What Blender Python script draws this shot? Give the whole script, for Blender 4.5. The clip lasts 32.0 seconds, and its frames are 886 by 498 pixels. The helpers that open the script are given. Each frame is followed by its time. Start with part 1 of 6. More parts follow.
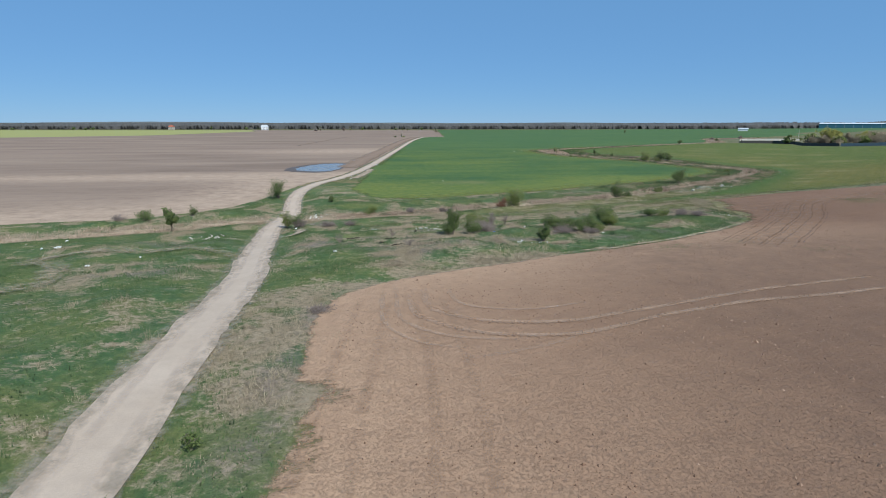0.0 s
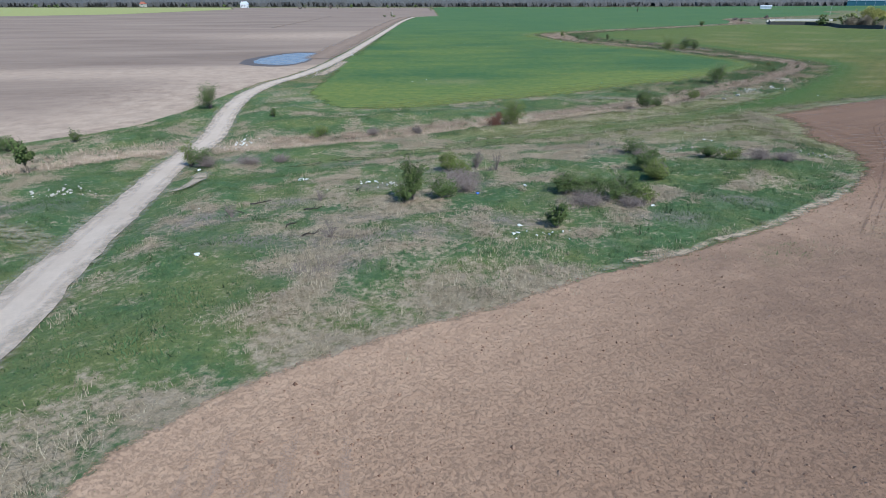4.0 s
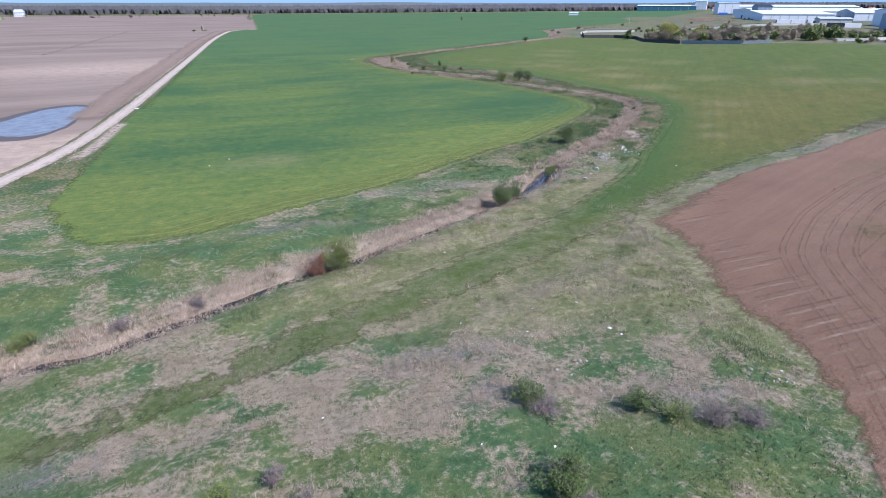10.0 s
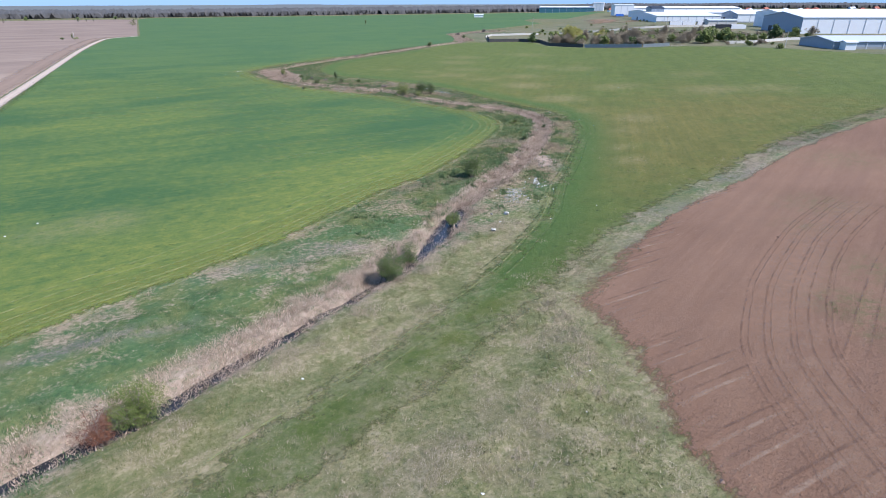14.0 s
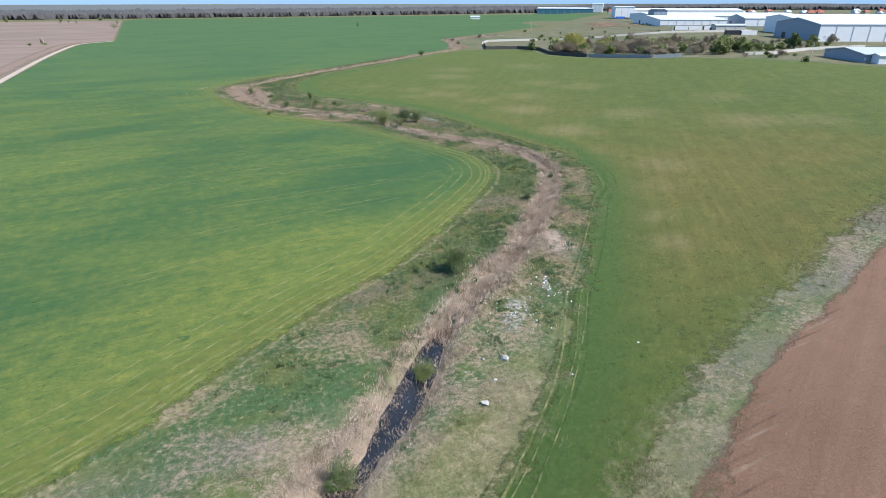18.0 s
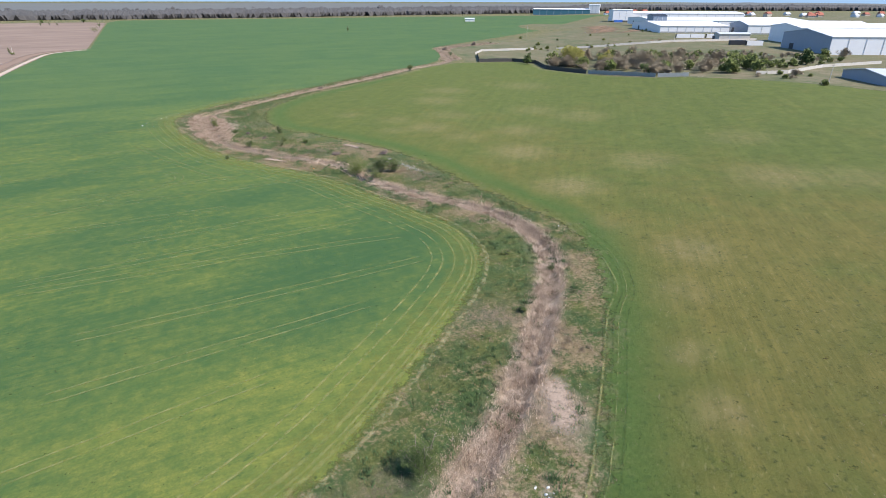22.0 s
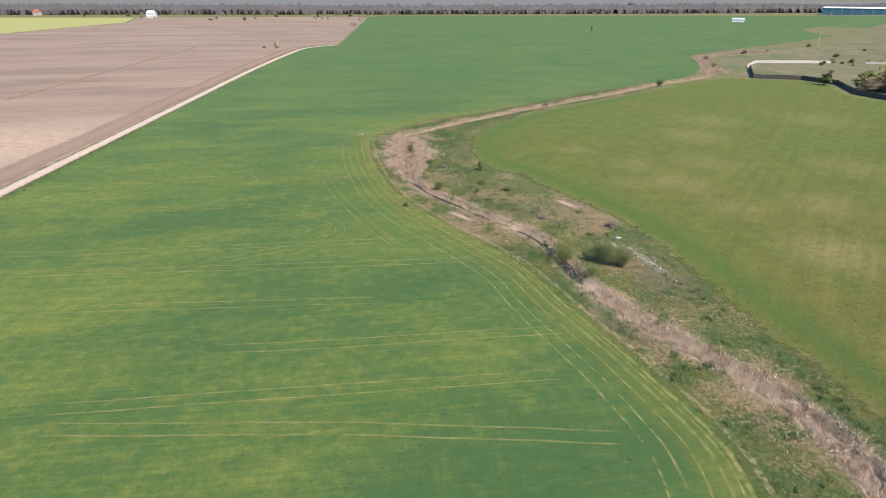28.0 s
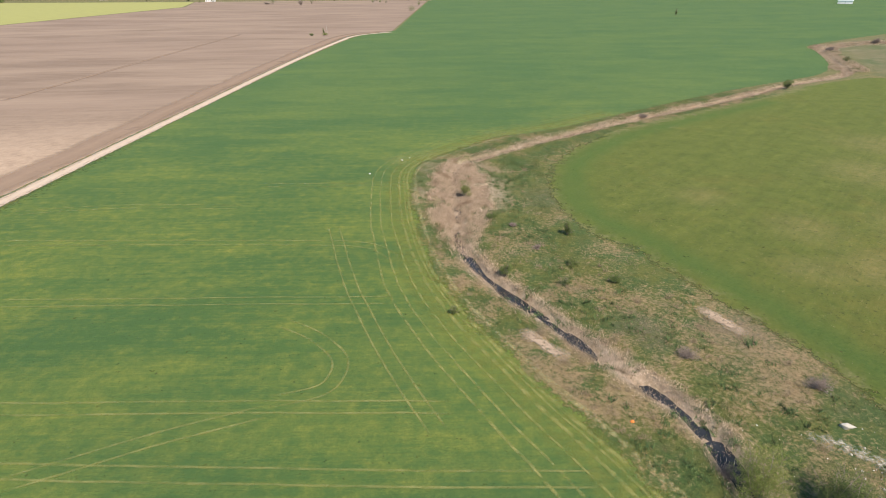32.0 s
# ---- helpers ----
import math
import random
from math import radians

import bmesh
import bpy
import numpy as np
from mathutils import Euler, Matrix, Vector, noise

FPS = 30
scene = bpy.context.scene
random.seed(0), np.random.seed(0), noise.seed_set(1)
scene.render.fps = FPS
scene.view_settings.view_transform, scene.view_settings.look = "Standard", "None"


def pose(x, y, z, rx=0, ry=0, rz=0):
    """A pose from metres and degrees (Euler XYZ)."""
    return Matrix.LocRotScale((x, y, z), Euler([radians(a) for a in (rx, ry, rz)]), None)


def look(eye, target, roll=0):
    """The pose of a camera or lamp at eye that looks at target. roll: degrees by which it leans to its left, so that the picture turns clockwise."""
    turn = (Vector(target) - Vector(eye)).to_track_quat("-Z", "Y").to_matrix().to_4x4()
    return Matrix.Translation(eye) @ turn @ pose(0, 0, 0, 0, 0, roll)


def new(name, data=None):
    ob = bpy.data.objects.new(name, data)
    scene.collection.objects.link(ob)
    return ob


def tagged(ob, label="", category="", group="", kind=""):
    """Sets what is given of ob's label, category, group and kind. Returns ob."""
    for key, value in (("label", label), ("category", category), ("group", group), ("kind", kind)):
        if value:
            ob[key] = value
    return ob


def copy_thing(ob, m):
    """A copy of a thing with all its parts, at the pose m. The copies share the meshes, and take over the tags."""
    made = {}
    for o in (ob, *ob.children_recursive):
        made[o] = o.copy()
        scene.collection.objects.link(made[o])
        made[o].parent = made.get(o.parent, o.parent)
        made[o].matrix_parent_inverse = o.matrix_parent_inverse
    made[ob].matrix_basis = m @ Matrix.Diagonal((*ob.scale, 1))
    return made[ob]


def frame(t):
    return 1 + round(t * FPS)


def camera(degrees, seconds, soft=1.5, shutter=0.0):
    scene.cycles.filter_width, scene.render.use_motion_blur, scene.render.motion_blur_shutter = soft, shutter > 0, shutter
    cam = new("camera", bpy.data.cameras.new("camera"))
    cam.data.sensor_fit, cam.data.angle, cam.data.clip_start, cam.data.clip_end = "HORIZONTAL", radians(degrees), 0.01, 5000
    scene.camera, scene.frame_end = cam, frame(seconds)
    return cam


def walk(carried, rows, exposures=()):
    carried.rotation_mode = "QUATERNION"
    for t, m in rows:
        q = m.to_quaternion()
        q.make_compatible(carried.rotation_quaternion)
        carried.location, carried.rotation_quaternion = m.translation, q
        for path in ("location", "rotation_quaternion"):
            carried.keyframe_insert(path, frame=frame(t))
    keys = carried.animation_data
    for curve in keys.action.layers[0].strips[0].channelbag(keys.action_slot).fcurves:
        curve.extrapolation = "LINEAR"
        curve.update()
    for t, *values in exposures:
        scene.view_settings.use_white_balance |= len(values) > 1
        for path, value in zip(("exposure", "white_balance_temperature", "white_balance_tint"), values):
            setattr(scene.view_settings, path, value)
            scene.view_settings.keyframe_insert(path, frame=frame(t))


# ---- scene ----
cam = camera(77.1, 32.0, 0.9)
METRES, EYE, TILT, LEAN, TURN = 230.0, 16.4, -12.85, 0.0, 0.0
ROWS = [
    (0.0, 0.0, 0.0, 0.0, 0.0, 0.0, 0.0),
    (0.5, 0.0017, 0.0137, 0.0028, 0.02, 0.02, -0.02),
    (1.0, 0.0033, 0.0275, 0.0056, 0.02, -0.03, -0.0),
    (1.5, 0.005, 0.0413, 0.0084, 0.01, -1.18, 0.02),
    (2.0, 0.0067, 0.0548, 0.0113, -0.02, -5.54, 0.06),
    (2.5, 0.0085, 0.068, 0.0144, -0.13, -10.55, 0.14),
    (4.5, 0.0167, 0.1144, 0.0345, -0.21, -11.47, 0.01),
    (5.0, 0.019, 0.1232, 0.0421, -0.09, -11.44, -0.1),
    (5.5, 0.0214, 0.1307, 0.0506, 0.06, -11.45, -0.13),
    (6.0, 0.0237, 0.1379, 0.0572, 0.18, -11.61, 0.01),
    (6.5, 0.0255, 0.1459, 0.0616, 0.15, -11.6, 0.06),
    (7.0, 0.0269, 0.155, 0.0657, 0.18, -11.52, 0.08),
    (7.5, 0.0284, 0.1651, 0.0707, 0.31, -11.49, 0.04),
    (8.0, 0.0301, 0.1761, 0.0761, 0.46, -11.44, 0.06),
    (8.5, 0.0317, 0.1874, 0.0812, 0.49, -11.36, 0.01),
    (9.0, 0.0333, 0.198, 0.0861, -1.1, -11.37, 0.38),
    (9.5, 0.0358, 0.2076, 0.0909, -11.0, -11.64, 2.56),
    (10.0, 0.0401, 0.2159, 0.0943, -16.11, -11.85, 3.58),
    (10.5, 0.0448, 0.2233, 0.0978, -17.65, -12.0, 3.97),
    (11.0, 0.0498, 0.2302, 0.1024, -22.55, -12.36, 4.98),
    (11.5, 0.0555, 0.2371, 0.1052, -23.84, -12.43, 5.34),
    (12.0, 0.0612, 0.2448, 0.1075, -24.08, -12.52, 5.44),
    (12.5, 0.0674, 0.2535, 0.1098, -24.26, -12.56, 5.52),
    (13.0, 0.0739, 0.2634, 0.1123, -24.43, -12.51, 5.56),
    (13.5, 0.0807, 0.2742, 0.1148, -24.58, -12.46, 5.54),
    (14.0, 0.088, 0.2857, 0.1172, -24.66, -12.41, 5.53),
    (14.5, 0.0955, 0.298, 0.1195, -24.69, -12.41, 5.51),
    (16.5, 0.1297, 0.3531, 0.1391, -24.66, -12.46, 5.5),
    (17.0, 0.1384, 0.3672, 0.1449, -24.73, -12.45, 5.48),
    (17.5, 0.1472, 0.3807, 0.151, -24.83, -12.49, 5.48),
    (18.0, 0.1557, 0.3938, 0.1571, -24.94, -12.51, 5.46),
    (18.5, 0.1642, 0.4062, 0.1632, -25.02, -12.54, 5.47),
    (19.0, 0.1722, 0.4181, 0.1696, -25.09, -12.56, 5.42),
    (19.5, 0.1801, 0.4294, 0.1766, -25.09, -12.61, 5.44),
    (20.0, 0.1877, 0.4405, 0.1833, -25.13, -12.61, 5.39),
    (20.5, 0.1951, 0.4509, 0.1902, -25.17, -12.63, 5.4),
    (21.0, 0.2026, 0.4608, 0.1971, -25.21, -12.66, 5.4),
    (21.5, 0.2096, 0.4705, 0.2039, -25.31, -12.72, 5.37),
    (22.0, 0.2165, 0.4799, 0.2104, -25.38, -12.83, 5.38),
    (22.5, 0.2233, 0.4895, 0.2158, -25.45, -12.99, 5.42),
    (23.0, 0.2301, 0.5006, 0.2203, -25.45, -12.97, 5.42),
    (23.5, 0.2374, 0.5127, 0.2248, -25.36, -12.91, 5.4),
    (24.0, 0.2455, 0.5263, 0.2291, -25.15, -12.83, 5.39),
    (24.5, 0.2536, 0.5411, 0.2327, -24.95, -12.74, 5.33),
    (25.0, 0.2621, 0.5568, 0.2365, -23.41, -12.58, 4.98),
    (25.5, 0.2696, 0.5736, 0.2405, -18.86, -12.17, 4.13),
    (26.0, 0.2747, 0.5916, 0.2446, -14.03, -11.9, 3.13),
    (26.5, 0.2778, 0.6089, 0.2483, -9.3, -11.69, 2.13),
    (28.5, 0.2759, 0.6875, 0.2635, -1.98, -12.06, 0.32),
    (29.0, 0.2754, 0.7108, 0.2682, -1.14, -12.0, 0.17),
    (29.5, 0.2755, 0.7359, 0.2733, -0.17, -12.0, 0.03),
    (30.0, 0.2754, 0.7624, 0.2783, 0.74, -11.98, -0.11),
    (30.5, 0.2755, 0.7894, 0.2839, 1.52, -11.97, -0.25),
    (31.0, 0.2755, 0.8168, 0.2891, 2.13, -11.97, -0.3),
    (31.5, 0.2759, 0.8441, 0.2947, 2.65, -12.04, -0.32),
    (32.0, 0.2763, 0.8708, 0.3006, 3.07, -13.53, -0.28),
]
walk(cam, [(t, pose(0, 0, EYE, TILT, LEAN, TURN) @ pose(METRES * x, METRES * y, METRES * z, 90 + pitch, roll, yaw)) for t, x, y, z, yaw, pitch, roll in ROWS],
     [(0, -0.08, 6300, 3), (2, -0.06, 6250, 4), (5, 0.12, 5600, 5), (8, 0.24, 5650, 12), (12, 0.40, 5850, 20), (14.5, 0.42, 6000, 14), (17, 0.41, 6200, 9), (20, 0.42, 6400, 13), (23, 0.46, 6750, 15), (26, 0.51, 7050, 15), (29, 0.48, 7400, 14), (32, 0.43, 7900, 12)])

# ---- light ----
SUN_EL, SUN_AZ = radians(50), math.atan2(0.57, -0.82)
world = bpy.data.worlds.new("sky")
scene.world = world
world.use_nodes = True
wn = world.node_tree.nodes
sky = wn.new("ShaderNodeTexSky")
sky.sky_type, sky.sun_disc = "NISHITA", False
sky.sun_elevation, sky.sun_rotation = SUN_EL, SUN_AZ
sky.air_density, sky.dust_density, sky.ozone_density, sky.altitude = 0.8, 0.0, 3.0, 1500
wn["Background"].inputs["Strength"].default_value = 0.079
tint = wn.new("ShaderNodeMix")
tint.data_type, tint.blend_type = "RGBA", "MULTIPLY"
tint.inputs[0].default_value, tint.inputs[7].default_value = 1.0, (0.85, 0.95, 1.1, 1)
veil = wn.new("ShaderNodeMix")
veil.data_type = "RGBA"
veil.inputs[0].default_value, veil.inputs[7].default_value = 0.66, (2.4, 5.25, 9.9, 1)
world.node_tree.links.new(sky.outputs[0], tint.inputs[6])
world.node_tree.links.new(tint.outputs[2], veil.inputs[6])
world.node_tree.links.new(veil.outputs[2], wn["Background"].inputs["Color"])
sun_data = bpy.data.lights.new("sun", "SUN")
sun_data.energy, sun_data.angle, sun_data.color = 5.0, radians(0.53), (1.0, 0.95, 0.88)
sun = new("sun", sun_data)
sun_way = Vector((math.sin(SUN_AZ) * math.cos(SUN_EL), math.cos(SUN_AZ) * math.cos(SUN_EL), math.sin(SUN_EL)))
sun.matrix_world = look(sun_way * 200, (0, 0, 0))


# ---- materials ----
class Nodes:
    """A short way to write a node material on world coordinates in metres."""

    def __init__(self, name, rough=0.9, spec=0.25):
        self.mat = bpy.data.materials.new(name)
        self.mat.use_nodes = True
        self.tree = self.mat.node_tree
        self.bsdf = self.tree.nodes["Principled BSDF"]
        self.bsdf.inputs["Roughness"].default_value = rough
        self.bsdf.inputs["Specular IOR Level"].default_value = spec
        self.place = self.tree.nodes.new("ShaderNodeNewGeometry").outputs["Position"]
        self.island = self.place.node.outputs["Random Per Island"]

    def link(self, a, b):
        self.tree.links.new(a, b)

    def stretched(self, turn, sx, sy):
        n = self.tree.nodes.new("ShaderNodeMapping")
        n.vector_type = "TEXTURE"
        n.inputs["Rotation"].default_value = (0, 0, radians(turn))
        n.inputs["Scale"].default_value = (sx, sy, 1)
        self.link(self.place, n.inputs["Vector"])
        return n.outputs[0]

    def noise(self, size, detail=4, rough=0.6, vector=None, low=0.3, high=0.7):
        """Noise of that many metres, stretched so that low to high spans 0 to 1."""
        n = self.tree.nodes.new("ShaderNodeTexNoise")
        n.inputs["Scale"].default_value, n.inputs["Detail"].default_value, n.inputs["Roughness"].default_value = 1 / size, detail, rough
        self.link(vector or self.place, n.inputs["Vector"])
        m = self.tree.nodes.new("ShaderNodeMapRange")
        m.inputs["From Min"].default_value, m.inputs["From Max"].default_value = low, high
        self.link(n.outputs[0], m.inputs["Value"])
        return m.outputs[0]

    def ramp(self, fac, *stops):
        n = self.tree.nodes.new("ShaderNodeValToRGB")
        e = n.color_ramp.elements
        while len(e) < len(stops):
            e.new(0.5)
        for el, (at, col) in zip(e, stops):
            el.position, el.color = at, (*col, 1)
        self.link(fac, n.inputs[0])
        return n.outputs[0]

    def mix(self, fac, a, b, kind="MIX"):
        n = self.tree.nodes.new("ShaderNodeMix")
        n.data_type, n.blend_type = "RGBA", kind
        for socket, v in ((n.inputs[0], fac), (n.inputs[6], a), (n.inputs[7], b)):
            if isinstance(v, (int, float)):
                socket.default_value = v
            elif isinstance(v, tuple):
                socket.default_value = (*v, 1)
            else:
                self.link(v, socket)
        return n.outputs[2]

    def times(self, a, b):
        n = self.tree.nodes.new("ShaderNodeMath")
        n.operation = "MULTIPLY"
        for socket, v in ((n.inputs[0], a), (n.inputs[1], b)):
            if isinstance(v, (int, float)):
                socket.default_value = v
            else:
                self.link(v, socket)
        return n.outputs[0]

    def lean_up(self, amount):
        """Thin blades pass light on from all sides: turn their shading normal towards the sky."""
        n = self.tree.nodes.new("ShaderNodeMix")
        n.data_type = "VECTOR"
        n.inputs[0].default_value, n.inputs[5].default_value = amount, (0, 0, 1)
        self.link(self.place.node.outputs["Normal"], n.inputs[4])
        self.link(n.outputs[1], self.bsdf.inputs["Normal"])

    def attribute(self, name):
        n = self.tree.nodes.new("ShaderNodeAttribute")
        n.attribute_name = name
        return n.outputs["Fac"]

    def fray(self, edge, ragged):
        """Let a field thin out over its margin: edge runs from 0 outside to 1 inside, ragged breaks it up."""
        clear, both = self.tree.nodes.new("ShaderNodeBsdfTransparent"), self.tree.nodes.new("ShaderNodeMixShader")
        self.link(self.ramp(self.mix(0.5, edge, ragged), (0.40, (0, 0, 0)), (0.60, (1, 1, 1))), both.inputs[0])
        self.link(clear.outputs[0], both.inputs[1])
        self.link(self.bsdf.outputs[0], both.inputs[2])
        self.link(both.outputs[0], self.tree.nodes["Material Output"].inputs["Surface"])

    def done(self, colour, bump=None, depth=0.03, strength=0.6):
        if isinstance(colour, tuple):
            self.bsdf.inputs["Base Color"].default_value = (*colour, 1)
        else:
            self.link(colour, self.bsdf.inputs["Base Color"])
        if bump is not None:
            n = self.tree.nodes.new("ShaderNodeBump")
            n.inputs["Strength"].default_value, n.inputs["Distance"].default_value = strength, depth
            self.link(bump, n.inputs["Height"])
            self.link(n.outputs[0], self.bsdf.inputs["Normal"])
        return self.mat


def weed_colours(m, dryness_at):
    """Green, straw and dead weeds in patches, with a fine mottle; also the height of the mottle."""
    mid, small, fine = m.noise(1.7, 6, 0.7, low=0.3, high=0.7), m.noise(0.5, 6, 0.75, low=0.3, high=0.7), m.noise(0.16, 5, 0.8, low=0.3, high=0.7)
    kinds = m.noise(7, 6, 0.7, low=0.44, high=0.58)
    deep = m.ramp(small, (0.0, (0.040, 0.094, 0.034)), (0.5, (0.075, 0.145, 0.050)), (1.0, (0.125, 0.195, 0.072)))
    light = m.ramp(small, (0.0, (0.088, 0.118, 0.034)), (0.5, (0.15, 0.178, 0.056)), (1.0, (0.24, 0.245, 0.092)))
    green = m.mix(kinds, deep, light)
    dry = m.ramp(small, (0.0, (0.205, 0.150, 0.098)), (0.5, (0.35, 0.268, 0.182)), (1.0, (0.52, 0.415, 0.295)))
    patch = m.mix(0.42, m.mix(0.42, dryness_at, mid), small)
    colour = m.mix(m.ramp(patch, (0.41, (0, 0, 0)), (0.63, (1, 1, 1))), green, dry)
    dead = m.noise(4, 6, 0.75, low=0.55, high=0.7)
    colour = m.mix(m.times(dead, 0.35), colour, (0.205, 0.158, 0.13))
    specks = m.noise(0.35, 5, 0.8, low=0.6, high=0.75)
    colour = m.mix(m.times(specks, 0.45), colour, (0.40, 0.36, 0.25))
    colour = m.mix(m.times(fine, 0.35), colour, (0.078, 0.090, 0.048))
    return colour, m.mix(0.5, fine, small)


def weedy_ground():
    m = Nodes("weedy_ground")
    colour, mottle = weed_colours(m, m.attribute("dry"))
    dead = m.times(m.attribute("dead"), m.noise(0.9, 6, 0.75, low=0.28, high=0.6))
    colour = m.mix(m.times(dead, 0.85), colour, m.mix(m.noise(0.25, 5, 0.8), (0.15, 0.115, 0.105), (0.30, 0.245, 0.225)))
    waste = m.mix(m.noise(30, 6, 0.7, low=0.36, high=0.64), (0.085, 0.115, 0.045), (0.19, 0.158, 0.092))
    waste = m.mix(m.times(m.noise(11, 6, 0.75, low=0.5, high=0.66), 0.6), waste, (0.30, 0.235, 0.165))
    waste = m.mix(m.times(m.noise(2.5, 6, 0.8), 0.5), waste, (0.10, 0.095, 0.05))
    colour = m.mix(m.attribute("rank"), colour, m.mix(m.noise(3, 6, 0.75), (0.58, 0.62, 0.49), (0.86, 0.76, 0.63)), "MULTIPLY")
    olive = m.ramp(m.mix(0.4, m.noise(0.6, 6, 0.8), m.noise(3.5, 5, 0.7)), (0.15, (0.100, 0.115, 0.038)), (0.5, (0.20, 0.188, 0.080)), (0.85, (0.42, 0.34, 0.21)))
    colour = m.mix(m.times(m.attribute("olive"), 0.75), colour, olive)
    litter_bed = m.mix(m.noise(0.3, 6, 0.8, vector=m.stretched(60, 4, 1)), (0.27, 0.195, 0.145), (0.50, 0.395, 0.31))
    colour = m.mix(m.times(m.attribute("reedbed"), m.noise(1.3, 6, 0.75, low=0.2, high=0.5)), colour, litter_bed)
    colour = m.mix(m.attribute("waste"), colour, waste)
    return m.done(colour, mottle, 0.14, 0.8)


def meadow_grass():
    m = Nodes("meadow_grass")
    mid, fine = m.noise(4, 6, 0.75, low=0.35, high=0.65), m.noise(0.3, 6, 0.85, low=0.32, high=0.68)
    streaks = m.noise(0.28, 5, 0.7, vector=m.stretched(50, 14, 1), low=0.36, high=0.64)
    lanes = m.noise(1.6, 5, 0.65, vector=m.stretched(50, 22, 1), low=0.38, high=0.62)
    base = m.mix(mid, (0.086, 0.119, 0.022), (0.147, 0.167, 0.036))
    tan = m.mix(0.3, m.mix(0.62, m.noise(30, 6, 0.66, low=0.34, high=0.66), m.attribute("browned")), m.noise(7, 6, 0.75, low=0.32, high=0.7))
    brown = m.mix(m.mix(0.5, streaks, mid), (0.128, 0.116, 0.024), (0.225, 0.185, 0.050))
    base = m.mix(m.ramp(tan, (0.32, (0, 0, 0)), (0.70, (0.95, 0.95, 0.95))), base, brown)
    spot = m.times(m.attribute("spot"), m.noise(1.8, 6, 0.8, low=0.25, high=0.62))
    base = m.mix(m.times(spot, 0.85), base, m.mix(fine, (0.26, 0.20, 0.085), (0.36, 0.285, 0.135)))
    base = m.mix(m.times(lanes, 0.3), base, (0.062, 0.090, 0.020))
    tufts = m.noise(0.8, 5, 0.75, low=0.56, high=0.68)
    base = m.mix(m.times(tufts, 0.75), base, (0.036, 0.060, 0.015))
    pale = m.noise(0.5, 5, 0.75, vector=m.stretched(50, 2.5, 1), low=0.58, high=0.68)
    base = m.mix(m.times(pale, 0.38), base, (0.32, 0.275, 0.13))
    base = m.mix(m.times(fine, 0.35), base, (0.045, 0.060, 0.017))
    lush = m.mix(m.noise(0.5, 6, 0.8), (0.046, 0.090, 0.018), (0.090, 0.140, 0.032))
    base = m.mix(m.times(m.attribute("lush"), m.noise(2.2, 6, 0.75, low=0.15, high=0.42)), base, lush)
    weeds, mottle = weed_colours(m, m.noise(6, 4, 0.6, low=0.25, high=0.75))
    verge = m.mix(m.noise(0.7, 6, 0.8), m.mix(m.attribute("olive"), (0.085, 0.098, 0.036), (0.112, 0.130, 0.044)), m.mix(m.attribute("olive"), (0.21, 0.195, 0.085), (0.34, 0.288, 0.158)))
    edge = m.mix(0.4, m.attribute("verge"), m.noise(2.4, 6, 0.75, low=0.3, high=0.7))
    base = m.mix(m.ramp(edge, (0.45, (0, 0, 0)), (0.75, (0.9, 0.9, 0.9))), base, m.mix(0.6, weeds, verge))
    m.fray(m.attribute("inner"), m.noise(1.6, 6, 0.75, low=0.3, high=0.7))
    return m.done(base, m.mix(0.5, fine, tufts), 0.14, 1.0)


def wheat_crop():
    m = Nodes("wheat_crop")
    rows = m.noise(0.8, 6, 0.7, vector=m.stretched(3, 10, 1), low=0.32, high=0.68)
    bands = m.noise(8, 6, 0.7, vector=m.stretched(6, 2.6, 1), low=0.3, high=0.72)
    big, fine, mid = m.noise(30, 5, 0.6, vector=m.stretched(4, 2.4, 1), low=0.32, high=0.68), m.noise(0.28, 6, 0.8, low=0.3, high=0.7), m.noise(1.9, 6, 0.76, low=0.3, high=0.7)
    thin = m.attribute("thin")
    green = m.mix(big, (0.048, 0.106, 0.034), (0.077, 0.140, 0.036))
    yellow = m.mix(mid, (0.165, 0.198, 0.032), (0.29, 0.275, 0.058))
    drills = m.noise(0.55, 4, 0.6, vector=m.stretched(5, 45, 1), low=0.36, high=0.64)
    both = m.mix(0.3, m.mix(0.3, m.mix(0.5, bands, big), m.mix(0.5, rows, drills)), mid)
    both = m.mix(m.times(thin, 0.78), both, m.mix(0.5, m.mix(0.4, rows, mid), (1, 1, 1)))
    colour = m.mix(m.ramp(both, (0.40, (0, 0, 0)), (0.88, (0.95, 0.95, 0.95))), green, yellow)
    colour = m.mix(m.times(m.attribute("rich"), m.noise(5, 6, 0.72, low=0.25, high=0.6)), colour, m.mix(mid, (0.030, 0.086, 0.033), (0.050, 0.116, 0.038)))
    # Far off, streaks fade and haze is painted in as paler, bluer green.
    colour = m.mix(m.times(m.attribute("far_haze"), 0.6), colour, m.mix(bands, (0.054, 0.122, 0.048), (0.082, 0.156, 0.054)))
    clumps = m.noise(1.3, 5, 0.78, vector=m.stretched(20, 1.6, 1), low=0.57, high=0.66)
    colour = m.mix(m.times(clumps, m.mix(thin, (0.35, 0.35, 0.35), (0.8, 0.8, 0.8))), colour, (0.036, 0.088, 0.026))
    bald = m.times(m.attribute("bald"), m.noise(1.2, 6, 0.8, low=0.35, high=0.6))
    colour = m.mix(m.times(bald, 0.7), colour, (0.27, 0.235, 0.11))
    colour = m.mix(m.times(fine, 0.55), colour, (0.034, 0.070, 0.018))
    m.fray(m.attribute("inner"), m.noise(0.9, 6, 0.75, low=0.3, high=0.7))
    return m.done(colour, m.mix(0.6, rows, fine), 0.10, 0.7)


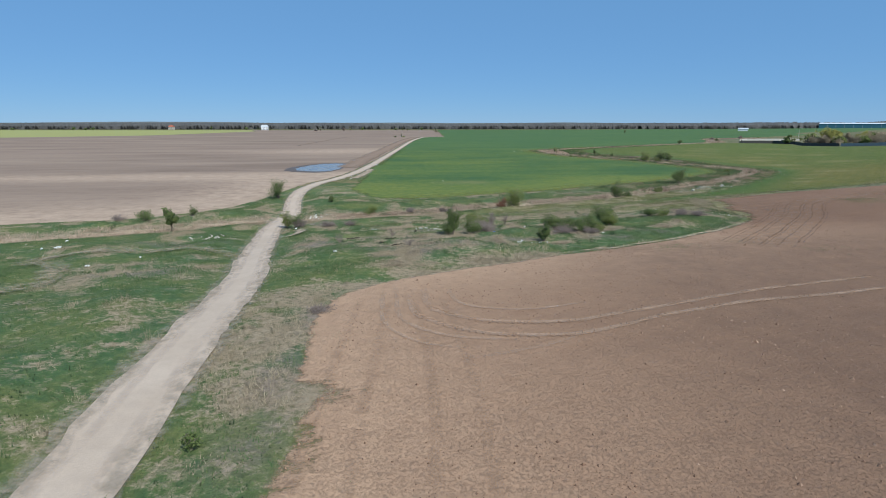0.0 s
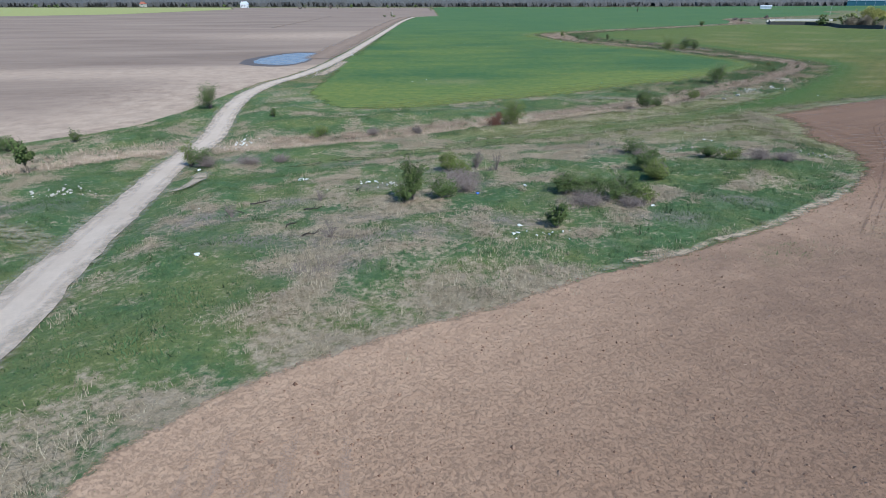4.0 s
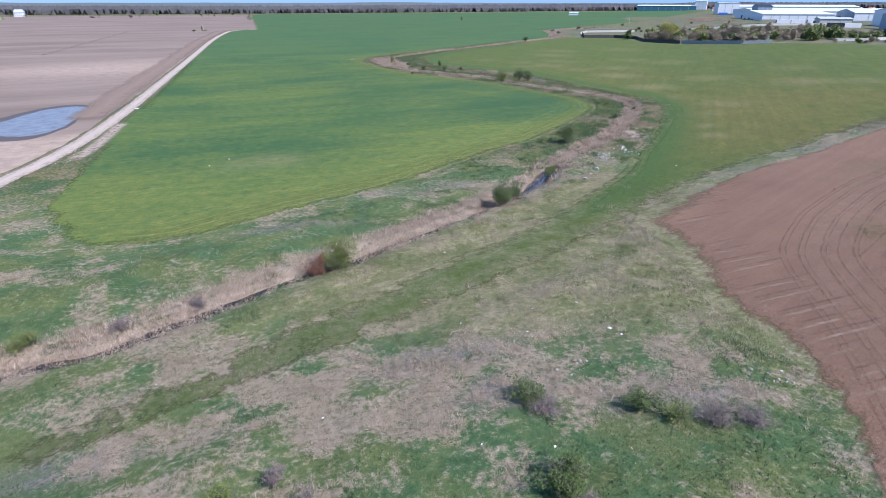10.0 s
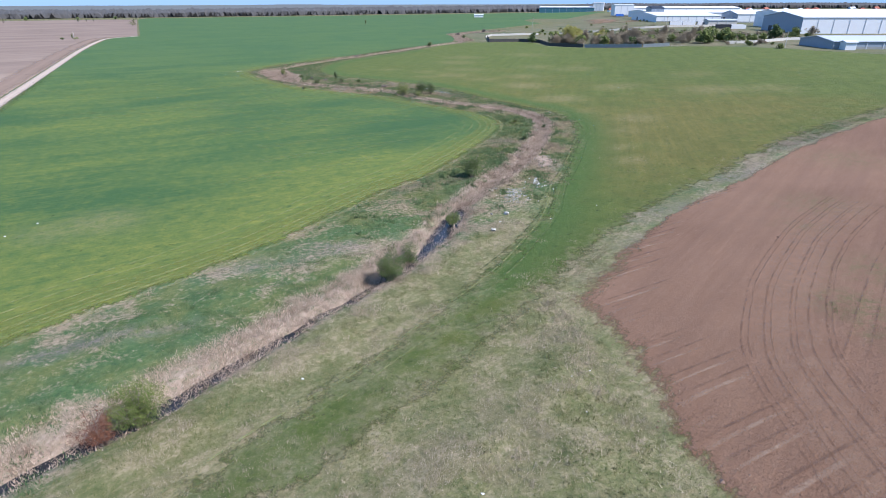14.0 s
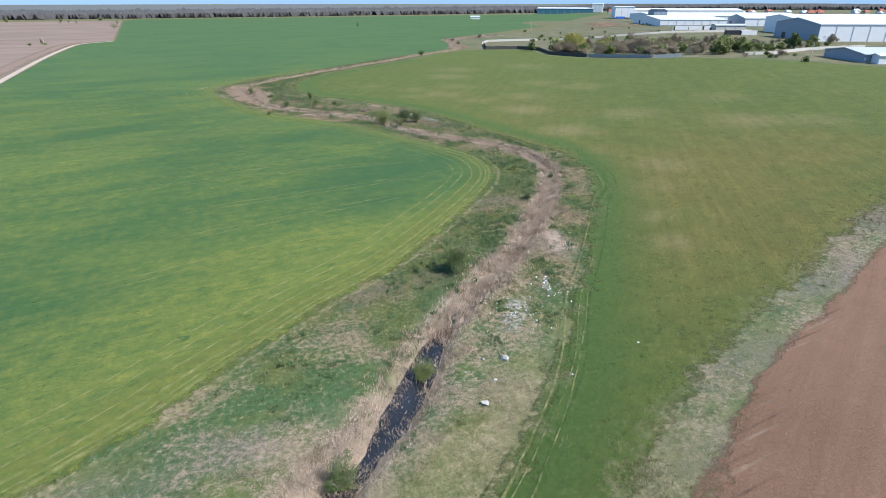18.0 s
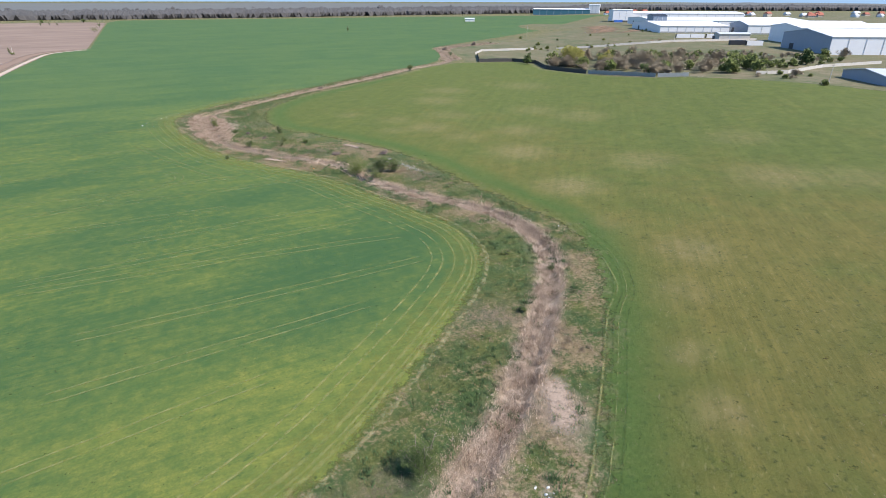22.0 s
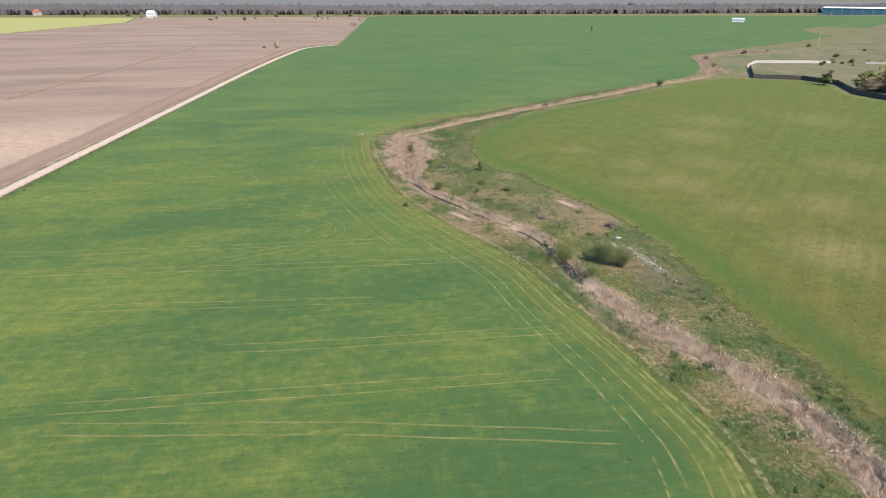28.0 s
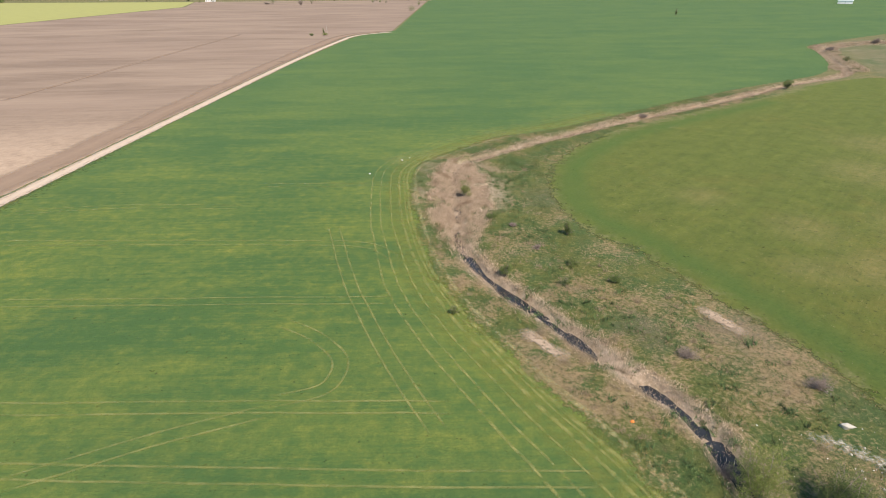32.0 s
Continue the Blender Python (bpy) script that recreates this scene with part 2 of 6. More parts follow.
def ploughed_earth():
    m = Nodes("ploughed_earth", 0.95)
    furrow = m.noise(0.42, 5, 0.65, vector=m.stretched(24, 16, 1), low=0.36, high=0.64)
    lines = m.noise(1.6, 4, 0.55, vector=m.stretched(24, 40, 1), low=0.40, high=0.62)
    big, mid, fine = m.noise(22, 5, 0.6, low=0.36, high=0.64), m.noise(2.2, 6, 0.72, low=0.33, high=0.67), m.noise(0.14, 5, 0.85, low=0.3, high=0.7)
    crumbs = m.noise(0.2, 6, 0.9, low=0.53, high=0.66)
    specks = m.noise(0.11, 4, 0.9, low=0.53, high=0.66)
    colour = m.mix(big, (0.188, 0.102, 0.060), (0.255, 0.145, 0.088))
    colour = m.mix(m.times(mid, 0.4), colour, (0.19, 0.108, 0.070))
    colour = m.mix(m.times(furrow, 0.16), colour, (0.34, 0.225, 0.155))
    colour = m.mix(m.times(lines, 0.22), colour, (0.145, 0.082, 0.056))
    colour = m.mix(m.times(crumbs, 0.4), colour, (0.39, 0.265, 0.19))
    colour = m.mix(m.times(m.noise(0.75, 6, 0.85, low=0.58, high=0.72), 0.45), colour, (0.40, 0.28, 0.20))
    colour = m.mix(m.times(fine, 0.3), colour, (0.13, 0.074, 0.048))
    colour = m.mix(m.times(specks, 0.36), colour, (0.080, 0.046, 0.034))
    colour = m.mix(m.times(m.attribute("sandy"), m.mix(m.noise(1.2, 6, 0.75), (0.55, 0.55, 0.55), (0.92, 0.92, 0.92))), colour, (0.49, 0.322, 0.212))
    colour = m.mix(m.times(m.attribute("dark_east"), m.noise(2.5, 6, 0.75, low=0.1, high=0.6)), colour, m.mix(crumbs, (0.135, 0.082, 0.057), (0.26, 0.172, 0.125)))
    sprouts = m.times(m.attribute("weedy"), m.noise(0.9, 6, 0.8, low=0.45, high=0.62))
    colour = m.mix(m.times(sprouts, 0.8), colour, (0.105, 0.120, 0.045))
    m.fray(m.attribute("inner"), m.mix(0.5, m.noise(0.7, 6, 0.85, low=0.32, high=0.68), m.noise(1.6, 6, 0.8, vector=m.stretched(24, 3, 1), low=0.34, high=0.66)))
    return m.done(colour, m.mix(0.8, furrow, m.mix(0.5, crumbs, specks)), 0.07, 0.8)


def fallow_earth():
    m = Nodes("fallow_earth", 0.95)
    bands = m.noise(26, 6, 0.66, vector=m.stretched(9, 4.0, 1), low=0.38, high=0.62)
    wide = m.noise(85, 5, 0.6, vector=m.stretched(7, 3.5, 1), low=0.44, high=0.58)
    fine, mid = m.noise(0.5, 6, 0.8, low=0.3, high=0.7), m.noise(6, 6, 0.75, low=0.35, high=0.65)
    lines = m.noise(2.2, 5, 0.6, vector=m.stretched(9, 50, 1), low=0.4, high=0.62)
    colour = m.mix(bands, (0.165, 0.117, 0.090), (0.285, 0.212, 0.164))
    colour = m.mix(m.times(wide, 0.8), colour, m.mix(bands, (0.165, 0.115, 0.090), (0.245, 0.178, 0.140)))
    colour = m.mix(m.times(lines, 0.2), colour, (0.40, 0.31, 0.245))
    colour = m.mix(m.times(m.attribute("pale"), m.noise(3, 6, 0.7, low=0.2, high=0.6)), colour, m.mix(mid, (0.43, 0.312, 0.23), (0.54, 0.41, 0.31)))
    colour = m.mix(m.times(mid, 0.3), colour, (0.25, 0.18, 0.135))
    colour = m.mix(m.times(fine, 0.35), colour, (0.22, 0.158, 0.116))
    return m.done(colour, m.mix(0.5, fine, mid), 0.08, 0.7)


def dirt_road():
    m = Nodes("dirt_road", 0.95)
    big, mid, fine = m.noise(5, 5, 0.65), m.noise(0.9, 5, 0.7), m.noise(0.1, 4, 0.8)
    colour = m.mix(big, (0.475, 0.375, 0.295), (0.58, 0.47, 0.38))
    colour = m.mix(m.times(mid, 0.35), colour, (0.37, 0.295, 0.24))
    colour = m.mix(m.times(fine, 0.3), colour, (0.27, 0.21, 0.17))
    return m.done(colour, m.mix(0.5, mid, fine), 0.04, 0.6)


def blades(name, *stops, size=3.0, rough=0.8, up=0.0):
    """Leaves, blades and twigs: each island has its own shade, and patches drift."""
    m = Nodes(name, rough)
    one = m.ramp(m.island, *stops)
    patch = m.noise(size, 3, 0.6)
    dark = tuple(c * 0.62 for c in stops[0][1])
    if up:
        m.lean_up(up)
    return m.done(m.mix(m.times(patch, 0.45), one, dark))


def plain(name, colour, rough=0.8, size=0.6, vary=0.35, metal=0.0, bump=0.01, dark=0.6):
    m = Nodes(name, rough, 0.4)
    m.bsdf.inputs["Metallic"].default_value = metal
    n, f = m.noise(size, 5, 0.65), m.noise(size / 7, 4, 0.7)
    c = m.mix(m.times(n, vary), colour, tuple(v * dark for v in colour))
    c = m.mix(m.times(f, vary * 0.6), c, tuple(min(1, v * 1.25) for v in colour))
    return m.done(c, m.mix(0.5, n, f), bump, 0.5)


def soft(name, one, two, size=1.0, cover=0.8, rough=0.95, low=0.3, high=0.7):
    """Worn or pressed ground that thins out towards its edges and breaks up into patches."""
    m = Nodes(name, rough)
    n = m.noise(size, 5, 0.7, low=low, high=high)
    m.done(m.mix(m.noise(size * 0.4, 5, 0.7), one, two), m.noise(0.3, 4), 0.05)
    at = m.tree.nodes.new("ShaderNodeAttribute")
    at.attribute_name = "across"
    clear, both = m.tree.nodes.new("ShaderNodeBsdfTransparent"), m.tree.nodes.new("ShaderNodeMixShader")
    m.link(m.times(m.times(at.outputs["Fac"], n), cover), both.inputs[0])
    m.link(clear.outputs[0], both.inputs[1])
    m.link(m.bsdf.outputs[0], both.inputs[2])
    m.link(both.outputs[0], m.tree.nodes["Material Output"].inputs["Surface"])
    return m.mat


def water(name, colour, rough=0.08):
    m = Nodes(name, rough, 0.5)
    m.bsdf.inputs["IOR"].default_value = 1.33
    return m.done(m.mix(m.noise(2.5, 4, 0.6), colour, tuple(c * 1.8 for c in colour)), m.noise(0.5, 3, 0.5), 0.02, 0.15)


M_WEEDS, M_MEADOW, M_WHEAT, M_PLOUGH, M_FALLOW, M_ROAD = weedy_ground(), meadow_grass(), wheat_crop(), ploughed_earth(), fallow_earth(), dirt_road()
M_RAPE = plain("rape_in_flower", (0.30, 0.30, 0.10), 0.9, 9, 0.4)
M_MUD = plain("wet_mud", (0.11, 0.085, 0.072), 0.65, 1.5, 0.5)
M_WATER, M_POND = water("ditch_water", (0.018, 0.02, 0.024), 0.12), water("pond_water", (0.15, 0.145, 0.14), 0.25)
M_DRY = blades("dry_grass", (0.0, (0.28, 0.225, 0.15)), (0.5, (0.40, 0.33, 0.225)), (1.0, (0.53, 0.45, 0.325)), up=0.85)
M_MOUND = blades("dead_tussock", (0.0, (0.27, 0.20, 0.135)), (0.5, (0.40, 0.305, 0.21)), (1.0, (0.54, 0.43, 0.31)), size=2.0, up=0.88)
M_STRAW = blades("bleached_straw", (0.0, (0.36, 0.285, 0.19)), (0.5, (0.50, 0.41, 0.29)), (1.0, (0.66, 0.56, 0.42)), up=0.85)
M_RANKDRY = blades("brown_weed_stalk", (0.0, (0.18, 0.138, 0.092)), (0.5, (0.26, 0.20, 0.138)), (1.0, (0.37, 0.295, 0.21)), up=0.7)
M_RANK = blades("rank_weed_leaf", (0.0, (0.055, 0.080, 0.028)), (0.5, (0.090, 0.118, 0.040)), (1.0, (0.150, 0.165, 0.065)), up=0.7)
M_GREEN = blades("fresh_grass", (0.0, (0.060, 0.112, 0.040)), (0.5, (0.102, 0.166, 0.060)), (1.0, (0.185, 0.23, 0.088)), up=0.88)
M_REED = blades("dry_reed", (0.0, (0.46, 0.325, 0.235)), (0.5, (0.66, 0.495, 0.375)), (1.0, (0.80, 0.655, 0.53)), size=1.4, up=0.92)
M_REEDOLD = blades("old_brown_reed", (0.0, (0.19, 0.124, 0.085)), (0.5, (0.33, 0.225, 0.16)), (1.0, (0.50, 0.365, 0.265)), size=1.4, up=0.75)
M_OLIVE = blades("olive_grass", (0.0, (0.100, 0.122, 0.038)), (0.5, (0.178, 0.184, 0.068)), (1.0, (0.33, 0.282, 0.145)), up=0.88)
M_TWIG = blades("dead_twigs", (0.0, (0.14, 0.108, 0.096)), (0.5, (0.215, 0.172, 0.152)), (1.0, (0.30, 0.245, 0.215)), up=0.5)
M_LEAF = blades("bush_leaf", (0.0, (0.054, 0.086, 0.024)), (0.5, (0.098, 0.140, 0.040)), (1.0, (0.165, 0.200, 0.070)), size=0.8, up=0.45)
M_LEAF_BRIGHT = blades("young_leaf", (0.0, (0.085, 0.115, 0.026)), (0.5, (0.145, 0.182, 0.044)), (1.0, (0.22, 0.245, 0.078)), size=0.8, up=0.45)
M_LEAF_RED = blades("rusty_leaf", (0.0, (0.12, 0.05, 0.03)), (0.5, (0.20, 0.085, 0.05)), (1.0, (0.26, 0.13, 0.08)), size=1.2, up=0.4)
M_WILLOW = blades("willow_leaf", (0.0, (0.27, 0.255, 0.055)), (0.5, (0.37, 0.35, 0.085)), (1.0, (0.47, 0.45, 0.14)), size=3, up=0.7)
M_WILLOWBARK = plain("willow_twig", (0.30, 0.26, 0.10), 0.9, 0.5)
M_BARK = plain("bark", (0.13, 0.10, 0.075), 0.9, 0.3)
M_SCRUB = blades("scrub_twigs", (0.0, (0.32, 0.26, 0.175)), (0.5, (0.42, 0.345, 0.235)), (1.0, (0.52, 0.44, 0.31)), size=9, up=0.98)
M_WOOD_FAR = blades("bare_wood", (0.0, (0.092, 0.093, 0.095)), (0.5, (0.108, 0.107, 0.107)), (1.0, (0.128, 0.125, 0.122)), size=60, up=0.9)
M_PLASTIC = plain("white_plastic", (0.66, 0.66, 0.63), 0.5, 0.3, 0.2)
M_RUBBLE = plain("pale_rubble", (0.46, 0.43, 0.38), 0.9, 0.25, 0.5)
M_BLUE = plain("blue_plastic", (0.05, 0.16, 0.55), 0.5, 0.3, 0.2)
M_ORANGE = plain("orange_plastic", (0.75, 0.22, 0.05), 0.5, 0.3, 0.2)
M_DARKWALL = plain("dark_concrete", (0.065, 0.065, 0.062), 0.9, 1.5, 0.5)
M_GREYWALL = plain("grey_concrete", (0.30, 0.31, 0.30), 0.9, 1.5, 0.5)
M_PALEWALL = plain("pale_concrete", (0.52, 0.50, 0.46), 0.9, 1.5, 0.4)
M_SHEET = plain("white_sheet_metal", (0.72, 0.74, 0.76), 0.45, 4, 0.15, 0.0, 0.005)
# Grey cladding; also colours shade onto the white halls' gable ends.
M_GREYSHADESHEET = plain("grey_and_shaded_sheet", (0.26, 0.31, 0.37), 0.5, 4, 0.2, 0.0, 0.005)
M_ROOFGREY = plain("grey_roof_sheet", (0.50, 0.53, 0.56), 0.45, 5, 0.2, 0.0, 0.005)
M_TEAL = plain("teal_cladding", (0.07, 0.20, 0.25), 0.5, 3, 0.2)
M_DARK = plain("dark_opening", (0.03, 0.032, 0.04), 0.5, 2, 0.3)
M_TILE = plain("red_roof_tile", (0.34, 0.12, 0.08), 0.85, 1.5, 0.4)
M_RENDER = plain("cream_render", (0.50, 0.46, 0.39), 0.85, 2, 0.25)
M_POLE = plain("weathered_pole", (0.16, 0.14, 0.12), 0.9, 0.5, 0.3)
M_STEEL = plain("dark_steel", (0.06, 0.065, 0.07), 0.5, 0.5, 0.2, 0.3)


# ---- building blocks ----
def rise(x, y):
    """The lie of the land: level beyond the ditch, rising on the side from which the flight starts and towards the works."""
    x, y = np.asarray(x, float), np.asarray(y, float)
    s = np.clip(((x + 25) * 0.487 - (y - 97) * 0.873 + 2) / 78, 0, 1)
    u = np.clip((x * 0.8 - y * 0.6 + 45) / 115, 0, 1)
    return np.maximum(5 * s * s * (3 - 2 * s), 6 * u * u * (3 - 2 * u))


def mesh_object(name, verts, faces, material, parent=None):
    me = bpy.data.meshes.new(name)
    me.from_pydata([tuple(v) for v in verts], [], faces)
    me.materials.append(material)
    ob = new(name, me)
    ob.parent = parent
    return ob


def quick_mesh(name, verts, size, material):
    """A mesh of loose triangles or quads from a long array of corners."""
    me = bpy.data.meshes.new(name)
    n = len(verts)
    me.vertices.add(n)
    me.vertices.foreach_set("co", np.ascontiguousarray(verts, np.float32).ravel())
    me.loops.add(n)
    me.loops.foreach_set("vertex_index", np.arange(n, dtype=np.int32))
    me.polygons.add(n // size)
    me.polygons.foreach_set("loop_start", np.arange(0, n, size, dtype=np.int32))
    me.materials.append(material)
    me.update(calc_edges=True)
    return me


def part(name, bm, material, parent, label=""):
    me = bpy.data.meshes.new(name)
    bm.to_mesh(me)
    bm.free()
    me.materials.append(material)
    ob = new(name, me)
    ob.parent = parent
    return tagged(ob, label)


def dense(points, step):
    """The line through the points as a smooth curve, with a point every step metres."""
    p = np.array(points, float)
    out = []
    for i in range(len(p) - 1):
        a, b, c, d = p[max(i - 1, 0)], p[i], p[i + 1], p[min(i + 2, len(p) - 1)]
        n = max(1, int(np.linalg.norm(c - b) / step))
        for t in np.arange(n) / n:
            out.append(0.5 * (2 * b + (c - a) * t + (2 * a - 5 * b + 4 * c - d) * t * t + (3 * b - a - 3 * c + d) * t ** 3))
    return np.array(out + [p[-1]])


def wobble(line, amount, size):
    """Push a line about by noise, so that its edge is uneven."""
    out = []
    for x, y in line:
        v = noise.noise_vector((x / size, y / size, 3.3))
        w = noise.noise_vector((x / size * 4, y / size * 4, 7.7))
        out.append((x + amount * (v[0] + 0.35 * w[0]), y + amount * (v[1] + 0.35 * w[1])))
    return np.array(out)


def inside(poly, x, y):
    p, x, y = np.asarray(poly, float), np.asarray(x, float), np.asarray(y, float)
    hit = np.zeros(x.shape, bool)
    for (x0, y0), (x1, y1) in zip(p, np.roll(p, -1, axis=0)):
        if y0 != y1:
            hit ^= ((y0 > y) != (y1 > y)) & (x < (x1 - x0) * (y - y0) / (y1 - y0) + x0)
    return hit


TREES = {}


def away(line, x, y):
    """The distance of points from a line of many points, and the number of the nearest one."""
    if id(line) not in TREES:
        tree = kdtree.KDTree(len(line))
        for n, p in enumerate(line):
            tree.insert((p[0], p[1], 0), n)
        tree.balance()
        TREES[id(line)] = (tree, line)
    find = TREES[id(line)][0].find
    got = [find((a, b, 0))[1:] for a, b in zip(np.ravel(x).tolist(), np.ravel(y).tolist())]
    return np.array([g[1] for g in got]), np.array([g[0] for g in got], int)


def grid_of(value, x0, x1, y0, y1, step):
    """Sample a function on a net once, and return a quick way to read it anywhere."""
    gx, gy = np.meshgrid(np.arange(x0, x1, step), np.arange(y0, y1, step))
    net = np.reshape(value(gx.ravel(), gy.ravel()), gx.shape)

    def read(x, y):
        u = np.clip((np.ravel(x) - x0) / step, 0, net.shape[1] - 1.001)
        v = np.clip((np.ravel(y) - y0) / step, 0, net.shape[0] - 1.001)
        i, j = u.astype(int), v.astype(int)
        a, b = u - i, v - j
        return (net[j, i] * (1 - a) + net[j, i + 1] * a) * (1 - b) + (net[j + 1, i] * (1 - a) + net[j + 1, i + 1] * a) * b
    return read


NETS = {}


def about(line, x, y):
    """Nearly the distance of many points from a line, read from a net."""
    if id(line) not in NETS:
        NETS[id(line)] = (grid_of(lambda a, b: away(line, a, b)[0], -120, 300, -10, 430, 2.5), line)
    return NETS[id(line)][0](x, y)


from mathutils import kdtree
from mathutils.geometry import delaunay_2d_cdt


def lay(name, outline, material, lift, step, label, extra=None, level=False):
    """A field: its outline filled with a net of triangles that follows the lie of the land."""
    edge = [Vector(p) for p in outline]
    (x0, y0), (x1, y1) = np.min(outline, 0), np.max(outline, 0)
    x0, y0, x1, y1 = max(x0, -150), max(y0, -60), min(x1, 460), min(y1, 480)
    gx, gy = np.meshgrid(np.arange(x0, x1, step), np.arange(y0, y1, step))
    gx, gy = (g.ravel() + np.random.uniform(-0.2, 0.2, g.size) * step for g in (gx, gy))
    keep = inside(outline, gx, gy) & (level | (rise(gx, gy) > 0))
    pts = edge + [Vector(p) for p in zip(gx[keep], gy[keep])] + [Vector(p) for p in (extra if extra is not None else ())]
    v, _, f, *_ = delaunay_2d_cdt(pts, [], [list(range(len(edge)))], 1, 1e-3)
    xy = np.array([(p.x, p.y) for p in v])
    z = rise(xy[:, 0], xy[:, 1]) + lift
    ob = mesh_object(name, np.c_[xy, z], [list(q) for q in f], material)
    return tagged(ob, label, kind="structure")


LIFTS = [0.0]


def strip(name, line, width, material, lift, label="", crown=0.0, vary=0.0, category=""):
    """A ribbon along a line, laid on the land; vary roughens both edges. Its attribute "across" falls from 1 in the middle to 0 at the edges."""
    line = np.asarray(line, float)
    way = np.gradient(line, axis=0)
    side = np.stack([way[:, 1], -way[:, 0]], -1) / np.maximum(np.linalg.norm(way, axis=1), 1e-6)[:, None]
    width = np.broadcast_to(np.asarray(width, float), (len(line),))
    cols = (-1, -0.5, 0, 0.5, 1)
    LIFTS[0] += 0.0004
    lift = lift + LIFTS[0]
    spots, across, humps = [], [], []
    for i, (p, s) in enumerate(zip(line, side)):
        end = min(1, i / 4, (len(line) - 1 - i) / 4)
        for c in cols:
            jig = vary * (noise.noise((p[0] * 0.9, p[1] * 0.9, c * 9)) + 0.6 * noise.noise((p[0] * 3, p[1] * 3, c * 5))) if abs(c) == 1 else 0
            spots.append(p + s * (c * width[i] / 2 + jig * c))
            across.append(end * (1, 0.85, 0)[round(abs(c) * 2)])
            humps.append(crown * (1 - c * c))
    spots = np.array(spots)
    bump = hummocks(spots[:, 0], spots[:, 1])
    verts = np.c_[spots, rise(spots[:, 0], spots[:, 1]) + bump + 0.09 * np.minimum(1, bump * 8) + lift + np.array(humps)]
    k = len(cols)
    faces = [(i * k + j, i * k + j + 1, (i + 1) * k + j + 1, (i + 1) * k + j) for i in range(len(line) - 1) for j in range(k - 1)]
    ob = mesh_object(name, verts, [f[::-1] for f in faces], material)
    ob.data.attributes.new("across", "FLOAT", "POINT").data.foreach_set("value", np.array(across, np.float32))
    return tagged(ob, label, category, kind="structure")


# ---- the plan ----
STREAM = dense([(-180, 20), (-95, 60), (-60, 77), (-48, 83), (-40.6, 87), (-31.4, 92.5), (-23, 94.3), (-17, 95.3), (-12.6, 97.3), (-7.3, 98.4), (-2, 101), (3.3, 104),
                (8.4, 107), (12, 108.5), (17, 111.1), (23, 114.2), (29.3, 117.9), (35.6, 121.3), (41.5, 125.5), (48, 131), (54, 138), (61, 145), (68, 150),
                (74, 154.5), (80, 159.7), (88, 168), (97.5, 179), (102.5, 187), (105, 197), (104.3, 207), (100, 215.6), (93.5, 226), (89, 238), (86.5, 252),
                (80.4, 261), (72.8, 271.6), (66, 281.5), (62, 292), (60.7, 306), (59.8, 322), (60, 332), (64, 338), (80, 353.5), (107, 376), (130, 393), (157, 414),
                (186, 438), (216, 458), (230, 480), (240, 508), (262, 556), (310, 582), (400, 620)], 0.8)
ROAD = dense([(-11, -60), (-11.5, 0), (-12, 15.2), (-12.9, 21.9), (-13.9, 28.9), (-16.2, 43), (-20.5, 59.2), (-22.6, 68), (-25, 78), (-26.8, 87), (-27.2, 94), (-27.7, 100),
              (-29.7, 109), (-32.5, 121), (-34.4, 134), (-34.8, 145), (-33.7, 155), (-31, 168), (-29, 188), (-28, 220), (-27.8, 278), (-28, 389), (-28, 500), (-25, 590),
              (-20, 630), (0, 655)], 1.2)
WHEAT_EDGE = [(-25.2, 178), (-23.6, 140), (-19.5, 128), (-13.7, 121.3), (-5, 120.3), (2.4, 123.8), (10.5, 128), (19.2, 132), (29, 137.2), (36, 142.4), (48, 150.5),
              (60, 157.5), (73, 168.5), (85, 179.3), (92.5, 189), (95, 200), (93, 211), (87.5, 227), (82.5, 242), (78.1, 250), (73.6, 256.5), (68.2, 265), (60.9, 279),
              (56.6, 294), (52.5, 315), (52, 330), (58.5, 342), (73, 358), (87, 367), (119, 394), (159, 426), (188, 446), (213, 466), (233, 500), (249, 542), (257, 563),
              (300, 600), (394, 670), (587, 825)]
wheat_line = dense(WHEAT_EDGE, 1.0)
WHEAT = np.vstack([wobble(wheat_line, 0.5, 5), [(900, 1080), (900, 1255), (300, 1275), (0, 1270), (-12, 1180), (2, 665), (-17, 640), (-22, 600), (-26, 500), (-26, 389), (-25.8, 278), (-25.7, 220)]])
plough_line = dense([(-5.3, -60), (-5.4, 15), (-6.3, 22), (-7.2, 28.5), (-7.6, 34.4), (-5.5, 39.8), (0, 43.8), (6, 47), (11, 50), (17.5, 53), (22.5, 55.8), (27, 59.2), (33.8, 64.2),
                     (41.5, 73.5), (44, 80), (45, 87), (48.5, 94), (51, 100), (51.7, 105.3), (55, 108.5), (64, 113.3), (74, 118.5), (82.4, 121.6), (100, 126.3), (123, 133),
                     (163, 139), (260, 150)], 1.0)
_way = np.gradient(plough_line, axis=0)
_out = np.stack([-_way[:, 1], _way[:, 0]], -1) / np.linalg.norm(_way, axis=1)[:, None]
PLOUGH_MARGIN = 0.5 + 1.9 * np.exp(-((plough_line[:, 0] - 56) / 14) ** 2) + 0.6 * (plough_line[:, 0] > 80)
PLOUGH = np.vstack([wobble(plough_line + _out * PLOUGH_MARGIN[:, None], 0.4, 5), [(290, 120), (290, -60)]])
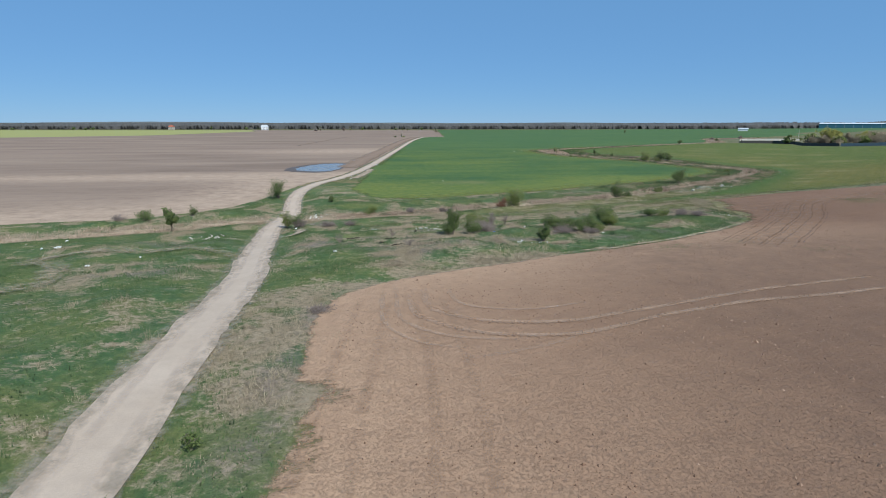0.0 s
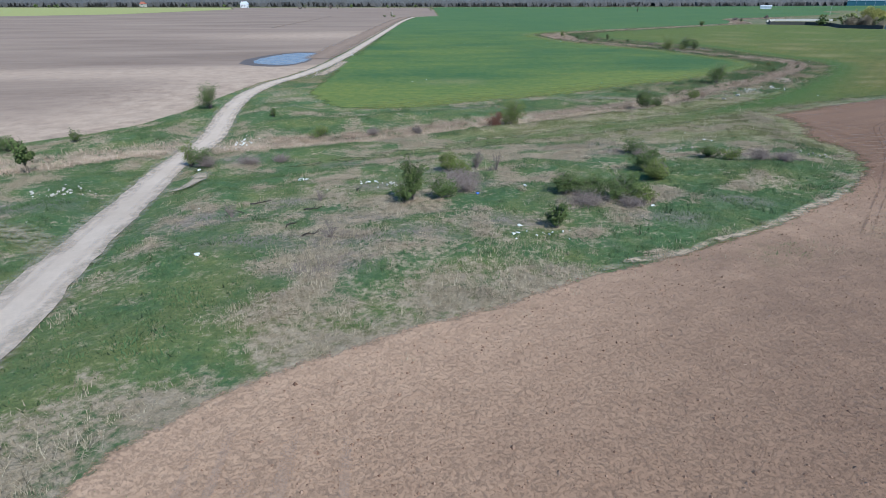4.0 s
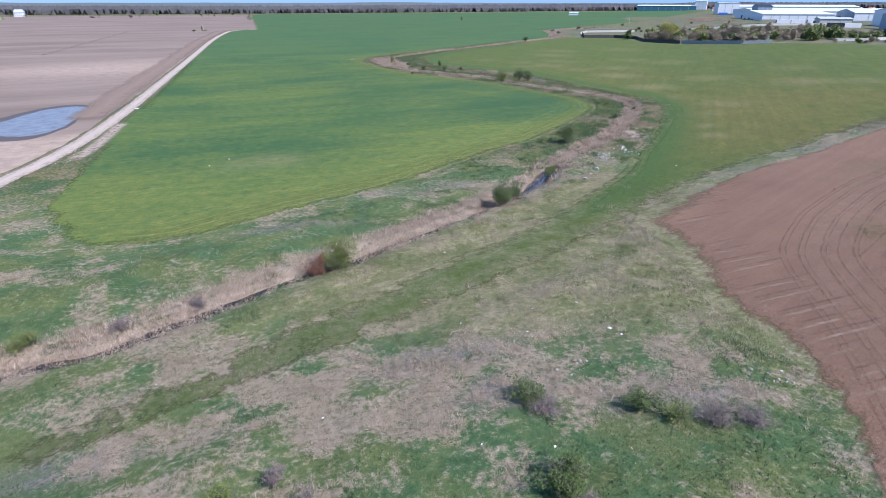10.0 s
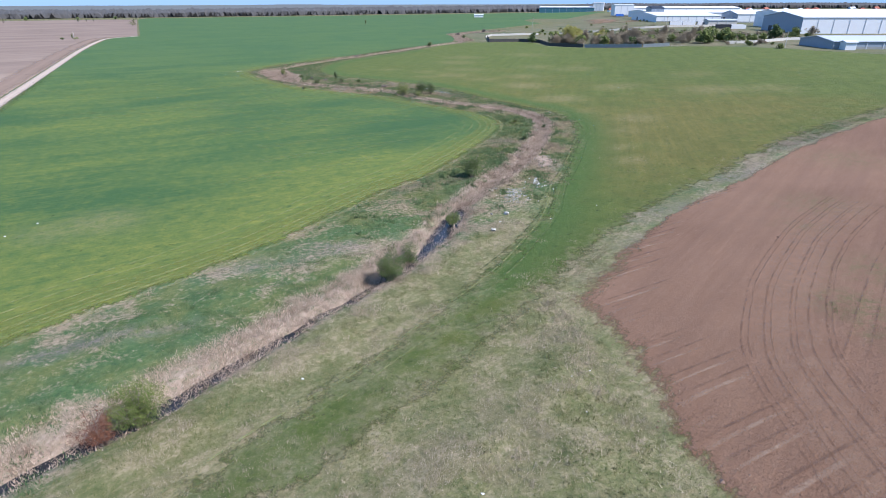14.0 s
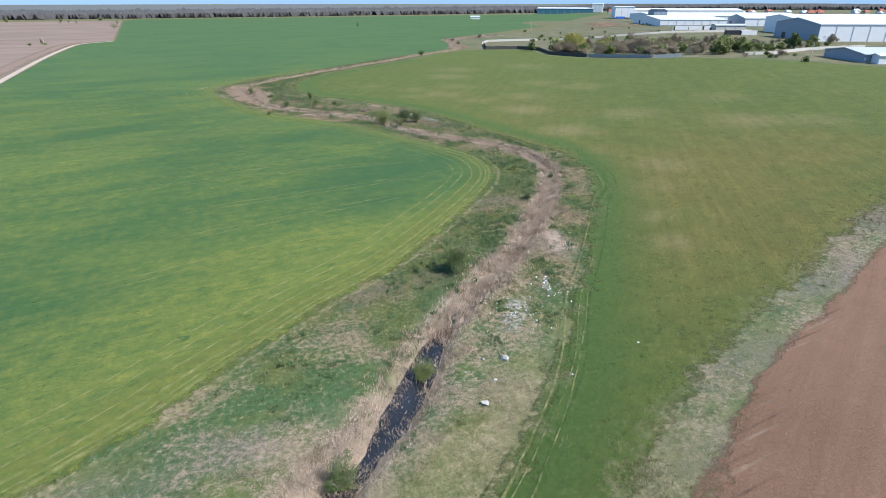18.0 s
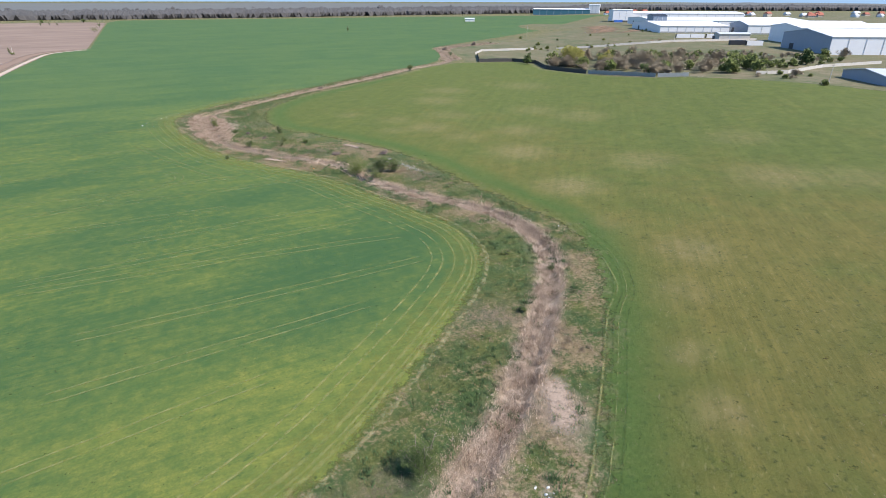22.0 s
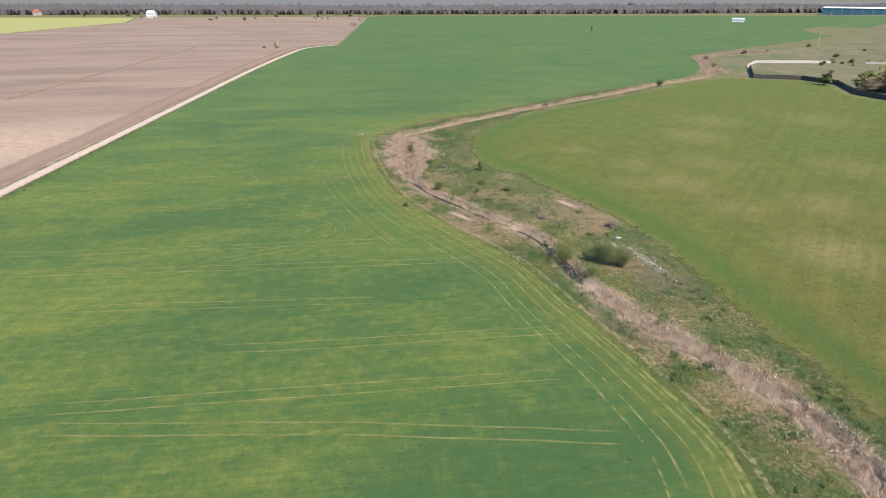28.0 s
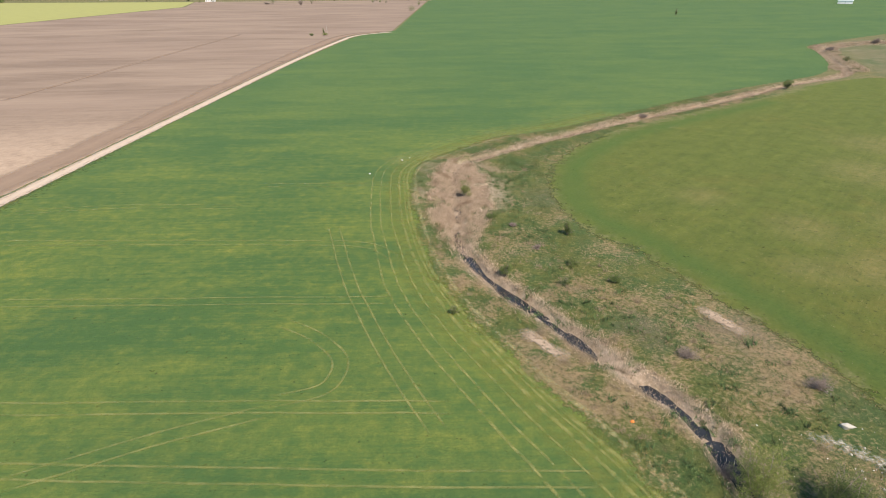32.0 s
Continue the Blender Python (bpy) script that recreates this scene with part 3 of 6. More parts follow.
fallow_line = dense([(-1500, -260), (-400, -70), (-180, 28), (-120, 62), (-72, 89), (-56, 94), (-44, 105), (-40.5, 115), (-39, 126), (-38.7, 136), (-37.6, 152), (-34, 167), (-31.5, 190), (-30.6, 220), (-30.3, 288),
                     (-30.5, 400), (-30.5, 500), (-27.6, 592), (-23, 636), (0, 662)], 2.0)
RAPE = np.array([(-1500, 330), (-900, 430), (-481, 615), (-370, 720), (-342, 1029), (-400, 1190), (-1500, 1190)], float)
FALLOW = np.vstack([wobble(fallow_line, 0.6, 4), [(-14, 1180), (-40, 1215), (-400, 1195), (-338, 1029), (-366, 722), (-479, 618), (-900, 433), (-1500, 333)]])
MEADOW = np.vstack([wobble(dense([(-16, 83), (0, 92), (15, 100), (30, 108), (45, 117), (57, 126.5), (64, 133), (70, 138.5), (80, 149), (96, 167), (106.7, 183), (111, 197), (109.2, 211),
                                  (106.5, 234), (104, 254), (100.6, 265), (97, 272), (92.7, 280.5), (87.3, 291), (80, 302), (78, 316), (82.6, 339), (105, 367), (160, 409), (192, 435),
                                  (222, 452), (236, 449)], 1.5), 0.9, 6),
                    [(258, 442), (264, 429), (253, 401), (256, 367), (266, 326), (276, 316), (290, 285), (300, 262), (308, 226), (330, 180), (300, 162)],
                    wobble(dense([(260, 154.5), (163, 142.6), (123, 136.4), (100, 129.4), (84, 125), (74, 121.6), (64, 116.8), (55.5, 112), (46, 106.5), (34, 100), (18, 93), (0, 86), (-16, 80)], 1.5), 0.8, 4)])
MEADOW_EDGE = dense(MEADOW, 1.5)
POND = np.array([(-54.5, 194), (-47, 188), (-40.5, 188.5), (-37, 199), (-38, 216), (-40.5, 228), (-47, 229), (-52.5, 221), (-56, 206)], float)


GRIDS = {}


def value_noise(x, y, size, seed=0):
    """Smooth noise from 0 to 1 for whole arrays of places."""
    if seed not in GRIDS:
        GRIDS[seed] = np.random.RandomState(seed).rand(256, 256)
    grid = GRIDS[seed]
    gx, gy = np.asarray(x, float) / size + 1000, np.asarray(y, float) / size + 1000
    ix, iy = np.floor(gx).astype(int), np.floor(gy).astype(int)
    fx, fy = gx - ix, gy - iy
    fx, fy = fx * fx * (3 - 2 * fx), fy * fy * (3 - 2 * fy)
    g = lambda a, b: grid[(ix + a) % 256, (iy + b) % 256]  # noqa: E731
    return (g(0, 0) * (1 - fx) + g(1, 0) * fx) * (1 - fy) + (g(0, 1) * (1 - fx) + g(1, 1) * fx) * fy


# ---- the land ----
def dig(x, y):
    """How far the ditch is sunk below the land."""
    far, _ = away(STREAM, x, y)
    far = far / (0.32 + 0.6 * value_noise(x, y, 4, 50) + 0.45 * value_noise(x, y, 1.5, 51) + 0.35 * np.exp(-((np.asarray(x) - 51) / 7) ** 2 - ((np.asarray(y) - 134) / 7) ** 2))
    s = np.clip((2.3 - far) / 1.7, 0, 1)
    road = np.clip((away(ROAD, x, y)[0] - 2.6) / 2.5, 0, 1)
    reach = np.clip((np.asarray(y) - 248) / 6, 0, 1) * np.clip((300 - np.asarray(y)) / 8, 0, 1)
    s = s + (np.clip((1.0 + 0.9 * value_noise(x, y, 3, 53) - away(STREAM, x, y)[0]) / 0.9, 0, 1) - s) * reach
    reach = reach * np.clip(2.4 - 3.2 * value_noise(x, y, 5, 54), 0, 1)
    deep = 1.15 - 0.36 * np.clip((np.asarray(y) - 140) / 6, 0, 1) * np.clip((240 - np.asarray(y)) / 6, 0, 1) - (1 - reach) * np.clip((np.asarray(y) - 150) / 40, 0, 1) * np.clip(1.6 * value_noise(x, y, 4, 52) - 0.75, 0, 0.7)
    return deep * s * s * (3 - 2 * s) * road


def open_slope(x, y):
    """1 on the rough slope, 0 near and on fields, road and ditch."""
    room = np.min([away(line, x, y)[0] for line in (plough_line, ROAD, STREAM, MEADOW_EDGE, wheat_line, fallow_line)], axis=0)
    field = inside(PLOUGH, x, y) | inside(MEADOW, x, y) | inside(WHEAT, x, y) | inside(FALLOW, x, y)
    return np.clip((room - 2.2) / 4, 0, 1) * ~field * (y < 130) * (np.abs(x) < 100)


def hummocks(x, y):
    """Low bumps of the rough slope, none near fields, road and ditch."""
    if "slope" not in NETS:
        NETS["slope"] = grid_of(open_slope, -110, 110, -12, 140, 1.5)
    return NETS["slope"](x, y) * (0.75 * value_noise(np.ravel(x), np.ravel(y), 5.5, 70) + 0.35 * value_noise(np.ravel(x), np.ravel(y), 2.4, 71))


# Patches of straw (+) and of lush grass (-): place, half widths, strength.
PATCHES = [(12, 82.6, 6, 3, 0.35), (2.6, 63.7, 2.2, 1.2, 0.4), (-9, 67, 4, 2, 0.35), (1.6, 53, 5, 2.2, 0.3), (-7, 55.8, 4, 2.5, 0.35), (6.5, 58, 3, 1.2, 0.3), (11.2, 70, 3, 2, 0.35), (20, 64.2, 2, 1.6, 0.4), (25.4, 64.8, 2.5, 1.5, 0.35),
           (13, 58.9, 2, 1.5, 0.35), (15.7, 56.1, 2, 1.0, 0.3), (32, 93.4, 3.5, 2, 0.45), (24, 89.7, 1.5, 1, 0.4), (25.8, 110.3, 3, 1.5, 0.35), (18.7, 125.3, 4, 1.2, 0.3), (-8.3, 52.9, 2.2, 1.4, -0.6), (1.5, 58.2, 2.2, 1.5, -0.6), (7, 62.8, 3, 1.5, -0.6),
           (4.8, 60.1, 2, 1.2, -0.5), (-14.3, 74.2, 3, 2.5, -0.5), (-5.2, 63.8, 2, 1.4, -0.5), (-11, 77.5, 5, 2, -0.5), (7.7, 71.9, 2, 2, -0.5), (24.5, 68.4, 3, 2.5, -0.6), (23, 64.5, 2, 2, -0.5), (22, 58, 5, 2, -0.5), (16, 54.2, 6, 1.6, -0.5),
           (31.7, 69.8, 2.5, 3, -0.5), (27, 62.3, 3, 1.5, -0.4), (15, 77.3, 2, 1.5, -0.4), (14, 56.4, 2, 1, -0.4), (4.6, 117, 4, 1.6, -0.55), (14.2, 121.7, 3, 1.4, -0.55), (20.8, 122.3, 3, 1.2, -0.5), (38, 90.2, 2, 1.2, -0.5),
           (19, 62.3, 3, 2.5, 0.4), (-9.5, 28, 2.0, 5, 0.5), (-8.6, 22.5, 1.6, 5, 0.35), (5, 59.7, 3, 2, 0.3), (15, 77.5, 3, 2, 0.3),
           (32, 91, 13, 9, 0.24), (52, 108, 8, 5, 0.3), (10.5, 70.5, 2.4, 2, 0.35), (-30, 47, 7, 5, 0.35), (-33, 42, 6, 3, 0.4), (-22, 36, 5, 3, 0.2), (2, 52, 10, 6, 0.08), (-8, 64, 7, 5, 0.12), (95, 271, 4, 3, 0.5), (78.6, 256, 4, 4, 0.3),
           (71, 146, 5, 6, 0.25), (98, 246, 6, 7, 0.4), (80, 152, 4, 3, 0.5), (-15, 44, 4, 4, -0.4), (0, 47.5, 8, 3.5, 0.35), (-4, 44.5, 5, 2.5, 0.4), (4, 50, 6, 2, 0.3), (-5, 53, 6, 3, 0.2), (28, 82, 11, 7, 0.14), (-24, 25, 8, 9, -0.35), (-30, 60, 9, 5, -0.3), (24, 66, 6, 5, -0.3), (7.5, 63, 5, 3, -0.3),
           (-15, 77, 10, 5, -0.45), (-45, 78, 9, 6, -0.2), (-34, 128, 5, 16, -0.3), (-20, 118, 6, 6, -0.1), (8, 115, 9, 3, -0.25), (24, 123, 9, 4, -0.3), (46, 138, 9, 5, -0.2), (62, 148, 9, 4, -0.25),
           (98, 200, 5, 12, -0.25), (20, 90, 16, 5, -0.1), (11.7, 81.4, 5, 2.2, 0.5), (31.3, 93.6, 4, 2, 0.35), (20.8, 64.2, 2.2, 2.4, 0.5), (14.2, 71.6, 3.4, 1.6, 0.45), (12.6, 69.9, 1.6, 2.2, 0.35), (26.6, 65.8, 3.0, 2.0, 0.5),
           (24.7, 69.8, 2.4, 3.2, -0.55), (17, 76, 3.5, 1.5, -0.35), (47, 97, 4, 8, 0.3), (52, 104, 3, 3, 0.35), (-10.5, 28.3, 1.8, 4, 0.4), (-11, 44, 3.5, 3.5, -0.6), (-19.5, 38, 3, 3.5, 0.3), (8, 86, 5, 2, 0.2), (23, 84, 8, 3, 0.2), (94, 195, 5, 20, -0.3), (76, 163, 8, 7, -0.3), (90, 178, 6, 8, -0.25), (60, 152, 8, 4, -0.2), (75, 120, 14, 4, 0.12), (108, 131, 22, 4, 0.12), (6, 93, 16, 6, 0.3), (-2, 88, 8, 3, 0.15), (15, 122, 14, 5, -0.28), (42, 137, 14, 5, -0.28), (-6, 112, 10, 6, -0.2), (62, 153, 9, 4, -0.2)]


# Thickets of dead weeds: place and half widths.
DEAD = [(-2.3, 60.1, 2.6, 1.0), (2.3, 56.3, 2.0, 1.0), (4.8, 71, 2.6, 2.4), (-3.2, 52.1, 3, 1.2), (-2, 69.1, 2, 0.8), (-8.8, 66.4, 2, 1.5), (7.5, 58.7, 1.6, 1.0), (-19.6, 86.1, 2.5, 1.5), (2.7, 76, 2, 1.5), (-2.5, 55.6, 4, 1.0), (-8.5, 56.6, 3, 1.4),
        (16.7, 58.3, 1.2, 0.7), (15.1, 63, 3, 1.2), (32, 75.3, 3, 1.2), (22.1, 79.4, 2.5, 0.8), (19.2, 58.2, 1.4, 0.7), (24.6, 61.9, 2, 0.8), (-7.8, 32.6, 1.0, 2.0), (-7.5, 24, 0.8, 2.0), (-7.0, 18, 0.8, 2.0), (-33, 68, 5, 2), (-27, 47, 4, 2), (-14, 62, 3, 2),
        (20, 86, 6, 1.5), (-6, 83, 4, 1.2), (95.7, 267.8, 3, 2.5), (98.4, 260, 3, 3), (100.5, 245, 2.5, 4), (103, 235, 2, 4), (77, 310, 2.5, 5), (85, 270, 3, 3), (92, 225, 3, 4), (10, 121, 7, 1), (30, 133, 8, 1.2), (56, 152, 8, 1.3), (84, 174, 4, 4), (66, 115.6, 6, 2), (80, 121.5, 8, 2.2), (102, 128.4, 10, 2.6), (128, 135.4, 14, 3), (57, 111, 4, 2), (30, 76.5, 3, 1.4), (22, 80.5, 3, 1.2)]


def deadness(x, y):
    d = np.zeros(np.shape(x))
    for px, py, rx, ry in DEAD:
        d = np.maximum(d, np.exp(-((x - px) / rx) ** 2 - ((y - py) / ry) ** 2))
    return np.clip(d * 1.4, 0, 1)


def dryness(x, y):
    d = 0.30 + 0.6 * (value_noise(x, y, 10, 1) - 0.5) + 1.15 * (value_noise(x, y, 3.1, 2) - 0.5) + 1.0 * (value_noise(x, y, 1.2, 3) - 0.5)
    for px, py, rx, ry, k in PATCHES:
        d = d + k * np.exp(-((x - px) / rx) ** 2 - ((y - py) / ry) ** 2)
    d = d + 0.05 * np.clip((x - 4) / 6, 0, 1) * np.clip((y - 50) / 5, 0, 1) * np.clip((125 - y) / 10, 0, 1)
    d = d + 0.25 * np.exp(-(about(STREAM, x, y) / 3.0) ** 2) + 0.10 * np.clip((y - 125) / 20, 0, 1) - 0.16 * np.clip((y - 215) / 20, 0, 1)
    return np.clip(d, 0, 1)


def olive_zone(x, y):
    """Grazed olive grass between the ditch, the meadow and the ploughed field."""
    return np.clip((y + 0.5 * x - 96) / 8, 0, 1) * np.clip((101 + 0.55 * x - y) / 3, 0, 1) * np.clip(x / 10, 0, 1) * np.clip((80 - x) / 20, 0.25, 1)


WASTE = np.array([(232, 462), (262, 556), (310, 590), (400, 640), (600, 800), (900, 1080), (1600, 1000), (1600, 100), (340, 150), (300, 200), (285, 285), (262, 330), (250, 401), (258, 435)], float)


def reed_bed(x, y):
    """Where dead reeds lie on the ground beside the ditch."""
    far, near = away(STREAM, x, y)
    p, q = STREAM[np.maximum(near - 1, 0)], STREAM[np.minimum(near + 1, len(STREAM) - 1)]
    left = (q[:, 0] - p[:, 0]) * (y - p[:, 1]) - (q[:, 1] - p[:, 1]) * (x - p[:, 0]) > 0
    wide = np.where(y < 134, np.where(left, 3.4, 1.8), 2.2) - 0.4 * (y > 236)
    bed = np.exp(-(far / wide) ** 4)
    for px, py, r in ((80.7, 153.8, 2.6), (67.4, 149.4, 2.2), (63, 316, 7), (61, 330, 5)):
        bed = np.maximum(bed, np.exp(-(((x - px) / r) ** 2 + ((y - py) / r / 1.3) ** 2) ** 2))
    return bed * (np.asarray(y) > 55)


def build_ground():
    way = np.gradient(STREAM, axis=0)
    side = np.stack([way[:, 1], -way[:, 0]], -1) / np.linalg.norm(way, axis=1)[:, None]
    sets = [STREAM[::2] + side[::2] * d for d in (-4, -2.6, -2, -1.4, -0.8, 0, 0.8, 1.4, 2, 2.6, 4)]
    for x0, x1, y0, y1, step in ((-75, 62, -5, 128, 1.2), (-120, 200, -60, 160, 4.0), (60, 460, 100, 480, 6.0), (-300, 600, -60, 760, 22.0)):
        gx, gy = np.meshgrid(np.arange(x0, x1, step), np.arange(y0, y1, step))
        g = np.stack([gx.ravel(), gy.ravel()], -1) + np.random.uniform(-0.3, 0.3, (gx.size, 2)) * step
        sets.append(g[away(STREAM, g[:, 0], g[:, 1])[0] > 5])
    for r in (950, 1300, 1900, 2800, 4600):
        a = np.arange(0, 2 * np.pi, 0.13)
        sets.append(np.stack([150 + r * np.cos(a), 350 + r * np.sin(a)], -1))
    p = np.vstack(sets)
    v, _, f, *_ = delaunay_2d_cdt([Vector(q) for q in p], [], [], 0, 1e-3)
    xy = np.array([(q.x, q.y) for q in v])
    z = rise(xy[:, 0], xy[:, 1]) - dig(xy[:, 0], xy[:, 1]) + hummocks(xy[:, 0], xy[:, 1])
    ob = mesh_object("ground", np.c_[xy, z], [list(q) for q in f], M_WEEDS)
    near = (xy[:, 0] > -110) & (xy[:, 0] < 260) & (xy[:, 1] < 420)
    dry = np.full(len(xy), 0.5)
    dry[near] = dryness(xy[near, 0], xy[near, 1])
    ob.data.attributes.new("dry", "FLOAT", "POINT").data.foreach_set("value", dry.astype(np.float32))
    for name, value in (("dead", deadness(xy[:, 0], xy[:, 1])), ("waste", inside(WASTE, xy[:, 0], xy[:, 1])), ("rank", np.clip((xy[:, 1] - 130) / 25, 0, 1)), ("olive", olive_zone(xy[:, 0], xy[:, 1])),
                        ("reedbed", reed_bed(xy[:, 0], xy[:, 1]))):
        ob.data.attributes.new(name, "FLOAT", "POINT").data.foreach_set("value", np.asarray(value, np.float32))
    for p in ob.data.polygons:
        p.use_smooth = True
    tagged(ob, "weedy grassland with dry and green patches", "ground", kind="structure")


build_ground()
_gx, _gy = (g.ravel() for g in np.meshgrid(np.arange(-150, -28, 6.0), np.arange(40, 330, 6.0)))
_in = inside(FALLOW, _gx, _gy)
fallow = lay("fallow_field", FALLOW, M_FALLOW, 0.03, 30, "pale bare field of dry earth beside the road", np.stack([_gx[_in], _gy[_in]], -1))
_fx, _fy = (np.array([v.co[k] for v in fallow.data.vertices]) for k in (0, 1))
_pale = np.exp(-np.maximum(away(fallow_line, _fx, _fy)[0] - 12, 0) / 14) * (_fy < 190) + 0.9 * np.exp(-((_fy - 176 - 0.12 * (_fx + 40)) / 12) ** 2) * (_fx > -260) + np.exp(-((_fx + 58) / 60) ** 2 - ((_fy - 330) / 40) ** 2)
fallow.data.attributes.new("pale", "FLOAT", "POINT").data.foreach_set("value", np.clip(_pale, 0, 1).astype(np.float32))


def margin_points(line, outward, width):
    """Rows of points across a field's margin, to carry its fraying."""
    return np.vstack([line + outward * width[:, None] * k for k in (0.5, 0.0, -0.5, -1.0)])


def inner(ob, outline, width):
    """How far inside its outline each vertex of a field lies: 0 on the rim, 1 past the margin."""
    x, y = (np.array([v.co[k] for v in ob.data.vertices]) for k in (0, 1))
    rim = dense(outline, 0.5)
    far = np.where(inside(outline, x, y), away(rim, x, y)[0], 0)
    ob.data.attributes.new("inner", "FLOAT", "POINT").data.foreach_set("value", np.where(y > 360, 1, np.clip(far / width(x, y), 0, 1)).astype(np.float32))
    return x, y


def attribute(ob, name, value):
    ob.data.attributes.new(name, "FLOAT", "POINT").data.foreach_set("value", np.asarray(np.clip(value, 0, 1), np.float32))


def blots(x, y, places):
    """Soft round blots: place, radius, strength."""
    v = np.zeros(len(x))
    for px, py, r, k in places:
        v = np.maximum(v, k * np.exp(-(((x - px) ** 2 + (y - py) ** 2) / r ** 2) ** 1.5))
    return v


def within(outline, points):
    return points[inside(outline, points[:, 0], points[:, 1]) & (away(dense(outline, 0.5), points[:, 0], points[:, 1])[0] > 0.25)]


ploughed = lay("ploughed_field", PLOUGH, M_PLOUGH, 0.06, 2.5, "reddish brown ploughed field with tyre tracks", within(PLOUGH, margin_points(plough_line, _out, PLOUGH_MARGIN)), level=True)
_px, _py = inner(ploughed, PLOUGH, lambda x, y: 2 * np.interp(away(plough_line, x, y)[1], np.arange(len(PLOUGH_MARGIN)), PLOUGH_MARGIN))
attribute(ploughed, "sandy", np.exp(-about(plough_line, _px, _py) / 13) * np.clip((68 - _py) / 10, 0, 1) * 1.1)
# Darker towards the east over the near part of the field.
attribute(ploughed, "dark_east", 0.62 * np.clip((_px - 5) / 14, 0, 1) * np.clip((66 - _py) / 14, 0, 1))
attribute(ploughed, "weedy", blots(_px, _py, [(71, 93.5, 3, 1), (69, 89, 3, 0.9), (80, 96, 4, 0.7), (22.6, 52.5, 1.6, 0.8), (30, 55, 1.5, 0.5), (95, 112, 5, 0.6), (120, 124, 6, 0.6), (86, 108, 3, 0.5)]))
meadow = lay("meadow", MEADOW, M_MEADOW, 0.04, 3.0, "short olive green meadow with dry patches", level=True)
_mx, _my = inner(meadow, MEADOW, lambda x, y: 2.4)
attribute(meadow, "olive", olive_zone(_mx, _my))
attribute(meadow, "browned", np.maximum(np.exp(-((_mx - 118) / 52) ** 2 - ((_my - 168) / 52) ** 2), 0.55 * np.exp(-((_mx - 135) / 32) ** 2 - ((_my - 250) / 50) ** 2)))
attribute(meadow, "spot", blots(_mx, _my, [(125, 284.5, 7, 0.7), (134.9, 245, 8, 0.9), (127.5, 213.5, 7, 1), (122.4, 175, 5.5, 0.8), (99, 155, 2.4, 1), (94.1, 145.9, 2.8, 1), (167, 192, 9, 0.8), (155.5, 220, 8, 0.7),
                                           (178, 182, 8, 0.6), (191.7, 221, 9, 0.5), (117, 191.5, 5, 0.5), (174, 295, 9, 0.5), (181, 276, 10, 0.5), (110, 166, 4, 0.6), (140, 300, 8, 0.5), (205, 350, 12, 0.5), (150, 330, 10, 0.6), (120, 300, 6, 0.5), (113, 285, 4, 0.6), (165, 352, 10, 0.6), (150, 268, 8, 0.6), (108, 315, 5, 0.5), (130, 268, 6, 0.5)]))
attribute(meadow, "verge", np.exp(-about(MEADOW_EDGE, _mx, _my) / np.where((_my < 135) & (_mx < 48), 6.0, 3.4)))
LUSH = dense([(-17, 81.5), (0, 89.5), (15, 97.3), (30, 105.5), (46, 115), (58, 123.5), (68, 132.5), (78, 143), (91, 157.5), (105, 174), (112, 186), (117, 198), (116, 212), (113, 234), (110, 255), (106, 267), (99, 282), (93, 293), (86, 304), (84, 316), (89, 338), (110, 364), (162, 404)], 1.0)
attribute(meadow, "lush", np.exp(-(away(LUSH, _mx, _my)[0] / np.where(_my < 112, 2.8, np.where(_my < 190, 5.0, 2.6))) ** 2) * np.where(_my < 112, 0.5, 1.1))
_gx, _gy = (g.ravel() for g in np.meshgrid(np.arange(-28, 110, 3.0), np.arange(118, 400, 3.0)))
_in = inside(WHEAT, _gx, _gy) & (about(wheat_line, _gx, _gy) > 1.5)
wheat = lay("wheat_field", WHEAT, M_WHEAT, 0.05, 30, "green young wheat field with yellowish streaks", np.stack([_gx[_in], _gy[_in]], -1))
_wx, _wy = inner(wheat, WHEAT, lambda x, y: 1.4)
_far = away(wheat_line, _wx, _wy)[0]
_poor = np.clip((160 + 0.24 * _wx - _wy) / 12 + 0.5, 0, 1) * np.exp(-np.maximum(_far - 9, 0) / 16)
attribute(wheat, "thin", np.maximum(_poor, 0.55 * np.exp(-_far / 5)) * (_wy < 420))
attribute(wheat, "rich", blots(_wx, _wy, [(75, 196, 13, 0.75), (66, 184, 11, 0.8), (84, 216, 10, 0.7), (68, 238, 13, 0.6), (67, 201, 11, 0.7), (50, 190, 11, 0.5), (36, 225, 12, 0.45), (30, 185, 14, 0.4), (15, 172, 16, 0.4), (60, 222, 8, 0.4), (36, 250, 14, 0.5), (54, 262, 10, 0.4), (18, 264, 14, 0.45)]))
# Grows with distance: how much haze goes into the crop's colour.
attribute(wheat, "far_haze", (_wy - 300) / 120)
attribute(wheat, "bald", blots(_wx, _wy, [(8, 155.5, 5, 1), (2, 154, 4, 0.8), (47, 336, 3, 0.7), (54, 340, 4, 0.8), (70, 360, 4, 0.4)]))
lay("rape_field", RAPE, M_RAPE, 0.05, 60, "yellow field of rape in flower")
strip("road", wobble(ROAD, 0.25, 6), 3.35, M_ROAD, 0.07, "pale rutted dirt road across the fields", crown=0.03, vary=0.25)
strip("stream_water", STREAM[::3], 3.0, M_WATER, -0.85, "dark still water in the ditch", vary=0.2)
mud = dense(np.vstack([POND, POND[:1]]), 1.0)
centre = POND.mean(0)
lay("pond_mud", wobble(centre + (mud - centre) * 1.06, 0.5, 4), M_MUD, 0.045, 6, "dark wet mud round the pond")
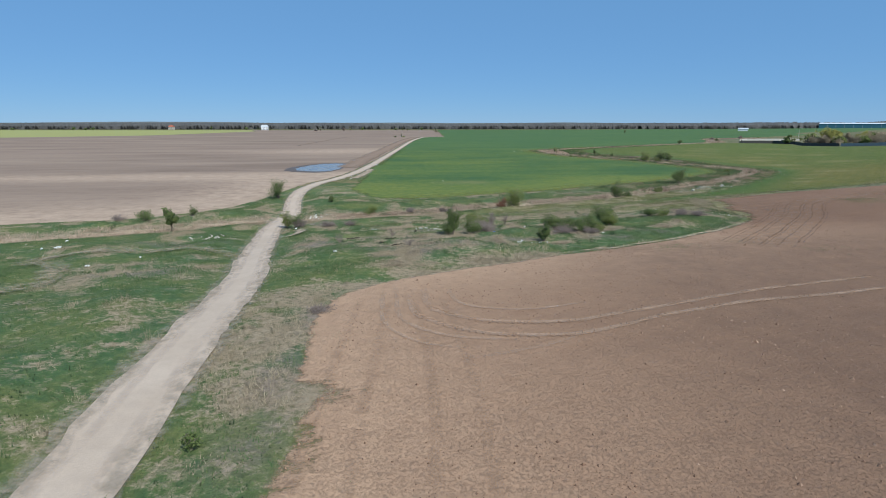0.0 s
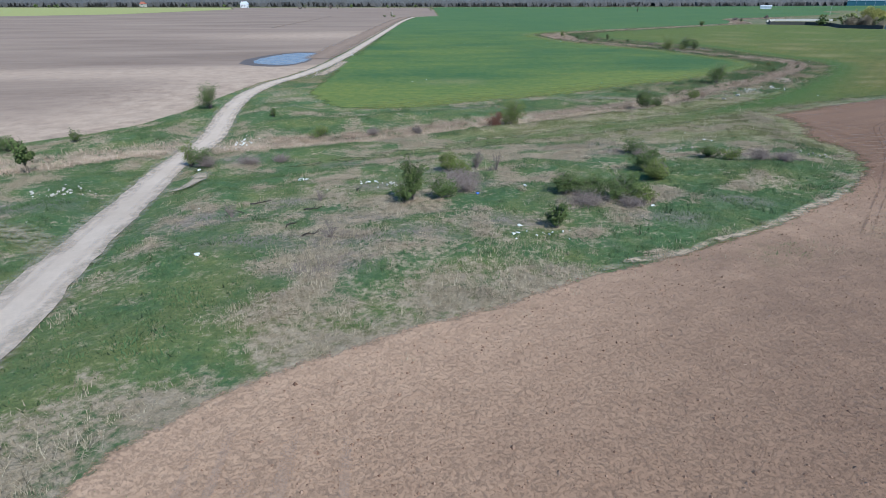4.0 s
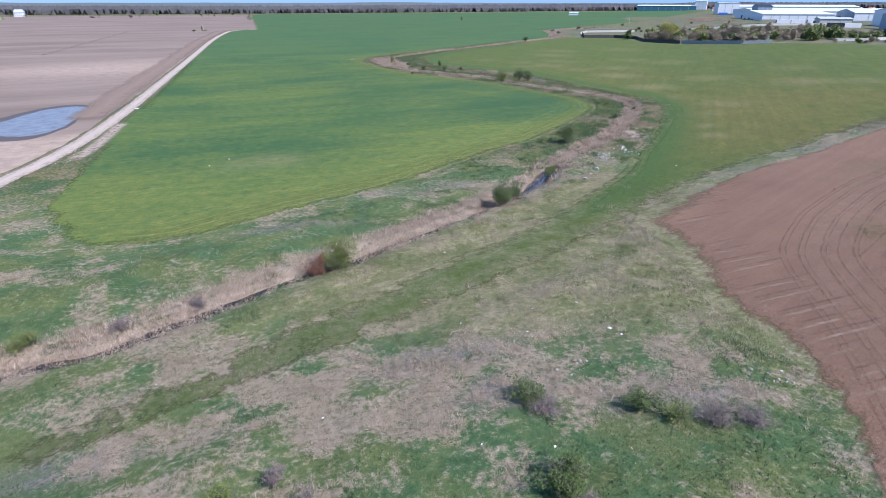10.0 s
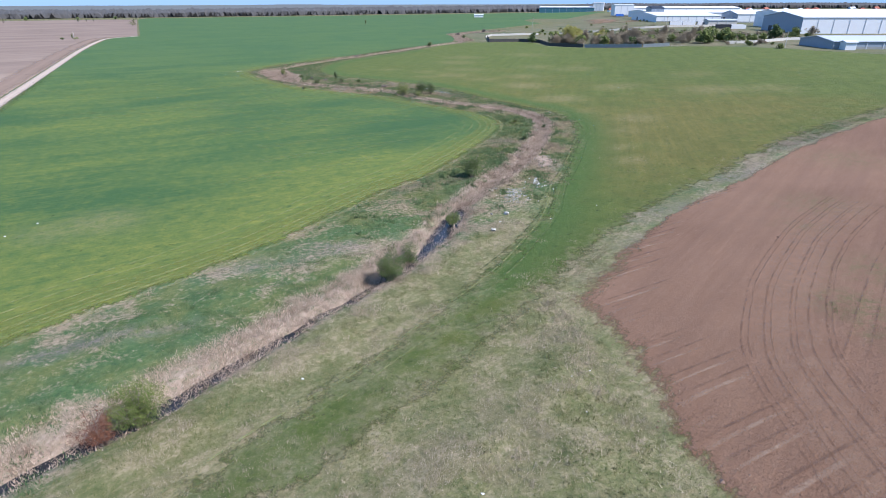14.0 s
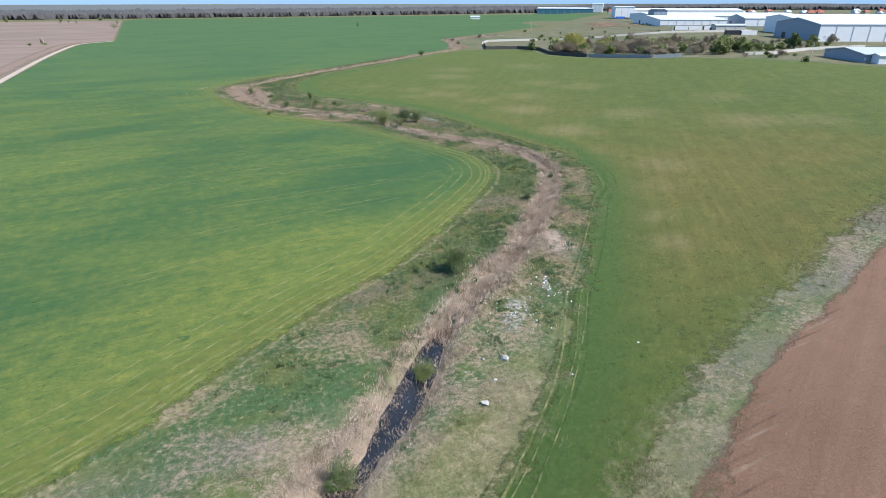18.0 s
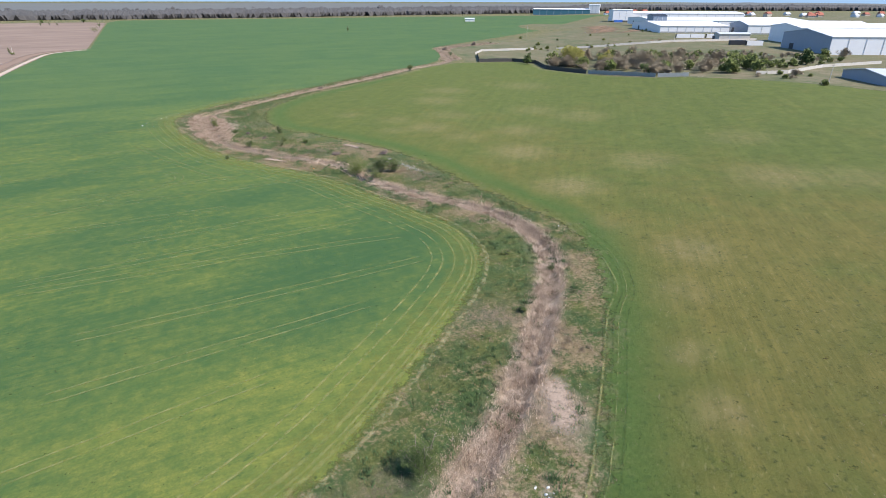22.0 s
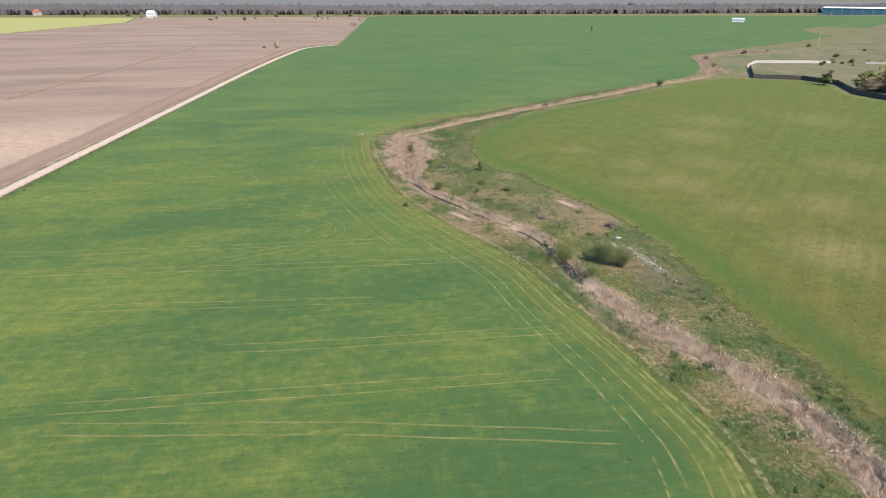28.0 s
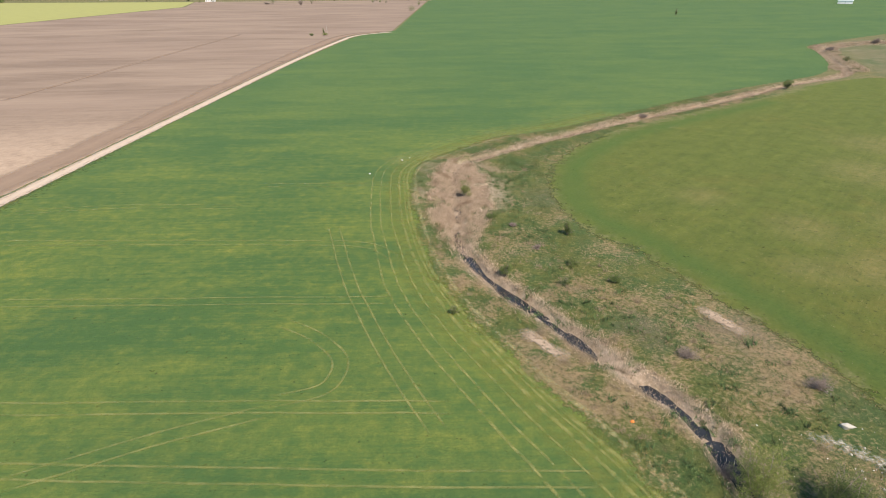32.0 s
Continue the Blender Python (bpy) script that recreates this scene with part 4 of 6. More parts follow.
lay("pond_water", wobble(centre + (mud - centre) * np.array([0.84, 0.88]) + (1.2, 0.5), 0.9, 5), M_POND, 0.06, 6, "blue sky-reflecting pond water in the field")


# ---- wheel tracks ----
M_TRACK = soft("pale_crop_track", (0.36, 0.34, 0.135), (0.22, 0.235, 0.07), 1.6, 0.62, low=0.38, high=0.62)
M_TRAM = soft("faint_crop_track", (0.32, 0.31, 0.125), (0.21, 0.225, 0.07), 3.5, 0.6, low=0.3, high=0.62)
M_RIM = soft("dry_crop_rim", (0.46, 0.39, 0.22), (0.28, 0.27, 0.11), 1.0, 0.6, low=0.42, high=0.66)
M_RUT = soft("pressed_earth", (0.48, 0.335, 0.245), (0.40, 0.272, 0.195), 1.6, 0.65, low=0.25, high=0.65)
M_FURROW = soft("pale_furrow_end", (0.42, 0.295, 0.21), (0.36, 0.24, 0.165), 0.9, 0.55, low=0.25, high=0.6)
M_GRASSTRACK = soft("worn_grass_track", (0.30, 0.285, 0.12), (0.20, 0.21, 0.075), 1.3, 0.7, low=0.42, high=0.62)
M_RUTTHIN = soft("thin_tyre_line", (0.13, 0.074, 0.053), (0.17, 0.10, 0.07), 1.4, 0.5, low=0.38, high=0.62)
M_FAINT = soft("faint_pressed_earth", (0.38, 0.25, 0.17), (0.33, 0.21, 0.14), 1.6, 0.3, low=0.35, high=0.65)
M_FRINGE = soft("straw_fringe", (0.52, 0.40, 0.29), (0.38, 0.29, 0.20), 0.6, 0.85, low=0.34, high=0.62)
M_ROADRUT = soft("worn_road_earth", (0.36, 0.285, 0.235), (0.45, 0.36, 0.30), 2.5, 0.32, low=0.4, high=0.7)
M_CRUMB = soft("crumbled_earth", (0.40, 0.33, 0.27), (0.30, 0.25, 0.18), 0.8, 0.6, low=0.38, high=0.62)
M_SCAR = soft("scuffed_earth", (0.38, 0.31, 0.23), (0.27, 0.225, 0.15), 0.9, 0.75, low=0.38, high=0.62)
M_SPOIL = soft("trodden_earth", (0.50, 0.395, 0.305), (0.37, 0.285, 0.21), 1.3, 0.9, low=0.25, high=0.55)


def offset(line, d):
    way = np.gradient(np.asarray(line, float), axis=0)
    return line + np.stack([way[:, 1], -way[:, 0]], -1) / np.linalg.norm(way, axis=1)[:, None] * d


def tracks(line, gauge, width, material, lift, label, step=0.7):
    line = wobble(dense(line, step), 0.15, 8)
    for d in ((-gauge / 2, gauge / 2) if gauge else (0,)):
        strip("wheel_track", offset(line, d), width, material, lift, label, vary=width * 0.3, category="track")


CROP_TRACK = "pale wheel track pressed into the wheat"
for _line in ([(23.7, 211), (48.9, 212.6), (80.3, 214.4)], [(38, 221.4), (59, 222.2), (84, 224)], [(-10, 250.6), (15.5, 251.4), (42, 252.9), (62, 253.8)], [(23.4, 242.3), (34.2, 248.2), (43.2, 252.3)],
              [(-6, 243.0), (22.7, 243.8), (52.4, 244.6), (75, 245.4)], [(0, 271), (53, 274)], [(-14, 289), (30, 290.8), (46, 290.6), (52, 286)], [(25, 208), (58, 206.5), (84, 204)], [(33, 191), (58, 192), (83, 193.6)],
              [(39.5, 298), (46.4, 278.6), (54.6, 261), (61, 250)], [(40, 268), (45, 265.2), (48.9, 260.7), (48.3, 256), (42.8, 253.5)], [(32, 179), (71, 183.5)], [(23, 166.5), (55, 172.8)], [(10, 232), (58, 232.6)],
              [(60, 320), (20, 318)], [(-26, 300), (-5, 305), (20, 306)]):
    tracks(_line, 1.75, 0.34, M_TRAM, 0.075, CROP_TRACK)
_i0, _i1 = away(wheat_line, [-12, 110], [121.5, 386])[1]
_edge = wheat_line[_i0:_i1]
for _d, _w, _m in ((-0.2, 0.9, M_RIM), (-1.9, 0.7, M_TRACK), (-2.6, 0.35, M_TRACK), (-3.6, 0.6, M_TRACK), (-5.4, 0.35, M_TRACK), (-7.4, 0.4, M_TRACK), (-9.2, 0.45, M_TRACK)):
    strip("wheel_track", wobble(offset(_edge, _d), 0.35, 14), _w, _m, 0.078, "pale headland track along the wheat edge", vary=_w * 0.4, category="track")
M_HEADLAND = soft("yellow_headland_crop", (0.215, 0.225, 0.058), (0.16, 0.19, 0.050), 1.4, 0.5, low=0.36, high=0.66)
strip("headland", wobble(offset(_edge, -3.6), 0.6, 10), 6.5, M_HEADLAND, 0.07, "yellowish thin crop along the wheat edge", vary=1.2)
FIELD_TRACK = "pressed tyre track across the ploughed earth"


def lug_marks(line, width, step, seed):
    """Low ridges of earth that a tractor tyre's lugs throw up, slanting to either side in turn."""
    rng = np.random.RandomState(seed)
    line = dense(line, step)
    way = np.gradient(line, axis=0)
    way /= np.linalg.norm(way, axis=1)[:, None]
    side = np.stack([way[:, 1], -way[:, 0]], -1)
    out = []
    for i, (p, w, d) in enumerate(zip(line, way, side)):
        if rng.rand() < 0.15:
            continue
        k = 1 if i % 2 else -1
        a, b = p + d * k * 0.03, p + d * k * width * rng.uniform(0.36, 0.5) + w * width * 0.3
        t = w * rng.uniform(0.04, 0.07)
        z = float(rise(*p)) + 0.085
        top = z + rng.uniform(0.025, 0.045)
        ridge = [(*a, top), (*b, top)]
        for e in (t, -t):
            out += [(*(a + e), z), (*(b + e), z), ridge[1], ridge[0]]
    ob = new("tread_marks", quick_mesh("tread_marks", np.array(out), 4, M_LUG))
    return tagged(ob, "ridged lug marks of a tractor tyre in the earth", "track", kind="stuff")


M_CLOD = blades("earth_clod", (0.0, (0.14, 0.080, 0.054)), (0.5, (0.25, 0.152, 0.104)), (1.0, (0.42, 0.29, 0.21)), size=4, rough=0.95)
M_LUG = blades("lug_pressed_earth", (0.0, (0.25, 0.158, 0.108)), (0.5, (0.29, 0.188, 0.13)), (1.0, (0.34, 0.225, 0.16)), size=4, rough=0.95)
ARCS = [([(-2.4, 37.3), (-1.7, 32.4), (0.6, 29.9), (3.6, 28.6), (7.3, 28.7), (10.3, 30.1), (13.7, 32.0), (19.3, 34.2), (24, 35.4), (33, 38)], 0.55, 1), ([(-1.3, 38.9), (-0.9, 33.9), (1.2, 31.6), (3.8, 30.6), (7.6, 30.8), (11.1, 32.4), (16.3, 34.6), (23, 37.4), (32, 40.4)], 0.55, 1),
        ([(0.7, 25.3), (2.4, 25.8), (4.3, 26.5), (6.3, 27.6), (8.2, 29.0)], 0.4, 0), ([(-3.4, 39), (-2.6, 32), (-0.3, 28.9), (2.3, 28.0), (5, 27.9)], 0.4, 0), ([(0.4, 38.6), (0.9, 35), (2.6, 33.4), (5.5, 33), (9.5, 34.6)], 0.4, 0),
        ([(-4.2, 38.4), (-3.6, 31.5), (-1.4, 27.8), (1.6, 26.6)], 0.35, 0)]
for _n, (_line, _w, _lugs) in enumerate(ARCS):
    tracks(_line, 0, _w * 1.1, M_RUT, 0.085, FIELD_TRACK)
    if _lugs:
        lug_marks(_line[1:], _w, 0.2, 60 + _n)
for _line in ([(1.0, -5), (0.8, 10), (0.4, 24), (-1.0, 36)], [(-3.6, -5), (-3.8, 10), (-4.2, 24), (-4.6, 36)]):
    tracks(_line, 1.9, 0.7, M_FAINT, 0.083, FIELD_TRACK)
_turn = dense([(30, 52), (42, 66.5), (48.5, 75.1), (52.2, 80.8), (56.8, 87.7), (61.6, 92.7), (70.5, 98.6), (84, 105), (100, 110)], 0.8)
strip("wheel_track", wobble(_turn, 0.2, 6), 6.5, M_FAINT, 0.082, "broad band of pressed earth where tractors turn", vary=0.6, category="track")
for _d, _w in ((-3.3, 0.2), (-2.8, 0.14), (-1.7, 0.22), (-1.2, 0.12), (0.2, 0.24), (0.6, 0.12), (1.6, 0.2), (2.9, 0.26), (3.3, 0.14)):
    strip("wheel_track", wobble(offset(_turn, _d), 0.2, 7), _w, M_RUTTHIN, 0.088, FIELD_TRACK, vary=0.06, category="track")
for _n in range(26):
    _y = 72 + _n * 2.05 + random.uniform(-0.5, 0.5)
    _x = float(np.interp(_y, [64, 73, 80, 87, 94, 100, 106, 109, 114, 119, 122, 127], [34, 41.5, 44, 45, 48.5, 51, 52, 56, 65, 75, 83, 100])) + 0.3
    _l = random.uniform(2.5, 8.5)
    tracks([(_x, _y), (_x + _l * 0.5, _y + 0.1), (_x + _l, _y + 0.1)], 0, random.uniform(0.25, 0.5), M_FURROW, 0.084, "pale furrow end in the ploughed field")
    tracks([(_x + 0.5, _y + 0.8), (_x + _l * 0.6, _y + 0.85), (_x + _l * 1.3, _y + 0.9)], 0, 0.3, M_RUTTHIN, 0.083, "dark furrow in the ploughed field")
for _n in range(18):
    _x, _y = 60 + _n * 2.2 + random.uniform(-0.6, 0.6), 88 - _n * 0.6
    tracks([(_x, _y), (_x + 20, _y + 9), (_x + 42, _y + 17)], 0, 0.22, M_RUTTHIN, 0.083, "dark furrow in the ploughed field", 1.5)
MEADOW_TRACK = "worn wheel track through the meadow grass"
tracks([(2, 92.4), (8.3, 95.9), (13.2, 98.5), (20.9, 102.7), (30.2, 106.5), (38.7, 111.6), (46.1, 115.7), (56, 123), (64.9, 131.2), (73, 141), (79, 146.7), (88, 156), (97.2, 165.9), (103.9, 171.5), (109, 181)], 0, 0.32, M_GRASSTRACK, 0.09, MEADOW_TRACK)
tracks([(10, 95.2), (18, 99.6), (30.5, 104.8), (46, 113.6), (57.5, 122), (67, 131), (76, 141)], 0, 0.2, M_GRASSTRACK, 0.09, MEADOW_TRACK)
M_DARKTRACK = soft("pressed_dark_grass", (0.035, 0.062, 0.018), (0.055, 0.085, 0.025), 1.6, 0.4, low=0.38, high=0.62)
_worn = dense([(46.1, 116.5), (56, 123.5), (64.9, 131.2), (73, 140.5), (79, 146.2), (88, 155.5), (97.2, 165.4), (104.5, 172), (110, 182), (113, 196)], 0.7)
for _d, _w, _m in ((-0.6, 0.3, M_DARKTRACK), (0.6, 0.35, M_DARKTRACK), (1.2, 0.16, M_GRASSTRACK), (2.2, 0.3, M_DARKTRACK)):
    strip("wheel_track", wobble(offset(_worn, _d), 0.2, 9), _w, _m, 0.088, MEADOW_TRACK, vary=0.06, category="track")
for _d in (-0.75, 0.8):
    strip("road_rut", wobble(offset(ROAD, _d), 0.12, 5), 0.6, M_ROADRUT, 0.12, "worn wheel rut in the dirt road", vary=0.15)
strip("road_spur", wobble(dense([(-22.4, 74), (-20.2, 72.5), (-19.6, 75), (-21, 80)], 0.6), 0.3, 2), 1.9, M_SPOIL, 0.075, "bare trodden earth beside the road", vary=0.4)
strip("road_branch", wobble(dense([(-21, 56), (-25, 60), (-31, 61.5), (-37, 61), (-46, 58)], 0.8), 0.5, 4), 3.4, M_SCAR, 0.05, "faint earth track branching off the road", vary=0.6)
strip("bare_scar", wobble(dense([(-40, 37), (-34, 40.5), (-33.5, 44), (-36, 50), (-44, 56)], 0.8), 0.5, 4), 3.0, M_SCAR, 0.05, "bare scar of earth on the rough slope", vary=0.8)
strip("road_verge", wobble(dense([(-27, 165), (-26, 172), (-25.5, 182), (-25.6, 200)], 0.8), 0.3, 4), 3.5, M_SPOIL, 0.062, "bare pale earth beside the road", vary=0.6)
strip("straw_fringe", wobble(offset(plough_line[(plough_line[:, 0] > 9) & (plough_line[:, 0] < 37)], -0.2), 0.5, 3), 0.8, M_FRINGE, 0.075, "fringe of straw along the ploughed field", vary=0.5)
for _d in (-1.6, 1.6):
    strip("road_edge", wobble(offset(ROAD, _d), 0.3, 3), 1.3, M_CRUMB, 0.085, "crumbled earth edge of the dirt road", vary=0.4)
M_CHALK = soft("crushed_rubble", (0.60, 0.56, 0.50), (0.44, 0.40, 0.34), 0.5, 0.65, low=0.42, high=0.64)
M_SOIL = soft("bare_brown_soil", (0.30, 0.185, 0.115), (0.22, 0.15, 0.10), 9, 0.9, low=0.3, high=0.55)
M_PINK = soft("flattened_reed", (0.48, 0.37, 0.285), (0.36, 0.27, 0.205), 0.7, 0.85, low=0.25, high=0.55)
for _m, _line, _w, _label in ((M_CHALK, [(62.5, 137), (64, 138.6), (65.2, 140), (66.6, 141.6), (68, 143.5)], 3.2, "smear of crushed white rubble on the bank"), (M_CHALK, [(71, 141.5), (71.8, 143), (72.6, 144.6), (73.5, 146.5)], 1.2, "smear of crushed white rubble on the bank"),
                              (M_CHALK, [(103, 238), (102, 242), (101.2, 245.5), (99.8, 248.8), (97, 250.5), (95, 251.5)], 1.8, "smear of crushed white rubble on the bank"), (M_PINK, [(78.5, 150.5), (80, 152.6), (81, 154.5), (82.2, 157), (83, 159)], 3.4, "bed of flattened pinkish reeds on the bank"),
                              (M_PINK, [(97, 267.5), (95.6, 269.5), (94.6, 271.3), (93, 274)], 2.2, "patch of bare straw on the bank"), (M_PINK, [(75, 262), (73.2, 263.8), (71.6, 265.6), (70, 268)], 2.2, "patch of bare straw on the bank"),
                              (M_SOIL, [(480, 640), (510, 650), (545, 690), (570, 730), (590, 760)], 40, "heaps of bare brown soil in the works yard"), (M_SOIL, [(490, 610), (520, 612), (550, 640)], 22, "heaps of bare brown soil in the works yard")):
    strip("soil_patch" if _m is M_SOIL else "bank_patch", wobble(dense(_line, 0.5 if _w < 10 else 6), 0.3, 2), _w, _m, 0.10, _label, vary=_w * 0.3)
M_BAND = soft("darker_tilth", (0.265, 0.185, 0.138), (0.30, 0.215, 0.16), 9, 0.85, low=0.1, high=0.4)
_r = ROAD[ROAD[:, 1] > 205]
strip("tilled_band", wobble(offset(_r, -7.5), 0.8, 20), 11, M_BAND, 0.045, "darker tilled band of earth along the road", vary=1.0)
strip("field_track", dense([(-103, 400), (-104, 431), (-106, 500), (-107, 557), (-109, 640)], 3), 3.0, M_BAND, 0.047, "dark track across the fallow field")


# ---- grass, reeds and clods ----
def shoots(x, y, z, high, wide, lean, rng):
    """Loose blades: one thin triangle each, standing at the places given."""
    n = len(x)
    a, b = rng.uniform(0, 2 * np.pi, n), rng.uniform(0, 2 * np.pi, n)
    r = lean * high * rng.uniform(0.1, 1, n)
    v = np.empty((n, 3, 3))
    v[:, 0] = np.stack([x - np.cos(a) * wide / 2, y - np.sin(a) * wide / 2, z], -1)
    v[:, 1] = np.stack([x + np.cos(a) * wide / 2, y + np.sin(a) * wide / 2, z], -1)
    v[:, 2] = np.stack([x + np.cos(b) * r, y + np.sin(b) * r, z + high * np.sqrt(np.clip(1 - (r / high) ** 2, 0.1, 1))], -1)
    return v.reshape(-1, 3)


def land(x, y):
    h = rise(x, y) - dig(x, y) + hummocks(x, y)
    return h if np.ndim(x) else float(h[0])


def free_land(x, y, rng=None):
    """Where weeds grow: off fields and road, and thinning out over the first metres of a field."""
    stray = rng.rand(len(x)) if rng else np.ones(len(x))
    held = (inside(WHEAT, x, y) & (stray > np.exp(-about(wheat_line, x, y) / 0.8))) | (inside(MEADOW, x, y) & (stray > np.exp(-about(MEADOW_EDGE, x, y) / np.where((y < 135) & (x < 48), 6, 2.6))))
    held |= (inside(PLOUGH, x, y) & (stray > np.exp(-about(plough_line, x, y) / 0.7))) | (inside(FALLOW, x, y) & (stray > np.exp(-about(fallow_line, x, y) / 1.0)))
    return ~held & (about(ROAD, x, y) > 1.9)


def build_grass():
    rng = np.random.RandomState(5)
    n = 150000
    x, y = rng.uniform(-72, 60, n), 2 + 130 * rng.rand(n)
    sx = STREAM[(STREAM[:, 1] > 80) & (STREAM[:, 1] < 420)]
    n = 70000
    pick = sx[rng.randint(0, len(sx), n)]
    x, y = np.r_[x, pick[:, 0] + rng.uniform(-19, 19, n)], np.r_[y, pick[:, 1] + rng.uniform(-19, 19, n)]
    verge = plough_line[(plough_line[:, 0] > 20) & (plough_line[:, 0] < 165)]
    n = 14000
    pick = verge[rng.randint(0, len(verge), n)]
    x, y = np.r_[x, pick[:, 0] + rng.normal(-2, 3.5, n)], np.r_[y, pick[:, 1] + rng.normal(3, 3.5, n)]
    ok = free_land(x, y, rng)
    x, y = x[ok], y[ok]
    for px, py, r in ((15.5, 52.8, 1.6), (22.6, 52.5, 1.2), (71.4, 93.2, 2.0), (68.6, 89, 2.2), (69, 93, 1.2), (80, 96, 3), (35, 50, 1.5)):
        x, y = np.r_[x, rng.normal(px, r, 160)], np.r_[y, rng.normal(py, r * 0.6, 160)]
    d = dryness(x, y) + rng.normal(0, 0.09, len(x))
    far = about(STREAM, x, y)
    rank = y > 136 + rng.normal(0, 5, len(x))
    verge = (olive_zone(x, y) > rng.uniform(0.2, 0.8, len(x))) & ~rank
    for name, mask, high, wide, lean, material, label in (
            ("verge_grass", (d <= 0.6) & verge, 0.14, 0.055, 0.92, M_OLIVE, "short olive grass between meadow and ploughed field"),
            ("dry_grass", (d > 0.6 + 0.15 * verge) & ~rank, 0.22, 0.03, 0.95, M_DRY, "tussocks of dry straw-coloured grass"),
            ("green_grass", (d <= 0.52) & ~rank & ~verge, 0.11, 0.05, 0.95, M_GREEN, "tussocks of fresh green grass and weeds"),
            ("dry_weeds", (d > 0.5) & rank, 0.27, 0.045, 0.95, M_RANKDRY, "brown stalks of dead weeds beside the ditch"),
            ("rank_weeds", (d <= 0.5) & rank, 0.2, 0.07, 0.85, M_RANK, "rank dark green weeds beside the ditch")):
        tx, ty = x[mask & (far > 0.9)], y[mask & (far > 0.9)]
        sprout(name, tx, ty, 7, high, wide, 0.2, lean, material, label, rng)


def sprout(name, tx, ty, k, high, wide, spread, lean, material, label, rng):
    """A tuft of k blades at every place."""
    tz, big = land(tx, ty), rng.gamma(4, 0.25, len(tx))
    px, py = (np.repeat(c, k) + rng.normal(0, spread, len(tx) * k) for c in (tx, ty))
    hh = np.repeat(big, k) * high * rng.uniform(0.7, 1.3, len(tx) * k)
    v = shoots(px, py, np.repeat(tz, k) - 0.03, hh, wide * rng.uniform(0.6, 1.5, len(px)), lean, rng)
    tagged(new(name, quick_mesh(name, v, 3, material)), label, "grass", kind="stuff")


def build_meadow_tufts():
    """Uneven growth on the meadow: straw tufts, dark tufts and bright young grass."""
    rng = np.random.RandomState(25)
    n = 100000
    x, y = rng.uniform(20, 230, n), rng.uniform(90, 330, n)
    ok = inside(MEADOW, x, y) & (rng.rand(n) < np.clip(1.4 - (x + y - 200) / 220, 0.25, 1))
    x, y = x[ok], y[ok]
    for px, py, r in ((99.4, 154.3, 1.3), (94.3, 145.5, 1.6), (120, 175, 2.0), (127, 211, 2.5), (110, 190, 1.2), (135, 230, 2.5), (90, 140, 1.2), (60, 112, 1.5), (36, 97, 2.0)):
        x, y = np.r_[x, rng.normal(px, r, 220)], np.r_[y, rng.normal(py, r, 220)]
    extra = np.arange(len(x)) >= ok.sum()
    q = extra * 1.0 + value_noise(x, y, 6, 80) + 0.6 * value_noise(x, y, 1.6, 81) + rng.normal(0, 0.12, len(x))
    for name, mask, high, material, label in (("straw_tufts", q > 1.0, 0.09, M_DRY, "bleached straw tufts in the short meadow"), ("dark_tufts", q < 0.55, 0.12, M_RANK, "dark green tufts in the short meadow"),
                                              ("young_tufts", (q > 0.62) & (q < 0.78), 0.10, M_GREEN, "fresh green tufts in the short meadow")):
        sprout(name, x[mask], y[mask], 6, high, 0.035, 0.2, 0.93, material, label, rng)


def build_straw():
    """Bleached straw lying about, in drifts, over the slope and the grazed land beside the ploughed field."""
    rng = np.random.RandomState(35)
    n = 60000
    x, y = rng.uniform(-20, 66, n), rng.uniform(44, 122, n)
    drift = value_noise(x, y, 3.6, 91) + 0.5 * value_noise(x, y, 1.2, 92) + 0.35 * np.exp(-(about(plough_line, x, y) / 5) ** 2) + 0.25 * (dryness(x, y) > 0.55)
    ok = (free_land(x, y) | (inside(MEADOW, x, y) & (olive_zone(x, y) > 0.4))) & (drift > 1.12 + 0.2 * rng.rand(n))
    sprout("straw_litter", x[ok], y[ok], 7, 0.24, 0.028, 0.28, 0.99, M_STRAW, "drifts of bleached straw lying in the grass", rng)
    n = 5200
    x, y = rng.uniform(-18, 46, n), rng.uniform(46, 96, n)
    ok = free_land(x, y) & (dryness(x, y) > 0.56) & (value_noise(x, y, 2.2, 93) > 0.4) & (olive_zone(x, y) < 0.6)
    x, y = x[ok], y[ok]
    k = 70
    size = np.repeat(rng.uniform(0.3, 0.65, len(x)), k)
    a, r = rng.uniform(0, 2 * np.pi, len(x) * k), size * np.sqrt(rng.rand(len(x) * k))
    px, py = np.repeat(x, k) + np.cos(a) * r, np.repeat(y, k) + np.sin(a) * r
    z = np.repeat(land(x, y), k) + 0.22 * size * (1 - (r / size) ** 2)
    long, wide = size * rng.uniform(0.25, 0.5, len(px)), rng.uniform(0.010, 0.024, len(px))
    v = np.empty((len(px), 3, 3))
    v[:, 0] = np.stack([px - np.sin(a) * wide, py + np.cos(a) * wide, z], -1)
    v[:, 1] = np.stack([px + np.sin(a) * wide, py - np.cos(a) * wide, z], -1)
    b = a + rng.normal(0, 0.5, len(px))
    v[:, 2] = np.stack([px + np.cos(b) * long, py + np.sin(b) * long, z - 0.25 * long + rng.uniform(0, 0.14, len(px))], -1)
    tagged(new("straw_mounds", quick_mesh("straw_mounds", v.reshape(-1, 3), 3, M_MOUND)), "drooping mounds of pinkish dead grass on the slope", "grass", kind="stuff")


